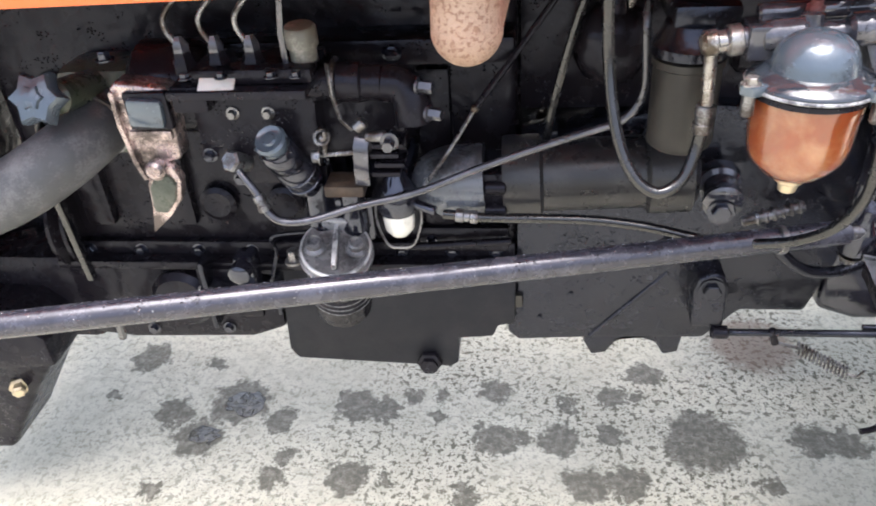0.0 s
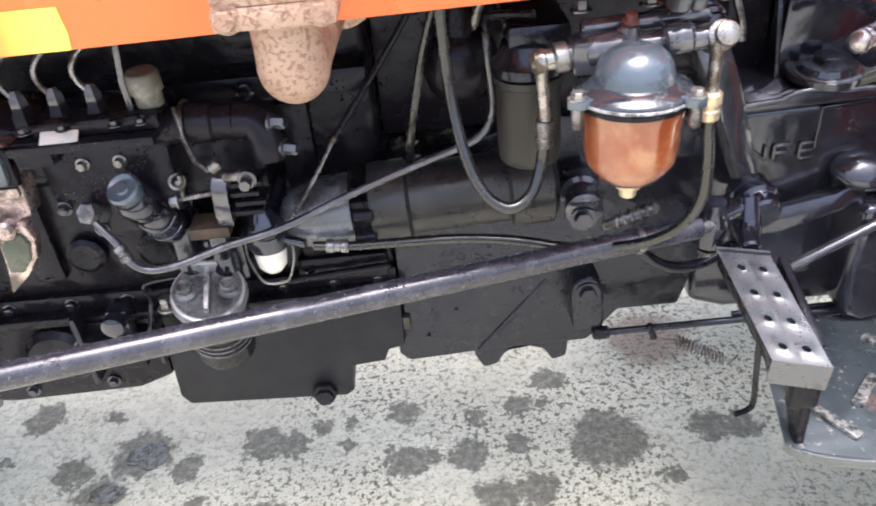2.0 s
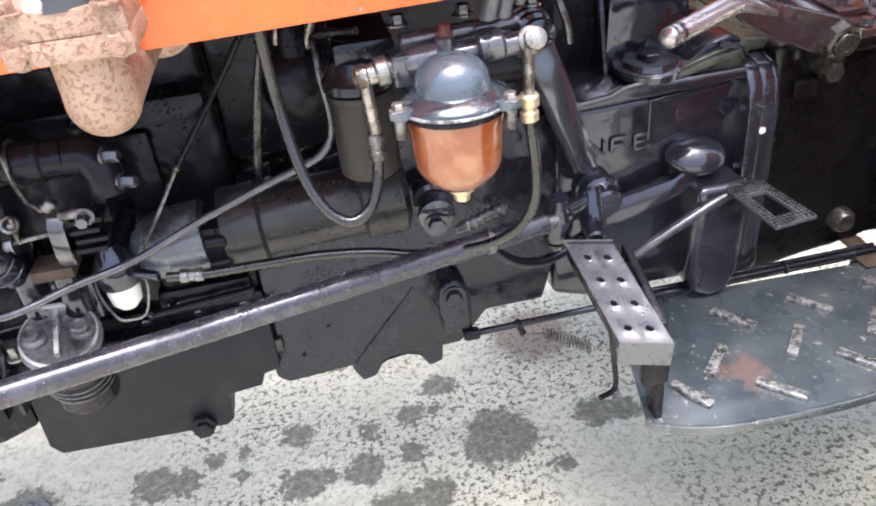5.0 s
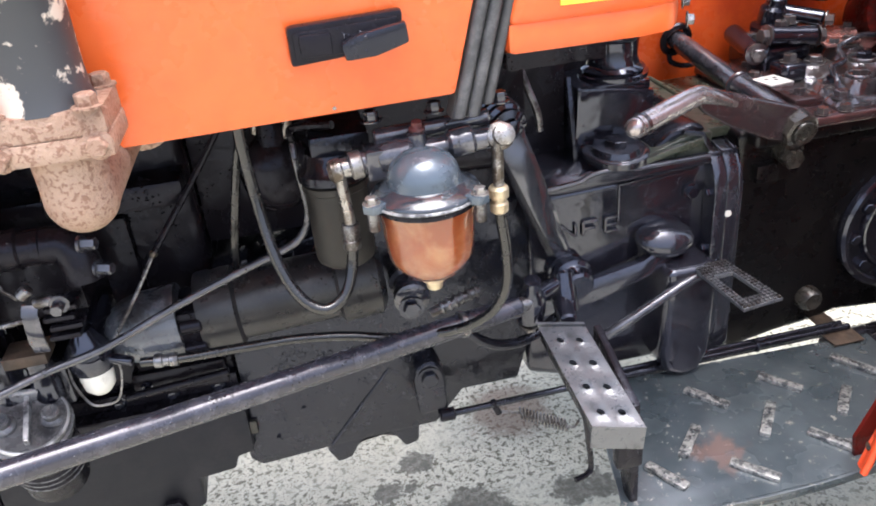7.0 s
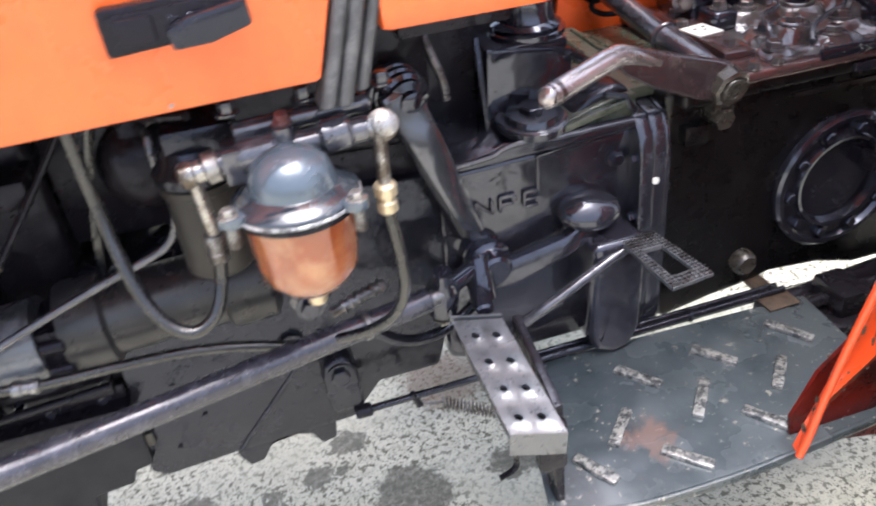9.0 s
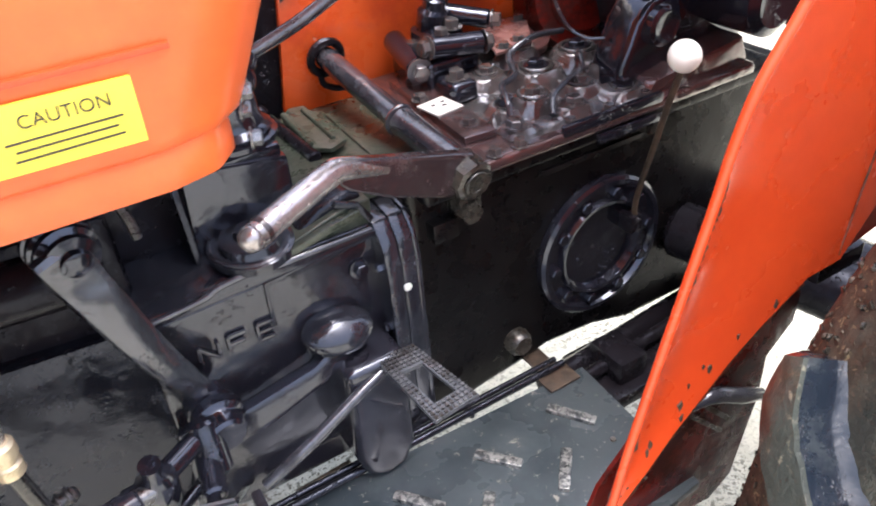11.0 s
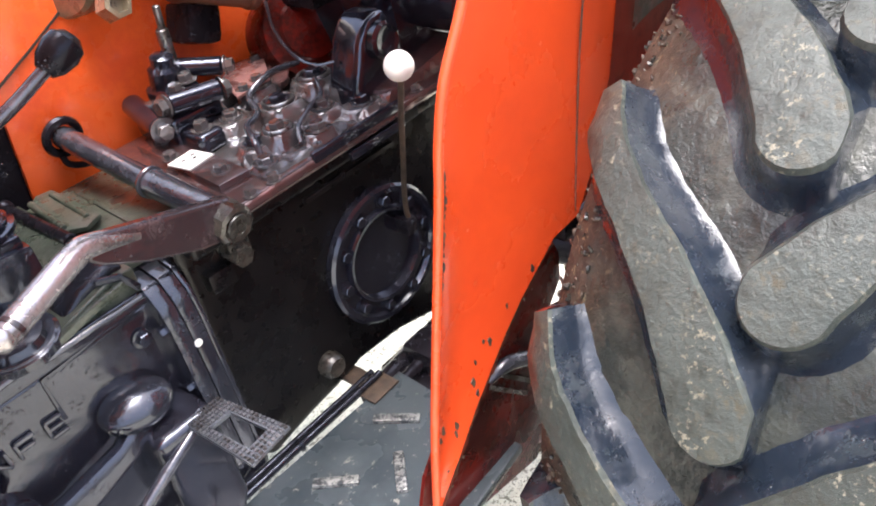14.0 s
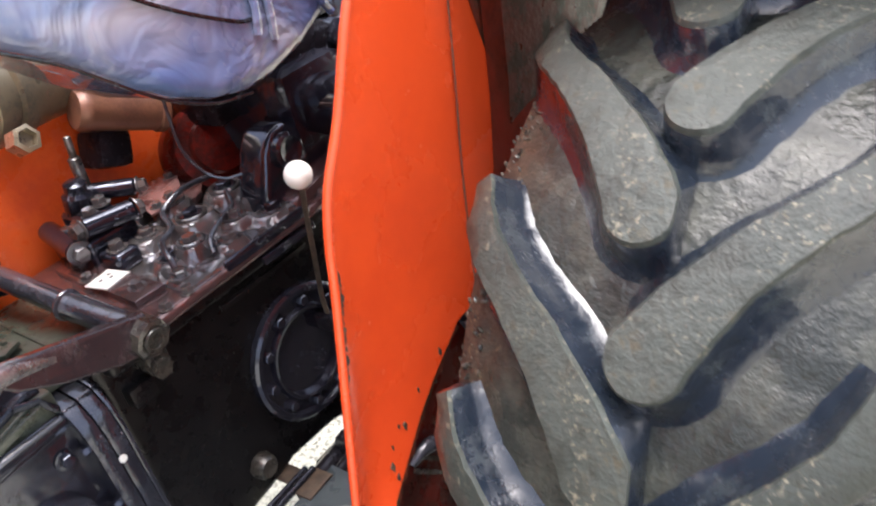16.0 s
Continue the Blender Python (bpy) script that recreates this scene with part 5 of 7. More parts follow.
    boss_shape = sphere((0, 0, 0), 0.05, (1.0, 0.72, 0.50), 28)
    bmesh.ops.transform(boss_shape, matrix=pose(0.874, 1.116, 0.732, 30, 4, -4), verts=boss_shape.verts)
    part("shift_boss", joined(boss_shape, rod((0.872, 1.16, 0.715), (0.872, 1.11, 0.715), 0.036, 24, 0.3)), DECKM, gb, "rounded boss beaded with water", 60)
    part("side_canister", joined(prism([(0.855, 0.70), (0.850, 0.54), (0.862, 0.50), (0.89, 0.482), (0.925, 0.49), (0.942, 0.53), (0.945, 0.70)], "y", 1.06, 1.15, 0.018, 4), rod((0.885, 1.085, 0.468), (0.885, 1.085, 0.49), 0.006), rod((0.897, 1.085, 0.468), (0.897, 1.085, 0.49), 0.006)), CASTING, tractor, "hanging glossy black canister")
    fl = cluster("gearbox_flange", [prism([(1.102 + d, 0.50), (1.102 + d, 0.80), (1.110 + d, 0.835), (1.13 + d, 0.862), (1.17, 0.868), (1.46, 0.868), (1.46, 0.46), (1.14, 0.46), (1.112 + d, 0.475)], "x", a, b, 0.003) for a, b, d in ((0.950, 0.972, 0.0), (0.974, 0.996, 0.004), (0.998, 1.006, 0.010))], DECKM, tractor, "bolted black casting flange", "flange_plate")
    part("paint_chip", lathe([(0.006, 0), (0.006, 0.003), (0, 0.003)], (0.978, 1.107, 0.762), OUT, 7), WHITE, fl)
    for z in (0.54, 0.62, 0.70, 0.80, 0.85):
        bolt(fl, (0.951, 1.118 + (0.02 if z > 0.84 else 0), z), (-1, 0, 0), 0.008, 0.010)

    tower = part("gear_tower", joined(prism([(0.742, 0.872), (0.748, 0.985), (0.875, 0.966), (0.875, 0.872)], "y", 1.175, 1.30, 0.006), box((0.755, 1.18, 0.965), (0.87, 1.295, 0.982), 0.005)), BLACK_WET, tractor, "black gear lever tower box")
    part("tower_plate", prism([(1.158, 0.872), (1.190, 1.0), (1.20, 1.0), (1.172, 0.872)], "x", 0.735, 0.742, 0.001), SATIN, tower)
    part("gear_boot", lathe([(0.056, 0), (0.056, 0.006), (0.048, 0.009), (0.051, 0.013), (0.047, 0.017), (0.042, 0.020), (0.0385, 0.03), (0.0375, 0.056), (0.041, 0.060), (0.0435, 0.068), (0.042, 0.080), (0.036, 0.094), (0.025, 0.103), (0.012, 0.108), (0, 0.109)], (0.830, 1.235, 0.981), UP, 32), BLACK_WET, tractor, "black moulded gear lever boot")
    lv = part("gear_lever", tube([(0.846, 1.235, 1.070), (0.875, 1.235, 1.075), (0.94, 1.235, 1.096), (1.000, 1.235, 1.122)], 0.0085, 12, 5), ROD, tractor, "steel gear lever with black knob")
    part("lever_collar", lathe([(0.016, -0.006), (0.019, 0), (0.016, 0.012), (0.010, 0.02)], (0.858, 1.233, 1.066), (0.85, 0, 0.45), 14), BLACK_WET, lv)
    part("lever_knob", lathe([(0.012, 0), (0.020, 0.012), (0.024, 0.03), (0.022, 0.045), (0.012, 0.054), (0, 0.056)], (0.996, 1.235, 1.120), (0.88, 0, 0.46)), BLACK, lv)
    part("hanging_cable", tube([(0.655, 1.2, 1.05), (0.668, 1.18, 1.0), (0.68, 1.17, 0.96), (0.684, 1.17, 0.93)], 0.006, 8), STEEL, tractor)

    cover = cluster("gear_cover", [
        prism([(0.95, 0.87), (0.95, 0.888), (1.09, 0.888), (1.09, 0.87)], "y", 1.17, 1.45, 0.004),
        strip([(0.963, 1.43, 0.889), (0.963, 1.32, 0.889)], 0.008, 0.006, UP, 0.002), strip([(1.024, 1.42, 0.889), (1.016, 1.225, 0.889)], 0.007, 0.006, UP, 0.002)], OLIVE, tractor, "dusty olive gear cover", "cover_section")
    part("cover_front", joined(prism([(0.815, 0.866), (0.815, 0.872), (0.92, 0.902), (0.95, 0.900), (0.95, 0.866)], "y", 1.125, 1.45, 0.006, 3), strip([(0.83, 1.118, 0.872), (0.88, 1.118, 0.884), (0.93, 1.118, 0.893)], 0.010, 0.012, OUT, 0.003)), OLIVE, cover, "dusty olive front section")
    part("hinge_bar", joined(rod((0.932, 1.45, 0.903), (0.940, 1.26, 0.903), 0.010), sphere((0.932, 1.45, 0.905), 0.013)), BLACK, cover)
    part("round_cap", joined(lathe([(0.052, 0), (0.052, 0.01), (0.046, 0.013), (0.040, 0.012), (0.036, 0.02), (0.02, 0.022), (0, 0.022)], (0.80, 1.15, 0.876), (0, -0.1, 1))), DECKM, cover)
    part("dust_hump", joined(prism([(0.845, 0.872), (0.86, 0.888), (0.885, 0.905), (0.925, 0.915), (0.945, 0.905), (0.945, 0.872)], "y", 1.135, 1.20, 0.012, 3), strip([(0.905, 1.132, 0.905), (0.93, 1.122, 0.90), (0.945, 1.118, 0.875)], 0.010, 0.008, OUT, 0.003)), SATIN, cover, "black casting rib")
    part("hinge_plate", joined(prism([(0.945, 1.30), (0.955, 1.42), (0.975, 1.445), (1.0, 1.44), (1.0, 1.29), (0.97, 1.275)], "z", 0.895, 0.903, 0.003), rod((0.95, 1.30, 0.905), (0.958, 1.42, 0.905), 0.005), rod((0.985, 1.30, 0.904), (0.99, 1.42, 0.904), 0.004)), OLIVE, cover, "dusty olive hinge plate")
    # lighter beads along the casting edge, in place of its wet glints
    part("edge_glint_bead", tube([(0.65, 1.112, 0.853), (0.72, 1.112, 0.859), (0.745, 1.111, 0.868), (0.80, 1.111, 0.872), (0.815, 1.112, 0.866), (0.88, 1.113, 0.866), (0.94, 1.113, 0.866)], 0.0045, 10), ROD, gb)
    part("edge_glint_bead", tube([(0.655, 1.132, 0.838), (0.76, 1.132, 0.845), (0.85, 1.132, 0.85), (0.94, 1.133, 0.85)], 0.0035, 10), ROD, gb)
    bolt(cover, (0.80, 1.15, 0.894), (0, -0.1, 1), 0.019, 0.012, SATIN)
    part("cap_ring", ring((0.80, 1.149, 0.886), (0, -0.1, 1), 0.047, 0.003), ROD, cover)

    ax = part("rear_axle_housing", joined(
        prism([(1.004, 0.48), (1.03, 0.462), (1.12, 0.478), (1.18, 0.484), (1.24, 0.497), (1.34, 0.488), (1.42, 0.465), (1.75, 0.46), (1.75, 0.875), (1.004, 0.885)], "y", 1.135, 1.46, 0.018, 4),
        prism([(1.02, 0.862), (1.02, 0.885), (1.70, 0.885), (1.70, 0.862)], "y", 1.112, 1.46, 0.008, 3),
        strip([(1.21, 1.118, 0.845), (1.40, 1.118, 0.845)], 0.008, 0.008, OUT, 0.001),
        box((1.03, 1.115, 0.80), (1.07, 1.14, 0.83), 0.004),
    ), AXLEM, tractor, "glossy black rear axle housing")
    c = (1.337, 0.666)
    cv = part("axle_cover", joined(
        lathe([(0.121, 0), (0.123, 0.004), (0.123, 0.016), (0.118, 0.020), (0.110, 0.020), (0.106, 0.012), (0.086, 0.012), (0.082, 0.020), (0.077, 0.019), (0.072, 0.006), (0.03, 0.006), (0, 0.006)], (c[0], 1.136, c[1]), OUT, 48)), BLACK_WET, tractor, "round ribbed axle cover", 18)
    for k in range(10):
        a = 2 * math.pi * k / 10 + 0.1
        bolt(cv, (c[0] + 0.096 * math.cos(a), 1.124, c[1] + 0.096 * math.sin(a)), OUT, 0.010, 0.011)
    part("drain_cup", joined(lathe([(0.020, 0), (0.024, 0.01), (0.022, 0.03), (0.016, 0.038), (0, 0.036)], (1.173, 1.150, 0.545), OUT), box((1.16, 1.14, 0.545), (1.19, 1.16, 0.60), 0.006)), BOSSM, ax)
    part("axle_tube", joined(rod((1.657, 1.2, 0.588), (1.657, 0.30, 0.588), 0.07, 24), rod((1.52, 1.14, 0.62), (1.62, 0.8, 0.6), 0.05)), BLACK, tractor)

    # selector lever and cross shaft
    plate = prism([(0.880, 0.984), (0.892, 0.990), (0.905, 0.989), (1.034, 0.957), (1.085, 0.944), (1.085, 0.885), (1.022, 0.897), (0.948, 0.925), (0.897, 0.952), (0.884, 0.965)], "y", 1.061, 1.081, 0.008, 4)
    for v in plate.verts:
        k = (v.co.x - 0.77) / 0.31
        v.co += Vector((0.004 + 0.010 * k, -0.015 + 0.062 * k, 0.014 - 0.038 * k))
    lev = part("selector_lever", plate, LEVERDARK, tractor, "worn black steel selector lever with silver tube grip")
    part("grip_tube", tube([(0.779, 1.032, 0.965), (0.836, 1.055, 0.973), (0.879, 1.073, 0.978), (0.903, 1.081, 0.977), (0.959, 1.093, 0.954)], 0.0145, 18, 6, True, [1.05, 1.05, 1.05, 1.0, 0.8]), LEVERM, lev, "scuffed silver tube")
    part("grip_end", lathe([(0.0105, -0.008), (0.0125, 0.0), (0.0125, 0.012), (0.0165, 0.013), (0.0165, 0.019), (0.0145, 0.020)], (0.773, 1.030, 0.964), (0.056, 0.022, 0.008), 20), LEVERDARK, lev)
    part("grip_cap", sphere((0.775, 1.031, 0.964), 0.0150, (1, 1, 1), 20), LEVERM, lev)
    sh = part("cross_shaft", joined(rod((1.086, 1.10, 0.892), (1.068, 1.255, 0.924), 0.021), rod((1.068, 1.25, 0.923), (1.050, 1.46, 0.967), 0.018), ring((1.068, 1.253, 0.924), (-0.1, 0.96, 0.2), 0.0205, 0.004)), ROD, tractor, "black cross shaft into orange panel")
    part("shaft_boss", joined(lathe([(0.019, 0.002), (0.024, 0), (0.029, 0.003), (0.029, 0.045)], (1.084, 1.088, 0.888), (-0.06, 0.97, 0.2), 8), lathe([(0.010, 0.001), (0.016, 0), (0.017, 0.004), (0.017, 0.03)], (1.078, 1.090, 0.843), (0, 1, 0.1), 6), box((1.064, 1.10, 0.834), (1.099, 1.137, 0.891), 0.006)), BOSSM, sh)
    part("bore", lathe([(0.019, 0), (0.018, 0.002), (0.013, 0.001), (0.011, -0.006), (0, -0.006)], (1.084, 1.088, 0.888), (0.06, -0.97, -0.2), 18), BOSSM, sh)
    part("sealing_ring", joined(ring((1.051, 1.445, 0.964), (-0.06, 0.97, 0.2), 0.026, 0.007), tube([(1.036, 1.44, 0.941), (1.041, 1.44, 0.924), (1.064, 1.43, 0.916), (1.094, 1.42, 0.921)], 0.005, 8)), BLACK, tractor)


def hydraulics():
    """Valve block, unions and bolts on top of the rear housing."""
    top = part("lift_cover", joined(box((1.10, 1.10, 0.885), (1.62, 1.46, 0.905), 0.008, None, 3), prism([(1.40, 0.90), (1.42, 0.925), (1.60, 0.95), (1.62, 0.90)], "y", 1.115, 1.30, 0.01)), LIFTM, tractor, "dark red-brown hydraulic lift cover")
    tag = part("white_tag", box((1.118, 1.240, 0.9155), (1.166, 1.290, 0.9185), 0.001, (0, 0, 8)), WHITE, top, "small white square tag")
    for k, (dx, dy) in enumerate(((-0.008, 0.004), (0.006, -0.004), (0.010, 0.008))):
        part("tag_mark", box((1.139 + dx, 1.265 + dy, 0.9182), (1.145 + dx, 1.269 + dy, 0.9192), 0), INK, tag)
    vb = cluster("valve_block", [
        box((1.165, 1.33, 0.905), (1.26, 1.45, 0.955), 0.010, None, 3), box((1.19, 1.355, 0.94), (1.25, 1.43, 0.985), 0.012, None, 3),
        box((1.17, 1.27, 0.905), (1.215, 1.325, 0.937), 0.010, None, 3),
        rod((1.155, 1.345, 0.945), (1.175, 1.455, 0.958), 0.018), rod((1.175, 1.34, 0.975), (1.26, 1.325, 0.968), 0.017), rod((1.23, 1.43, 1.0), (1.30, 1.36, 0.985), 0.015),
        lathe([(0.024, 0), (0.024, 0.03), (0.018, 0.036), (0.018, 0.05), (0.012, 0.054), (0, 0.055)], (1.215, 1.40, 0.98), (0.1, -0.2, 1), 18)], BLACK_WET, tractor, "oily black hydraulic valve block", "valve_body")
    for p, a, r in (((1.155, 1.34, 0.945), (-0.2, -1, -0.1), 0.014), ((1.262, 1.324, 0.968), (1, -0.2, 0), 0.013), ((1.172, 1.34, 0.976), (-1, -0.1, 0.1), 0.013), ((1.302, 1.358, 0.985), (0.7, -0.7, 0), 0.011), ((1.20, 1.345, 0.985), UP, 0.011), ((1.235, 1.37, 0.985), UP, 0.012), ((1.192, 1.295, 0.937), UP, 0.012), ((1.18, 1.40, 0.955), UP, 0.012)):
        bolt(vb, p, a, r, 0.014, OILY, name="plug")
    part("spindle", joined(rod((1.245, 1.415, 0.98), (1.248, 1.412, 1.06), 0.010), rod((1.248, 1.412, 1.05), (1.252, 1.41, 1.095), 0.006)), STEEL, vb)
    # tag plate with its two bolts, then the cast bosses along the near edge
    part("tag_plate", prism([(1.115, 1.16), (1.165, 1.155), (1.185, 1.40), (1.135, 1.41)], "z", 0.905, 0.915, 0.003), LIFTM, top, "red-brown plate")
    for x, y in ((1.145, 1.195), (1.16, 1.375), (1.135, 1.31)):
        bolt(top, (x, y, 0.915), UP, 0.010, 0.009, OILY)
    # one uneven casting with flat pads, ribs between them and big wet bolts on the pads
    pads = ((1.312, 1.259, 0.040, 0.036, 0.030), (1.251, 1.189, 0.030, 0.026, 0.026), (1.215, 1.205, 0.024, 0.030, 0.016), (1.251, 1.306, 0.034, 0.030, 0.022), (1.399, 1.268, 0.040, 0.034, 0.036), (1.285, 1.140, 0.026, 0.020, 0.018), (1.386, 1.150, 0.036, 0.026, 0.014), (1.188, 1.147, 0.028, 0.020, 0.010), (1.249, 1.376, 0.030, 0.034, 0.028), (1.340, 1.190, 0.028, 0.028, 0.020), (1.335, 1.340, 0.034, 0.026, 0.034), (1.315, 1.415, 0.040, 0.026, 0.020), (1.405, 1.205, 0.024, 0.024, 0.030))
    bm = bmesh.new()
    grid = []
    for i in range(64):
        row = []
        for j in range(76):
            x, y = 1.165 + 0.275 * i / 63, 1.112 + 0.338 * j / 75
            h = 0.004 + 0.003 * math.sin(61 * x + 23 * y) * math.sin(47 * y - 31 * x)
            for px, py, rx, ry, ph in pads:
                d = (abs((x - px) / rx) ** 2.6 + abs((y - py) / ry) ** 2.6) ** (1 / 2.6)
                h = max(h, ph * min(1.0, max(0.0, (1.25 - d) / 0.35)) ** 0.7)
            for k, c in enumerate((0.10, 0.21)):
                d = abs((y - 1.12) - c - 0.5 * (x - 1.25)) / 0.010
                h = max(h, 0.017 * max(0.0, 1 - d * d) ** 0.5 if d < 1 else 0)
            edge = min(i, 63 - i, j, 75 - j)
            row.append(bm.verts.new((x, y, 0.904 + h * min(1, edge / 3) - 0.002 * (edge == 0))))
        grid.append(row)
    for ra, rb in zip(grid, grid[1:]):
        for j in range(75):
            bm.faces.new((ra[j], rb[j], rb[j + 1], ra[j + 1]))
    casting = part("lift_casting", bm, OILY, top, "oily brown-black casting with bolt pads", 30)
    for n, (px, py, rx, ry, ph) in enumerate(pads):
        r = (0.0135, 0.0125, 0.011, 0.012)[n % 4]
        lean = (0.04 * math.sin(3 * n), 0.05 * math.cos(5 * n), 1)
        part("washer", lathe([(r * 1.55, 0), (r * 1.55, 0.002), (r * 1.1, 0.003), (0, 0.003)], (px, py, 0.904 + ph), lean, 20), OILY if n % 3 else STEEL, casting)
        bolt(casting, (px, py, 0.906 + ph), lean, r, 0.010, OILY if n % 2 else BLACK_WET, spin=17 * n)
    for c, w in (((1.312, 1.259, 0.936), 0.024), ((1.251, 1.189, 0.932), 0.020), ((1.399, 1.268, 0.942), 0.026), ((1.335, 1.34, 0.940), 0.022)):
        part("gland_ring", ring(c, UP, w, 0.0028, 28, 8), STEEL, casting)
    part("pink_plate", prism([(1.275, 1.310), (1.350, 1.318), (1.420, 1.425), (1.36, 1.445), (1.31, 1.40)], "z", 0.944, 0.950, 0.002), PINKISH, top, "pinkish primed cover plate")
    for x, y in ((1.30, 1.325), (1.395, 1.415), (1.345, 1.43), (1.335, 1.335)):
        bolt(top, (x, y, 0.950), UP, 0.009, 0.008, OILY)
    part("return_pipe", tube([(1.195, 1.165, 0.915), (1.205, 1.185, 0.932), (1.225, 1.225, 0.938), (1.262, 1.245, 0.940), (1.285, 1.29, 0.950), (1.33, 1.30, 0.962), (1.375, 1.318, 0.955), (1.42, 1.33, 0.945)], 0.0055, 10), ROD, top)
    part("feed_pipe", tube([(1.25, 1.14, 0.915), (1.27, 1.165, 0.928), (1.31, 1.185, 0.934), (1.355, 1.205, 0.936), (1.375, 1.235, 0.945), (1.39, 1.26, 0.940)], 0.0045, 10), ROD, top)
    part("ram_cover", lathe([(0.086, -0.05), (0.086, 0.02), (0.080, 0.030), (0.055, 0.034), (0.050, 0.042), (0.020, 0.044), (0, 0.044)], (1.485, 1.385, 0.965), (-0.15, -0.75, 0.30), 36), SKIRT, top, "oily red-brown round cover")
    part("edge_rail", joined(box((1.235, 1.098, 0.898), (1.42, 1.108, 0.915), 0.004), box((1.30, 1.098, 0.868), (1.42, 1.106, 0.882), 0.003)), BLACK_WET, top)
    for x in (1.13, 1.17, 1.26, 1.33, 1.40, 1.47):
        bolt(top, (x, 1.112 + 0.004 * (x > 1.2), 0.906), UP, 0.009, 0.010, OILY)
    part("red_flange", lathe([(0.05, 0), (0.05, 0.012), (0.025, 0.014), (0.02, 0.008), (0, 0.008)], (1.37, 1.38, 0.925), (0, -0.2, 1)), LIFTM, top)
    # lift arm and uprights at the rear
    part("lift_arm", joined(
        prism([(1.375, 0.90), (1.385, 0.94), (1.41, 1.0), (1.435, 1.03), (1.47, 1.035), (1.50, 1.01), (1.505, 0.90)], "y", 1.15, 1.22, 0.014, 3), lathe([(0.030, 0), (0.030, 0.012), (0.024, 0.016), (0.018, 0.012), (0, 0.012)], (1.452, 1.15, 0.992), OUT), lathe([(0.05, 0), (0.055, 0.01), (0.055, 0.10), (0.04, 0.11), (0, 0.105)], (1.58, 1.16, 1.02), OUT), box((1.50, 1.16, 0.90), (1.66, 1.44, 1.10), 0.03)), BLACK_WET, tractor, "oily black lift arm and rocker shaft")
    part("seat_bracket", joined(box((1.46, 1.30, 1.02), (1.80, 1.44, 1.50), 0.01), prism([(1.40, 1.20), (1.62, 1.06), (1.70, 1.06), (1.70, 1.12), (1.50, 1.24)], "y", 1.20, 1.30, 0.006)), BLACK, tractor)
    part("top_link", joined(rod((1.60, 1.24, 1.13), (1.95, 1.36, 1.05), 0.022), rod((1.66, 1.20, 1.02), (2.02, 1.34, 1.02), 0.016), box((1.66, 1.30, 0.92), (2.10, 1.42, 1.14), 0.02), lathe([(0.03, 0), (0.034, 0.008), (0.034, 0.05), (0.02, 0.055), (0, 0.05)], (1.70, 1.20, 1.10), OUT, 18)), BLACK_WET, tractor, "oily black rear linkage arms")
    part("platform_bracket", joined(box((1.27, 1.0, 0.425), (1.47, 1.135, 0.455), 0.006), rod((1.25, 1.06, 0.47), (1.48, 1.07, 0.475), 0.012)), BLACK, tractor)
    part("rusty_drum", lathe([(0.07, 0), (0.075, 0.02), (0.075, 0.2), (0.05, 0.21)], (1.75, 1.05, 1.0), (0, 1, 0)), GRIME, tractor)
    part("lever_wire", tube([(1.347, 1.25, 1.19), (1.338, 1.25, 1.10), (1.337, 1.25, 1.041), (1.350, 1.235, 0.995), (1.370, 1.215, 0.976), (1.392, 1.198, 0.974)], 0.0028, 8), ROD, tractor)
    # small lever with the white ball
    lv = part("position_lever", tube([(1.392, 1.105, 0.69), (1.388, 1.105, 0.74), (1.362, 1.055, 0.86), (1.345, 1.022, 0.94), (1.328, 0.989, 1.008)], 0.0045, 10, 6), GRIME, tractor, "thin lever with white ball knob")
    part("ball_knob", sphere((1.325, 0.986, 1.023), 0.0205), WHITE, lv, "clean white ball knob")
    part("lever_pivot", joined(box((1.378, 1.10, 0.68), (1.402, 1.14, 0.712), 0.006)), BLACK, lv)
    # filter housing, copper tube and seat above
    part("air_canister", joined(lathe([(0.085, 0), (0.09, 0.006), (0.09, 0.03), (0.083, 0.034), (0.083, 0.05), (0.09, 0.054), (0.09, 0.08), (0.083, 0.084), (0.083, 0.27), (0.06, 0.28)], (1.14, 1.46, 1.20), (0.8, 0.2, -0.05), 32), lathe([(0.022, 0), (0.022, 0.03), (0.015, 0.032), (0.013, 0.02), (0, 0.02)], (1.165, 1.375, 1.125), (0.1, -1, 0.3), 6)), DRUM, tractor, "dull metal canister with clamp bands")
    part("copper_tube", joined(lathe([(0.030, 0), (0.034, 0.006), (0.036, 0.012), (0.036, 0.02), (0.034, 0.024), (0.034, 0.135), (0.037, 0.138), (0.037, 0.15), (0.03, 0.155), (0, 0.155)], (1.285, 1.415, 1.125), (0.13, -0.02, -0.055), 28)), COPPER, tractor, "brown metal tube")
    part("dark_box", box((1.28, 1.40, 1.01), (1.35, 1.46, 1.075), 0.014, (0, 20, 10)), BLACK, tractor)


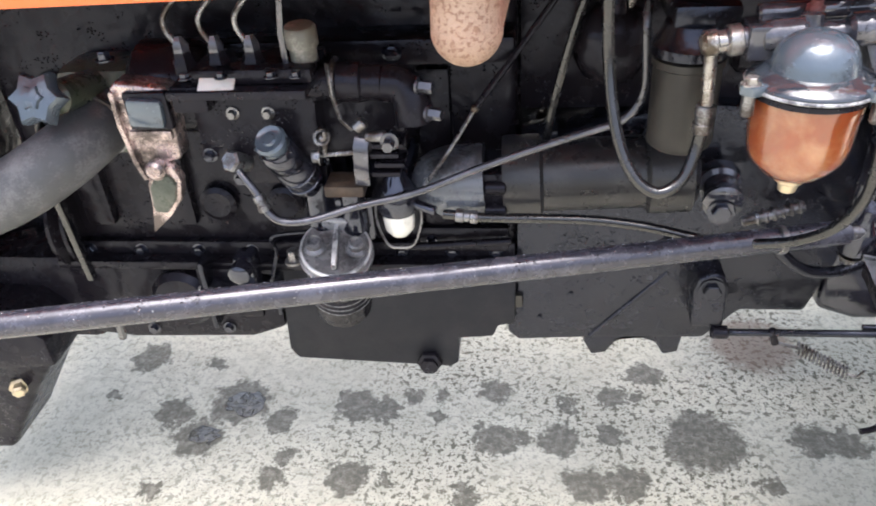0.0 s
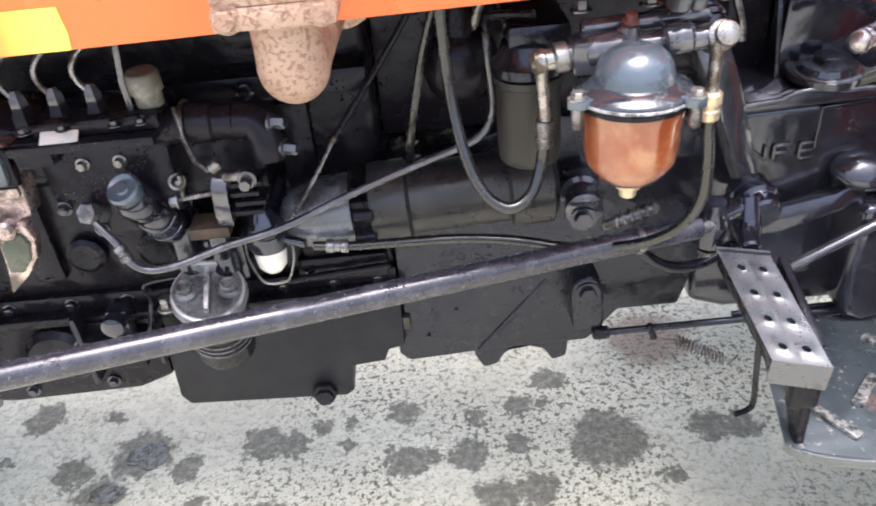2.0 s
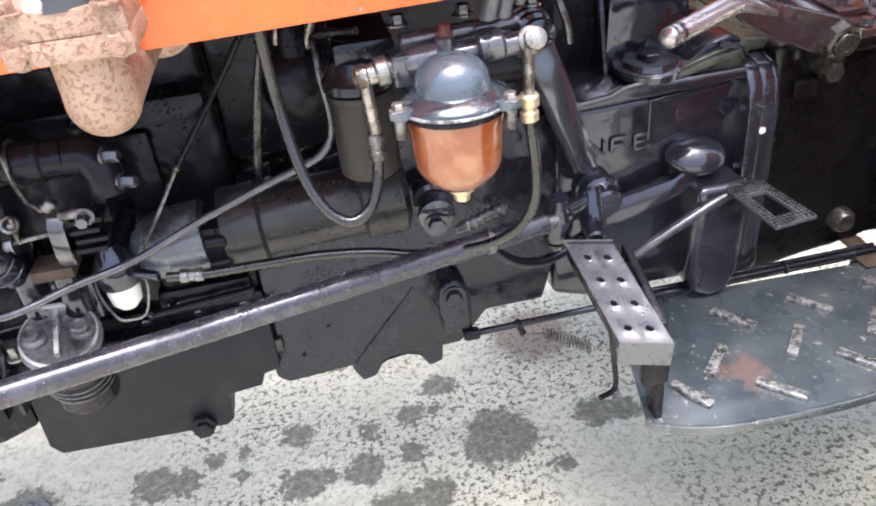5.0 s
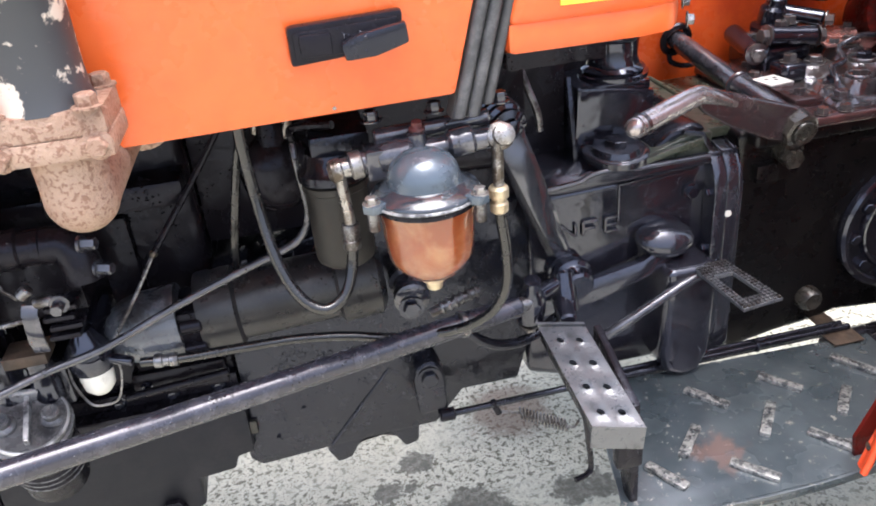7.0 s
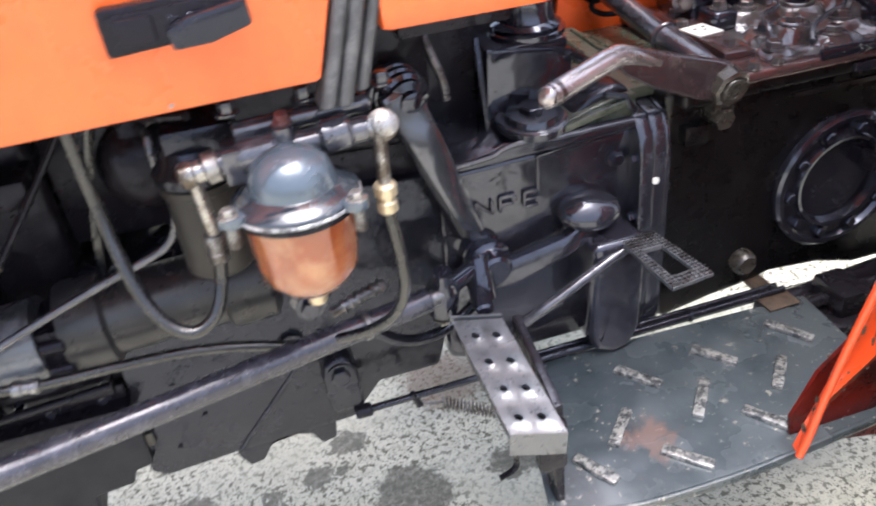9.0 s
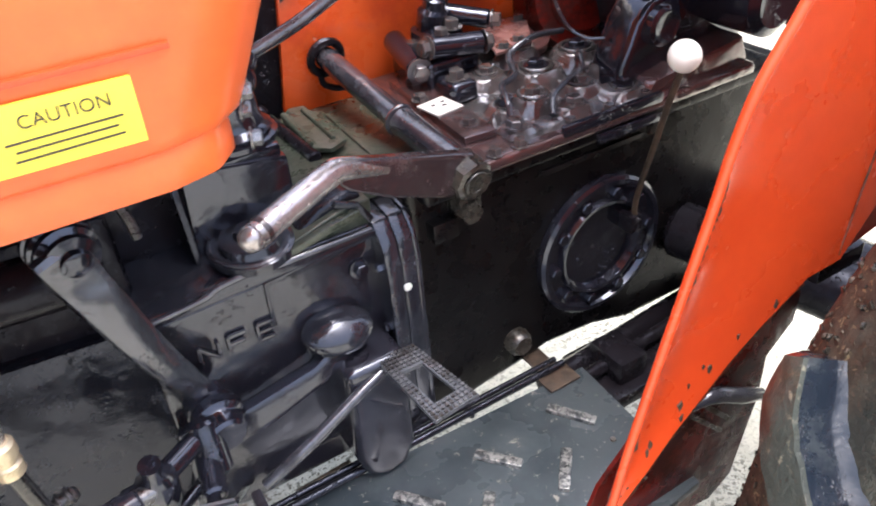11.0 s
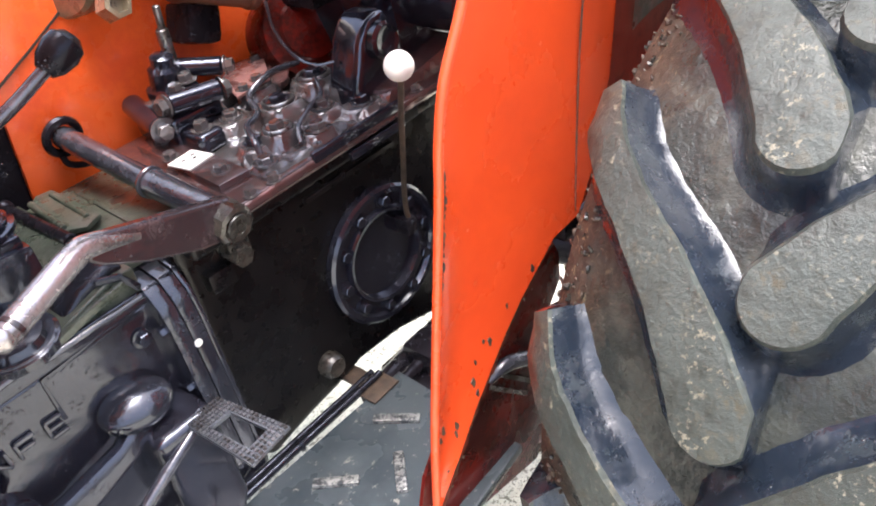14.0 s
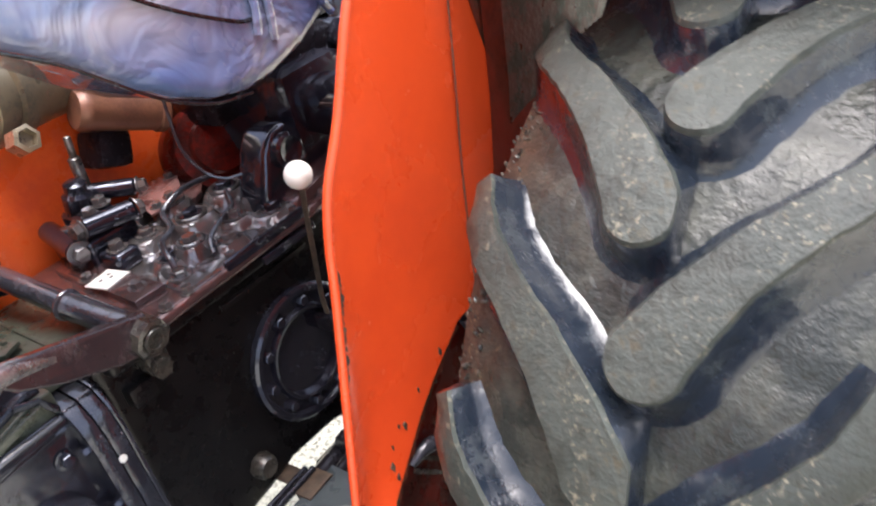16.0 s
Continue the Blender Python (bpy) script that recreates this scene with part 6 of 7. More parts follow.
def right_side():
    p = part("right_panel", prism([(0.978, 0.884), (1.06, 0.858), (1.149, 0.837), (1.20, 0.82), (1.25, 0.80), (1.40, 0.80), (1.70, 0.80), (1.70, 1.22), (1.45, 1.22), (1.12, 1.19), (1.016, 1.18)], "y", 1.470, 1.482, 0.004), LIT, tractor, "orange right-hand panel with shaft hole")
    part("panel_seam", strip([(1.003, 1.468, 1.055), (1.07, 1.468, 1.088), (1.14, 1.468, 1.125)], 0.003, 0.003, OUT, 0), INK, p)
    part("panel_scuff", prism([(1.095, 1.06), (1.103, 1.06), (1.100, 1.045)], "y", 1.467, 1.473, 0), INK, p)
    # dark sheet added to close the bright gap beside the panel
    part("dark_upright", box((0.78, 1.484, 0.80), (1.03, 1.505, 1.25), 0.006), BLACK, tractor)
    part("right_footboard", box((0.60, 1.52, 0.47), (1.30, 1.85, 0.485), 0.004), PLATE, tractor)


def seat():
    outline = [(0.98, 1.345), (1.035, 1.306), (1.087, 1.274), (1.158, 1.216), (1.205, 1.184), (1.258, 1.161), (1.315, 1.151), (1.36, 1.154), (1.428, 1.173), (1.50, 1.207), (1.60, 1.27), (1.58, 1.34), (1.30, 1.37), (1.06, 1.40)]
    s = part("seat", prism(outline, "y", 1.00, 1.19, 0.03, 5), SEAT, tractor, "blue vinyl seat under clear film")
    part("seat_piping", tube([(1.10, 0.999, 1.365), (1.147, 0.997, 1.343), (1.192, 0.996, 1.307), (1.246, 0.996, 1.275), (1.317, 0.996, 1.241), (1.345, 0.998, 1.235)], 0.0028, 8), HOSE, s)
    part("seat_seam", tube([(0.99, 1.006, 1.334), (1.035, 1.006, 1.302), (1.087, 1.006, 1.270), (1.158, 1.006, 1.212), (1.205, 1.006, 1.180), (1.258, 1.008, 1.157), (1.315, 1.008, 1.148)], 0.0022, 8), HOSE, s)
    for f in ([(1.34, 0.998, 1.31), (1.352, 0.993, 1.26), (1.345, 0.996, 1.215)], [(1.36, 0.998, 1.30), (1.375, 0.994, 1.255), (1.372, 0.999, 1.20)], [(1.25, 0.999, 1.325), (1.32, 0.995, 1.295), (1.37, 0.999, 1.29)], [(1.42, 0.999, 1.27), (1.46, 0.996, 1.235), (1.49, 0.999, 1.20)]):
        part("film_fold", tube(f, 0.006, 8, 6, True, None), SEAT, s)



def footboard():
    inner, z = 1.09, 0.485
    outline = [(0.676, 0.828), (0.690, 0.812), (0.738, 0.792), (0.81, 0.780), (0.95, 0.778), (1.06, 0.786), (1.24, 0.800), (1.26, inner - 0.02), (0.74, inner), (0.705, 0.96)]
    pl = cluster("footboard", [prism(outline, "z", z - 0.005, z, 0.0015), strip([(a[0], a[1] + 0.003, z - 0.007) for a in smooth_path([(*q, 0) for q in outline[0:7]], 4)], 0.007, 0.016, UP, 0.003)], PLATE, tractor, "scuffed grey-green steel footboard with welded bars", "edge_lip")
    bars = [((1.012, 1.020), (1.057, 0.964)), ((1.155, 1.030), (1.197, 0.965)), ((0.878, 1.025), (0.925, 0.965)), ((1.127, 0.949), (1.076, 0.894)), ((0.991, 0.951), (0.938, 0.887)), ((0.852, 0.938), (0.800, 0.883)), ((1.005, 0.877), (1.048, 0.818)), ((0.859, 0.853), (0.909, 0.801)), ((0.741, 0.884), (0.776, 0.824))]
    for a, b in bars:
        part("tread_bar", strip([(*a, z + 0.003), (*b, z + 0.003)], 0.017, 0.009, UP, 0.0035), WORNBAR, pl)
    part("rust_patch_bolt", lathe([(0.005, 0), (0.004, 0.003), (0, 0.0035)], (1.195, 0.925, z), UP, 8), ZINC, pl)
    edge = part("footboard_rail", joined(rod((0.475, 1.085, 0.492), (1.235, 1.088, 0.495), 0.006), rod((0.70, 1.10, 0.494), (1.23, 1.103, 0.494), 0.005), box((0.72, 1.092, 0.478), (1.24, 1.097, 0.489), 0.001)), SATIN, tractor, "thin rods along the footboard edge")
    for x in (0.89, 1.05):
        part("rod_clip", ring((x, 1.090, 0.494), (1, 0, 0), 0.010, 0.003, 14, 6), SATIN, edge)
    part("bracket_strap", joined(box((1.19, 1.085, 0.488), (1.225, 1.17, 0.494), 0.002), box((1.18, 1.05, 0.487), (1.24, 1.09, 0.490), 0.001)), GRIME, tractor)
    part("rusty_gusset", prism([(0.74, 1.08), (0.77, 1.135), (0.86, 1.14), (0.87, 1.09)], "z", 0.455, 0.465, 0.002), GRIME, tractor, "rusty brown gusset plate")
    part("rear_stay", joined(rod((1.20, 1.10, 0.45), (1.60, 1.12, 0.46), 0.02), box((1.30, 1.02, 0.40), (1.36, 1.10, 0.50), 0.01)), BLACK, tractor)
    sp = []
    for k in range(0, 12 * 14 + 1):
        t = k / (12 * 14)
        a = 2 * math.pi * 14 * t
        p = vec((0.608, 1.092, 0.456)).lerp(vec((0.690, 1.078, 0.416)), t)
        sp.append(p + Vector((0.2 * math.cos(a), 0.6 * math.cos(a), math.sin(a))) * 0.0115)
    spring = part("return_spring", tube(sp, 0.0017, 6, 1, False), STEEL, tractor, "small coiled return spring")
    part("spring_hook", tube([(0.565, 1.092, 0.492), (0.566, 1.092, 0.472), (0.582, 1.092, 0.464), (0.609, 1.092, 0.456)], 0.003, 6), STEEL, spring)
    part("spring_hook", tube([(0.689, 1.078, 0.416), (0.700, 1.074, 0.414), (0.708, 1.07, 0.43)], 0.0022, 6), STEEL, spring)
    part("rod_end", rod((0.468, 1.085, 0.492), (0.495, 1.085, 0.492), 0.011), BLACK, edge)
    part("spring_peg", rod((0.56, 1.085, 0.50), (0.57, 1.085, 0.47), 0.006), BLACK, edge)


def pedals():
    # perforated pad: four rows of two rimmed holes
    o, ex, ey = vec((0.607, 0.972, 0.711)), vec((0.063, -0.022, 0.0)), vec((0.012, -0.170, -0.046))
    nrm = ex.cross(ey).normalized()
    nrm = nrm if nrm.z > 0 else -nrm
    bm = bmesh.new()

    def at(u, v, h=0.0):
        return o + ex * u + ey * v + nrm * h

    for i in range(2):
        for j in range(4):
            u0, u1, v0, v1 = i / 2, (i + 1) / 2, 0.04 + j * 0.24, 0.04 + (j + 1) * 0.24
            uc, vc = (u0 + u1) / 2 + (0.05 if i == 0 else -0.05), (v0 + v1) / 2
            n = 16
            rows = []
            for k in range(n):
                a = 2 * math.pi * k / n
                ca, sa = math.cos(a), math.sin(a)
                s = 1 / max(abs(ca), abs(sa))
                sq = ((u0 + u1) / 2 + ca * s * (u1 - u0) / 2, (v0 + v1) / 2 + sa * s * (v1 - v0) / 2)
                hole = (uc + ca * 0.0050 / 0.070, vc + sa * 0.0050 / 0.181)
                rim = (uc + ca * 0.0092 / 0.070, vc + sa * 0.0092 / 0.181)
                rows.append([bm.verts.new(at(*sq)), bm.verts.new(at(*rim)), bm.verts.new(at(*hole, 0.0018)), bm.verts.new(at(*hole, -0.006))])
            for k in range(n):
                a, b = rows[k], rows[(k + 1) % n]
                for q in range(3):
                    bm.faces.new((a[q], b[q], b[q + 1], a[q + 1]))
    bmesh.ops.remove_doubles(bm, verts=bm.verts, dist=0.0004)
    for v0, v1 in ((0.0, 0.04), (1.0, 1.0)):
        if v1 > v0:
            bm.faces.new([bm.verts.new(at(a, b)) for a, b in ((0, v0), (1, v0), (1, v1), (0, v1))])
    pad = part("clutch_pedal", bm, PEDAL, tractor, "bare steel pedal pad with eight punched holes", 30)
    lip = joined(
        prism([(0, 0), (1, 0), (1, 1), (0, 1)], "z", 0, 1, 0))
    for v in lip.verts:
        u, w, h = v.co
        v.co = at(u, 1.0 + 0.012 * w) - Vector((0, 0, 0.042)) * h + ey * (-0.03 * h) + nrm * 0.0005
    part("front_lip", lip, PEDAL, pad)
    back = joined(prism([(0, 0), (1, 0), (1, 1), (0, 1)], "z", 0, 1, 0))
    for v in back.verts:
        u, w, h = v.co
        v.co = at(u, -0.01 - 0.02 * w, 0.004 - 0.010 * h)
    part("rear_lip", back, PEDAL, pad)
    tray = bmesh.new()
    vs = [[tray.verts.new(at(u, v, h)) for h in (-0.004, -0.026)] for u, v in ((0.02, 0.02), (0.98, 0.02), (0.98, 0.98), (0.02, 0.98))]
    for k in range(4):
        a, b = vs[k], vs[(k + 1) % 4]
        tray.faces.new((a[0], b[0], b[1], a[1]))
    tray.faces.new([v[1] for v in vs])
    part("pedal_skirt", tray, BLACK, pad)
    part("pedal_arm", joined(rod((0.655, 0.975, 0.705), (0.665, 1.04, 0.71), 0.014), strip([(0.64, 0.96, 0.69), (0.655, 1.0, 0.66), (0.70, 1.08, 0.60)], 0.03, 0.014, (0, 0, 1), 0.003), rod((0.67, 1.02, 0.69), (0.672, 1.05, 0.75), 0.018)), BLACK_WET, pad)
    part("pedal_bracket", joined(prism([(0.83, 0.655), (0.965, 0.70), (0.97, 0.64), (0.90, 0.56), (0.842, 0.475), (0.825, 0.475)], "x", 0.688, 0.700, 0.003), box((0.662, 0.815, 0.56), (0.70, 0.835, 0.64), 0.006)), BLACK, pad)
    part("hook_rod", tube([(0.640, 0.88, 0.63), (0.655, 0.90, 0.55), (0.664, 0.91, 0.485), (0.655, 0.905, 0.475), (0.635, 0.90, 0.473)], 0.0045, 8), BLACK, pad)
    # ribbed brake pedal: an open frame
    c = [vec(p) for p in ((0.903, 1.076, 0.694), (0.956, 1.066, 0.700), (0.976, 0.941, 0.698), (0.911, 0.937, 0.694))]
    fr = bmesh.new()
    outer = [c[0], c[1], c[2], c[3]]

    def inside(u, v):
        return outer[0] * (1 - u) * (1 - v) + outer[1] * u * (1 - v) + outer[2] * u * v + outer[3] * (1 - u) * v

    rims_uv = [((0, 0), (1, 0), (1, 1), (0, 1)), ((0.24, 0.30), (0.76, 0.30), (0.76, 0.82), (0.24, 0.82))]
    up = Vector((0, 0, 1))
    vv = [[[fr.verts.new(inside(u, v) + up * h) for h in (0.0, -0.005)] for u, v in r] for r in rims_uv]
    for k in range(4):
        a, b, cc, d = vv[0][k], vv[0][(k + 1) % 4], vv[1][(k + 1) % 4], vv[1][k]
        fr.faces.new((a[0], b[0], cc[0], d[0]))
        fr.faces.new((a[1], b[1], cc[1], d[1]))
        fr.faces.new((a[0], b[0], b[1], a[1]))
        fr.faces.new((d[0], cc[0], cc[1], d[1]))
    bevelled(fr, 0.0015)
    brake = part("brake_pedal", fr, PEDAL, tractor, "open ribbed brake pedal frame")
    ribs = bmesh.new()
    for i in range(9):
        for j in range(18):
            u, v = (i + 0.5) / 9, (j + 0.5) / 18
            if 0.22 < u < 0.78 and 0.28 < v < 0.84:
                continue
            p = inside(u, v) + up * 0.0012
            bmesh.ops.create_cube(ribs, size=1, matrix=Matrix.Translation(p) @ pose(0, 0, 0, 0, 0, -9) @ Matrix.Diagonal((0.0042, 0.0048, 0.0034, 1)))
    part("pedal_ribs", ribs, STEEL, brake, "worn bright studs")
    part("pedal_arm", tube([(0.912, 1.066, 0.682), (0.86, 1.055, 0.668), (0.78, 1.045, 0.635), (0.72, 1.05, 0.60)], 0.0085, 10), ROD, brake)


def wheel():
    cx, cy, cz, R = 1.657, 0.452, 0.588, 0.575
    prof = [(0.30, -0.19), (0.33, -0.22), (0.42, -0.245), (0.49, -0.242), (0.530, -0.222), (0.552, -0.185), (0.566, -0.11), (0.572, 0.0), (0.566, 0.11), (0.552, 0.185), (0.530, 0.222), (0.49, 0.242), (0.42, 0.245), (0.33, 0.22), (0.30, 0.19)]
    w = part("rear_wheel", lathe(prof, (cx, cy, cz), (0, 1, 0), 96), CARCASS, tractor, "large muddy rear tyre with deep lugs", 60)

    def surf(y, th, lift):
        r = float(np.interp(y, [p[1] for p in prof[2:13]], [p[0] for p in prof[2:13]])) + lift
        a = math.pi - th
        return Vector((cx + r * math.cos(a), cy + y, cz + r * math.sin(a)))

    def lug(side, seed):
        """A bar from the tread's middle, with a round end, to its shoulder; flanks slope down to the carcass."""
        bm = bmesh.new()
        wear = random.Random(seed)
        arc = R + 0.03

        start = -0.025 if side > 0 else 0.0

        def axis(t):
            t = start + (1 - start) * t
            return Vector((0.018 + 0.222 * t - 0.018 * max(0, t - 0.75) * 4, arc * radians(2.6 + 25.2 * math.copysign(abs(t) ** 0.92, t) + 0.6 * math.sin(2 * math.pi * t))))

        def put(p, h):
            return bm.verts.new(surf(side * max(-0.02, min(0.230, p.x)), p.y / arc, h))

        def columns(w):
            f = 0.036
            half = [(w * 0.92, 0.047), (w * 1.02, 0.041), (w + 0.009, 0.020), (w + 0.016, 0.008), (w + f * 0.7, 0.001), (w + f, -0.006)]
            return [(-c, h) for c, h in half[::-1]] + [(0.0, 0.049)] + half

        rows = []
        w0 = 0.039
        d0 = (axis(0.02) - axis(0)).normalized()
        n0 = Vector((-d0.y, d0.x))
        for k in range(6):
            phi = radians(90 - 90 * k / 6)
            rows.append([put(axis(0) - d0 * abs(c) * math.sin(phi) + n0 * c * math.cos(phi), h) for c, h in columns(w0)])
        N = 22
        for k in range(N + 1):
            t = k / N
            d = (axis(min(1, t + 0.02)) - axis(max(0, t - 0.02))).normalized()
            n = Vector((-d.y, d.x))
            w = 0.039 - 0.008 * math.sin(math.pi * t) - 0.014 * t ** 0.9
            c1, c2 = wear.uniform(-0.0013, 0.001), wear.uniform(-0.0013, 0.001)
            rows.append([put(axis(t) + n * (c + (c1 if c < 0 else c2 if c > 0 else 0)), h + wear.uniform(-0.0008, 0.0008) if t < 0.85 else h - 0.02 * (t - 0.85)) for c, h in columns(w)])
        for a, b in zip(rows, rows[1:]):
            for q in range(12):
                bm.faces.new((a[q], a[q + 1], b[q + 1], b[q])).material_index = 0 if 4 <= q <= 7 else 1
        last = rows[-1]
        tip = [bm.verts.new(v.co + Vector((0, side * 0.012, 0)) + (Vector((cx, v.co.y, cz)) - v.co).normalized() * 0.075) for v in last]
        for q in range(12):
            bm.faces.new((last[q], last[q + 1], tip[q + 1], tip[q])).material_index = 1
        bmesh.ops.remove_doubles(bm, verts=bm.verts, dist=0.0003)
        bmesh.ops.recalc_face_normals(bm, faces=bm.faces)
        bmesh.ops.translate(bm, vec=(-cx, -cy, -cz), verts=bm.verts)
        me = bpy.data.meshes.new("lug")
        bm.to_mesh(me)
        bm.free()
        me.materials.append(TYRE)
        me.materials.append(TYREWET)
        me.shade_smooth()
        me.set_sharp_from_angle(angle=radians(48))
        return me

    for side, first in ((1, 24.8), (-1, 34.8)):
        shapes = [lug(side, 3 * q + side) for q in range(5)]
        for k in range(15):
            ob = new("lug", shapes[k % 5])
            ob.parent = w
            ob.matrix_basis = Matrix.Translation((cx, cy, cz)) @ pose(0, 0, 0, 0, first + 24.0 * k, 0)
    rnd = random.Random(5)
    clod = bmesh.new()
    bmesh.ops.create_icosphere(clod, subdivisions=1, radius=0.005)
    for v in clod.verts:
        v.co *= rnd.uniform(0.7, 1.2)
    clod_mesh = bpy.data.meshes.new("mud_clod")
    clod.to_mesh(clod_mesh)
    clod.free()
    clod_mesh.materials.append(GRIME)
    straw_mesh = clod_mesh.copy()
    straw_mesh.materials.clear()
    straw_mesh.materials.append(BOSSM)
    for k in range(240):
        th, y = radians(rnd.uniform(0, 85)), rnd.uniform(0.175, 0.240)
        c = surf(y, th, rnd.uniform(-0.001, 0.001))
        f = rnd.uniform(0.35, 1.0)
        ob = new("mud_clod", clod_mesh if k % 3 else straw_mesh)
        ob.parent = w
        ob.matrix_basis = Matrix.Translation(c) @ pose(0, 0, 0, rnd.uniform(0, 90), rnd.uniform(0, 90), 0) @ Matrix.Diagonal((f * rnd.uniform(0.6, 1.8), f, f * rnd.uniform(0.4, 0.9), 1))
    part("rim", lathe([(0.30, -0.19), (0.31, -0.2), (0.305, -0.17), (0.27, -0.10), (0.27, 0.02), (0.12, 0.05), (0.10, 0.09), (0, 0.09)], (cx, cy, cz), (0, 1, 0), 48), ORANGE, w)


def fender():
    front = [(1.012, 0.500), (1.020, 0.530), (1.033, 0.605), (1.054, 0.700), (1.080, 0.795), (1.114, 0.912), (1.137, 0.993), (1.150, 1.045), (1.172, 1.100), (1.216, 1.163), (1.278, 1.268), (1.36, 1.36), (1.48, 1.44), (1.62, 1.48)]
    low = [(1.018, 0.505), (1.030, 0.552), (1.055, 0.588), (1.095, 0.629), (1.135, 0.673), (1.168, 0.702), (1.213, 0.741), (1.255, 0.770), (1.333, 0.812), (1.392, 0.812), (1.440, 0.86), (1.498, 0.965), (1.522, 1.06), (1.54, 1.18)]
    y = 0.776
    bm = bmesh.new()
    fs = [Vector((x, 0, z)) for x, z in front]
    # sheet between the front edge and the lower edge, slightly dished
    n, m = len(front), 16
    grid = []
    for i, f in enumerate(fs):
        g = Vector((low[i][0], 0, low[i][1]))
        row = []
        for j in range(m + 1):
            q = f.lerp(g, j / m)
            past = max(0.0, q.x - 1.388 - 0.18 * (q.z - 0.82))
            row.append(bm.verts.new((q.x + 0.12 * past, y + 0.012 * math.sin(math.pi * j / m) - 0.01 * (1 - j / m) + 0.12 * past, q.z)))
        grid.append(row)
    for a, b in zip(grid, grid[1:]):
        for j in range(m):
            bm.faces.new((a[j], a[j + 1], b[j + 1], b[j]))
    sheet = [[v.co.copy() for v in row] for row in grid]
    bmesh.ops.recalc_face_normals(bm, faces=bm.faces)
    bmesh.ops.solidify(bm, geom=bm.faces[:], thickness=0.003)
    fd = part("fender", bm, ORANGE, tractor, "bright orange rear fender, chipped along its edge")
    part("rolled_edge", tube([(x, y - 0.010, z) for x, z in front], 0.0055, 10, 4), ORANGE, fd)
    # crease drawn as a thin line of darker red
    part("fender_crease", tube([(1.388, y - 0.001, 0.82), (1.413, y + 0.001, 0.955), (1.427, y + 0.001, 1.03), (1.444, y, 1.11), (1.462, y - 0.004, 1.23)], 0.0014, 8, 4), GRIMESHADE, fd)
    # arch underside is darkened in colour, which cuts orange bounce on the tyre
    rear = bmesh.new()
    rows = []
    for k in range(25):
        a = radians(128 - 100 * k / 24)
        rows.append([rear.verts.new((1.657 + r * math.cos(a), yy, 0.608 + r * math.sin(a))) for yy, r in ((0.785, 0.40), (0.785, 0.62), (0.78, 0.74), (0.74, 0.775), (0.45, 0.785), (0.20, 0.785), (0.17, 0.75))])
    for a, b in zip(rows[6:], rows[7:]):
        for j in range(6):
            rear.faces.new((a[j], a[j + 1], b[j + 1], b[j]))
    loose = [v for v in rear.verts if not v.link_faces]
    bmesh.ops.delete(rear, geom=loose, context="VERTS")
    part("fender_arch", rear, GRIMESHADE, fd)
    # the shade behind the wheel is put into this sheet's dull red
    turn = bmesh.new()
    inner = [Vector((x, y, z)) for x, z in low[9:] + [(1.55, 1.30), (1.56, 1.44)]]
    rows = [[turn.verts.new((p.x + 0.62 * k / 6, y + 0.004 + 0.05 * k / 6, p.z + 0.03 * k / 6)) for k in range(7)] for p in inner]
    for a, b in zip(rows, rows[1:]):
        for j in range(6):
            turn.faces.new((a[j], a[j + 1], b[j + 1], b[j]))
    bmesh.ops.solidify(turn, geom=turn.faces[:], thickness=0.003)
    part("fender_return", turn, SHADEDRED, fd, "fender sheet behind the wheel, its shade put into the red")
    part("fender_bracket", joined(box((1.372, 0.782, 0.775), (1.46, 0.83, 0.805), 0.006), rod((1.40, 0.79, 0.785), (1.42, 1.0, 0.74), 0.014)), BLACK, fd)
    # skirt colour takes in the shade under the fender's lower edge
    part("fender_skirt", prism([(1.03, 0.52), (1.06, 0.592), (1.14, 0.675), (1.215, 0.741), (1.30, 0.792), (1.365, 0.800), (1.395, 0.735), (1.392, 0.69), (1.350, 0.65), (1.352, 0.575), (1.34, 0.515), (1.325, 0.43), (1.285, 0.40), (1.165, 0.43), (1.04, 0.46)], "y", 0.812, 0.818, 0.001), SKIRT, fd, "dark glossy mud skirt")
    # bright tube added where the skirt shows a broad glint
    part("glint_tube", tube([(1.20, 0.806, 0.648), (1.235, 0.800, 0.655), (1.29, 0.798, 0.625), (1.335, 0.802, 0.598)], 0.011, 14, 6, True, [0.5, 1.0, 1.1, 0.9]), ROD, fd, "bright tube in place of a glint on the skirt")
    # two bright strips in place of narrow reflections on the skirt
    for d in (0.0, 0.014):
        part("glint_strip", strip([(1.205 + d, 0.809, 0.632 + d), (1.24 + d, 0.809, 0.595 + d), (1.278 + d, 0.809, 0.555 + d)], 0.007, 0.004, OUT, 0.0015), ZINC, fd, "bright strip in place of a reflection on the skirt")
    rnd = random.Random(11)
    spots = [(4.9 + 0.13 * k, rnd.uniform(0.025, 0.06), 0.0055) for k in range(13)]
    spots += [(rnd.uniform(2.0, 7.5), rnd.uniform(0.80, 0.97), rnd.uniform(0.003, 0.006)) for k in range(8)]
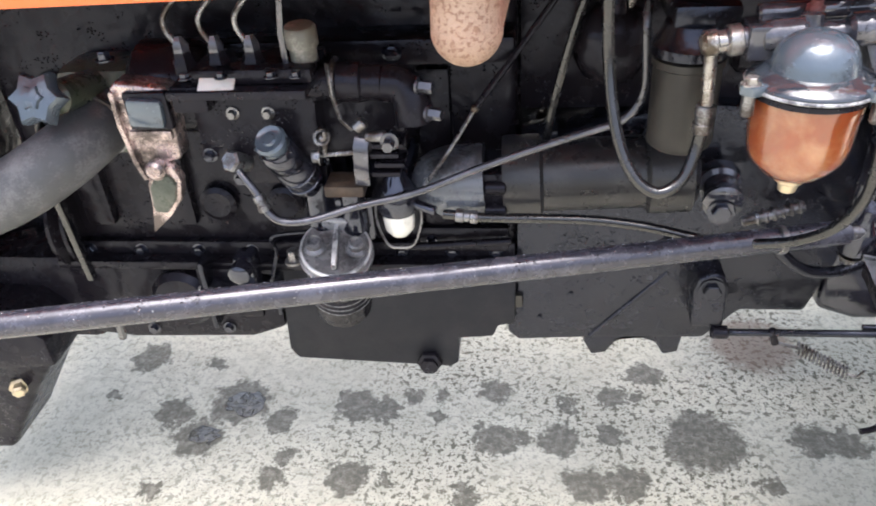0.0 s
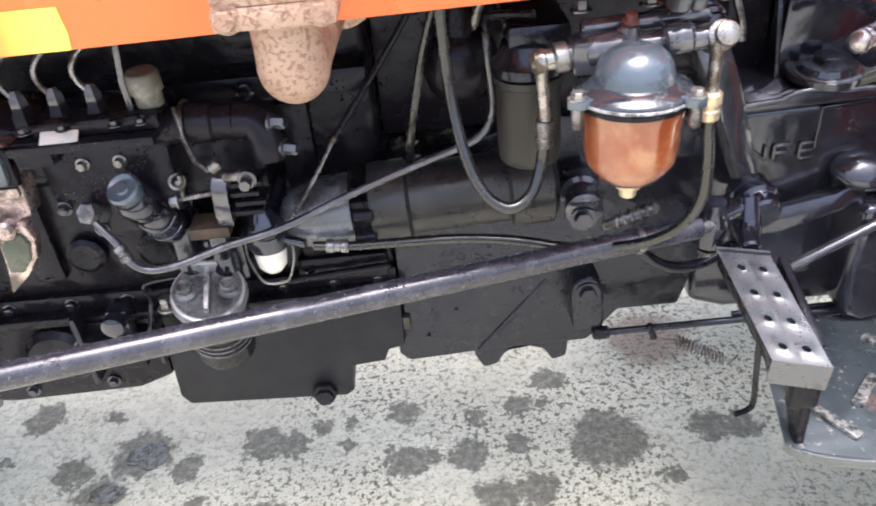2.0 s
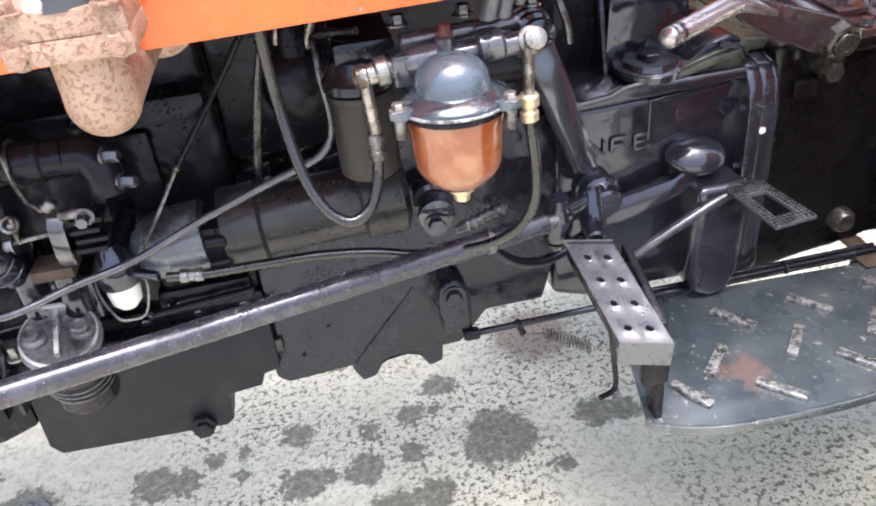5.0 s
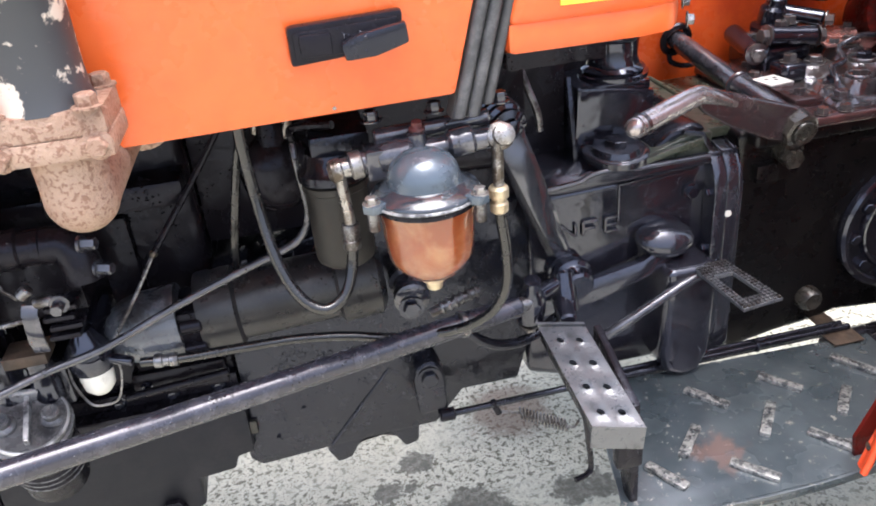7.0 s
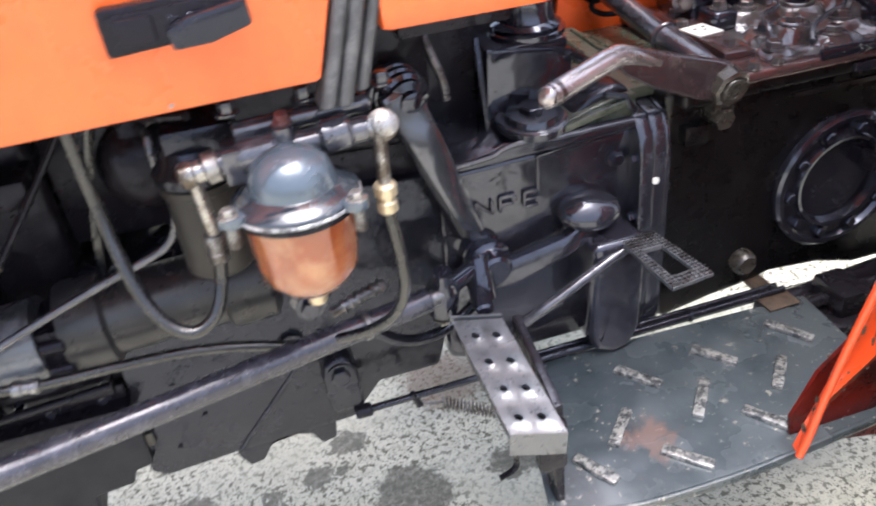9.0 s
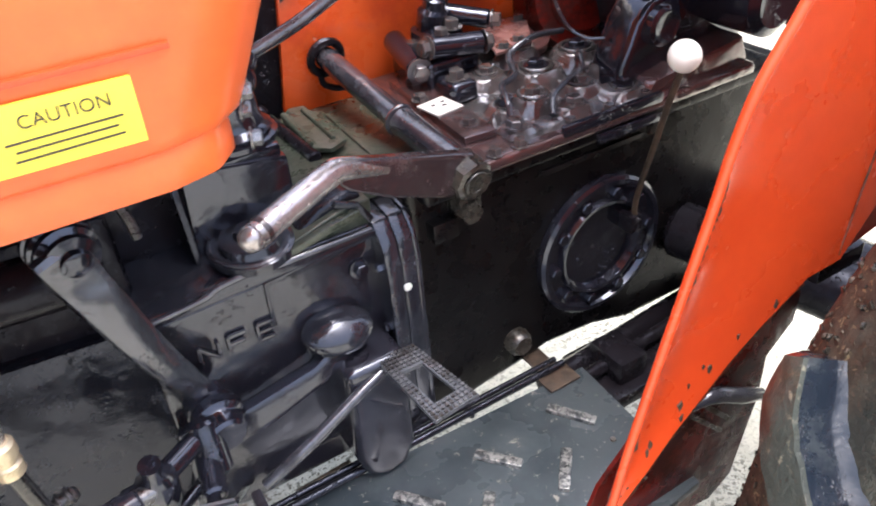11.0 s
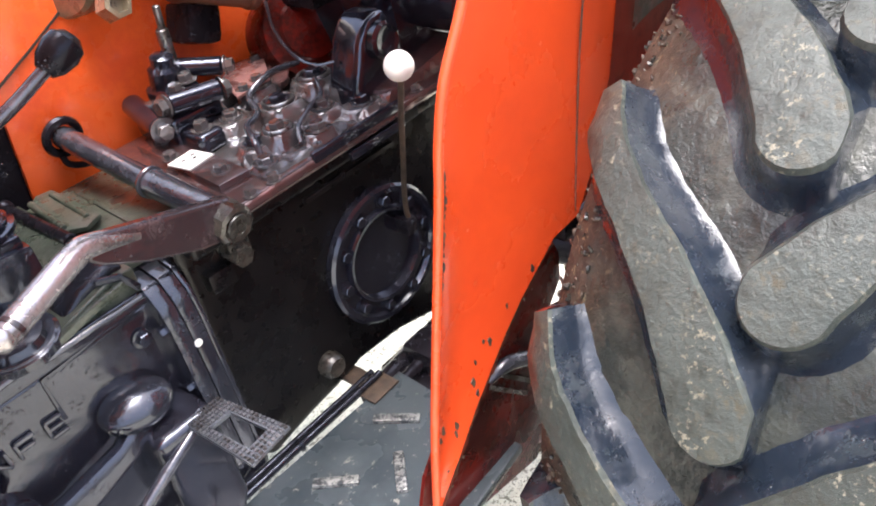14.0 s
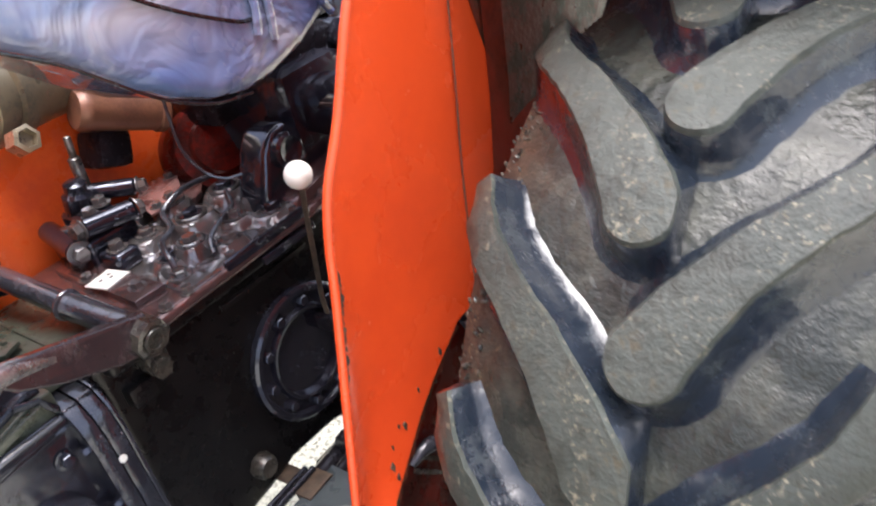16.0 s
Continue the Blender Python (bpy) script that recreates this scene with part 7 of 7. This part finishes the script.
    spots += [(rnd.uniform(0.6, 3.5), rnd.uniform(0.1, 0.9), rnd.uniform(0.003, 0.006)) for k in range(22)]
    for u, v, r in spots:
        i, j = int(u), v * m
        c = sheet[i][int(j)].lerp(sheet[i + 1][int(j)], u - i).lerp(sheet[i][int(j) + 1].lerp(sheet[i + 1][int(j) + 1], u - i), j - int(j))
        n = rnd.choice((6, 7, 8))
        q = [(c.x + r * rnd.uniform(0.3, 0.9) * math.cos(2 * math.pi * k / n), c.z + r * rnd.uniform(0.6, 1.7) * math.sin(2 * math.pi * k / n)) for k in range(n)]
        part("paint_chip", prism(q, "y", c.y - 0.0042, c.y + 0.001, 0), rnd.choice((GRIME, GRIME, INK)), fd)
    lip = [(1.042, 0.565), (1.060, 0.588), (1.098, 0.626), (1.138, 0.669), (1.172, 0.698), (1.216, 0.736), (1.258, 0.765), (1.333, 0.807)]
    part("grimy_lip", strip([Vector((q.x, y + 0.004, q.z)) for q in smooth_path([(x, 0, z) for x, z in lip], 4)], [0.020 + 0.005 * math.sin(2.3 * k) for k in range(29)], 0.003, OUT, 0), GRIMESHADE, fd)
    crumb = bmesh.new()
    path = smooth_path([(x, 0, z) for x, z in lip], 8)
    for k in range(150):
        q = path[rnd.randrange(4, len(path))]
        c = (q.x + rnd.gauss(0, 0.006), y + 0.0015, q.z + rnd.gauss(0.004, 0.007))
        r = rnd.uniform(0.0008, 0.0026)
        made = bmesh.ops.create_icosphere(crumb, subdivisions=1, radius=r)["verts"]
        for v in made:
            v.co = Vector((v.co.x * rnd.uniform(0.7, 1.5), v.co.y * 0.6, v.co.z * rnd.uniform(0.7, 1.5))) + Vector(c)
    part("mud_crust", crumb, GRIME, fd, "dried brown mud along the fold")


engine()
bulkhead()
injection()
steering()
fuel_filters()
hood()
transmission()
hydraulics()
right_side()
seat()
footboard()
pedals()
wheel()
fender()

# ---- small wet patch and loose straw on the ground ----


def puddle_material():
    m = Mat("glittering_wet_patch")
    m.put("Base Color", m.mix(m.step(m.noise(60, 4.0), 0.4, 0.6), (0.090, 0.086, 0.070), (0.15, 0.143, 0.115)))
    m.put("Roughness", 0.05)
    m.put("Specular IOR Level", 0.7)
    m.bump(m.step(m.noise(70, 2.0, 0.5, 0.8), 0.52, 0.62), 1.0, 0.004)
    return m.m


rnd = random.Random(3)
WET = puddle_material()
for x, y, r in ((-0.482, 1.378, 0.044), (-0.548, 1.273, 0.030)):
    out = [(x + r * rnd.uniform(0.65, 1.15) * 1.25 * math.cos(2 * math.pi * k / 18), y + r * rnd.uniform(0.65, 1.15) * math.sin(2 * math.pi * k / 18)) for k in range(18)]
    q = part("puddle", prism(out, "z", 0.0002, 0.0016, 0.0006), WET, None, "small glittering wet patch on the concrete")
    tagged(q, category="puddle", group="wet patches on the ground")

for k, (x, y, a, l) in enumerate(((-0.37, 1.045, 62, 0.022),)):
    d = Vector((math.cos(radians(a)), math.sin(radians(a)), 0)) * l
    s = part("straw", tube([Vector((x, y, 0.003)) - d, Vector((x, y, 0.0045)), Vector((x, y, 0.003)) + d], 0.0028, 6, 4), STRAWM, None, "short dry yellow straw lying on the concrete")
    tagged(s, category="straw", group="straws on the ground")
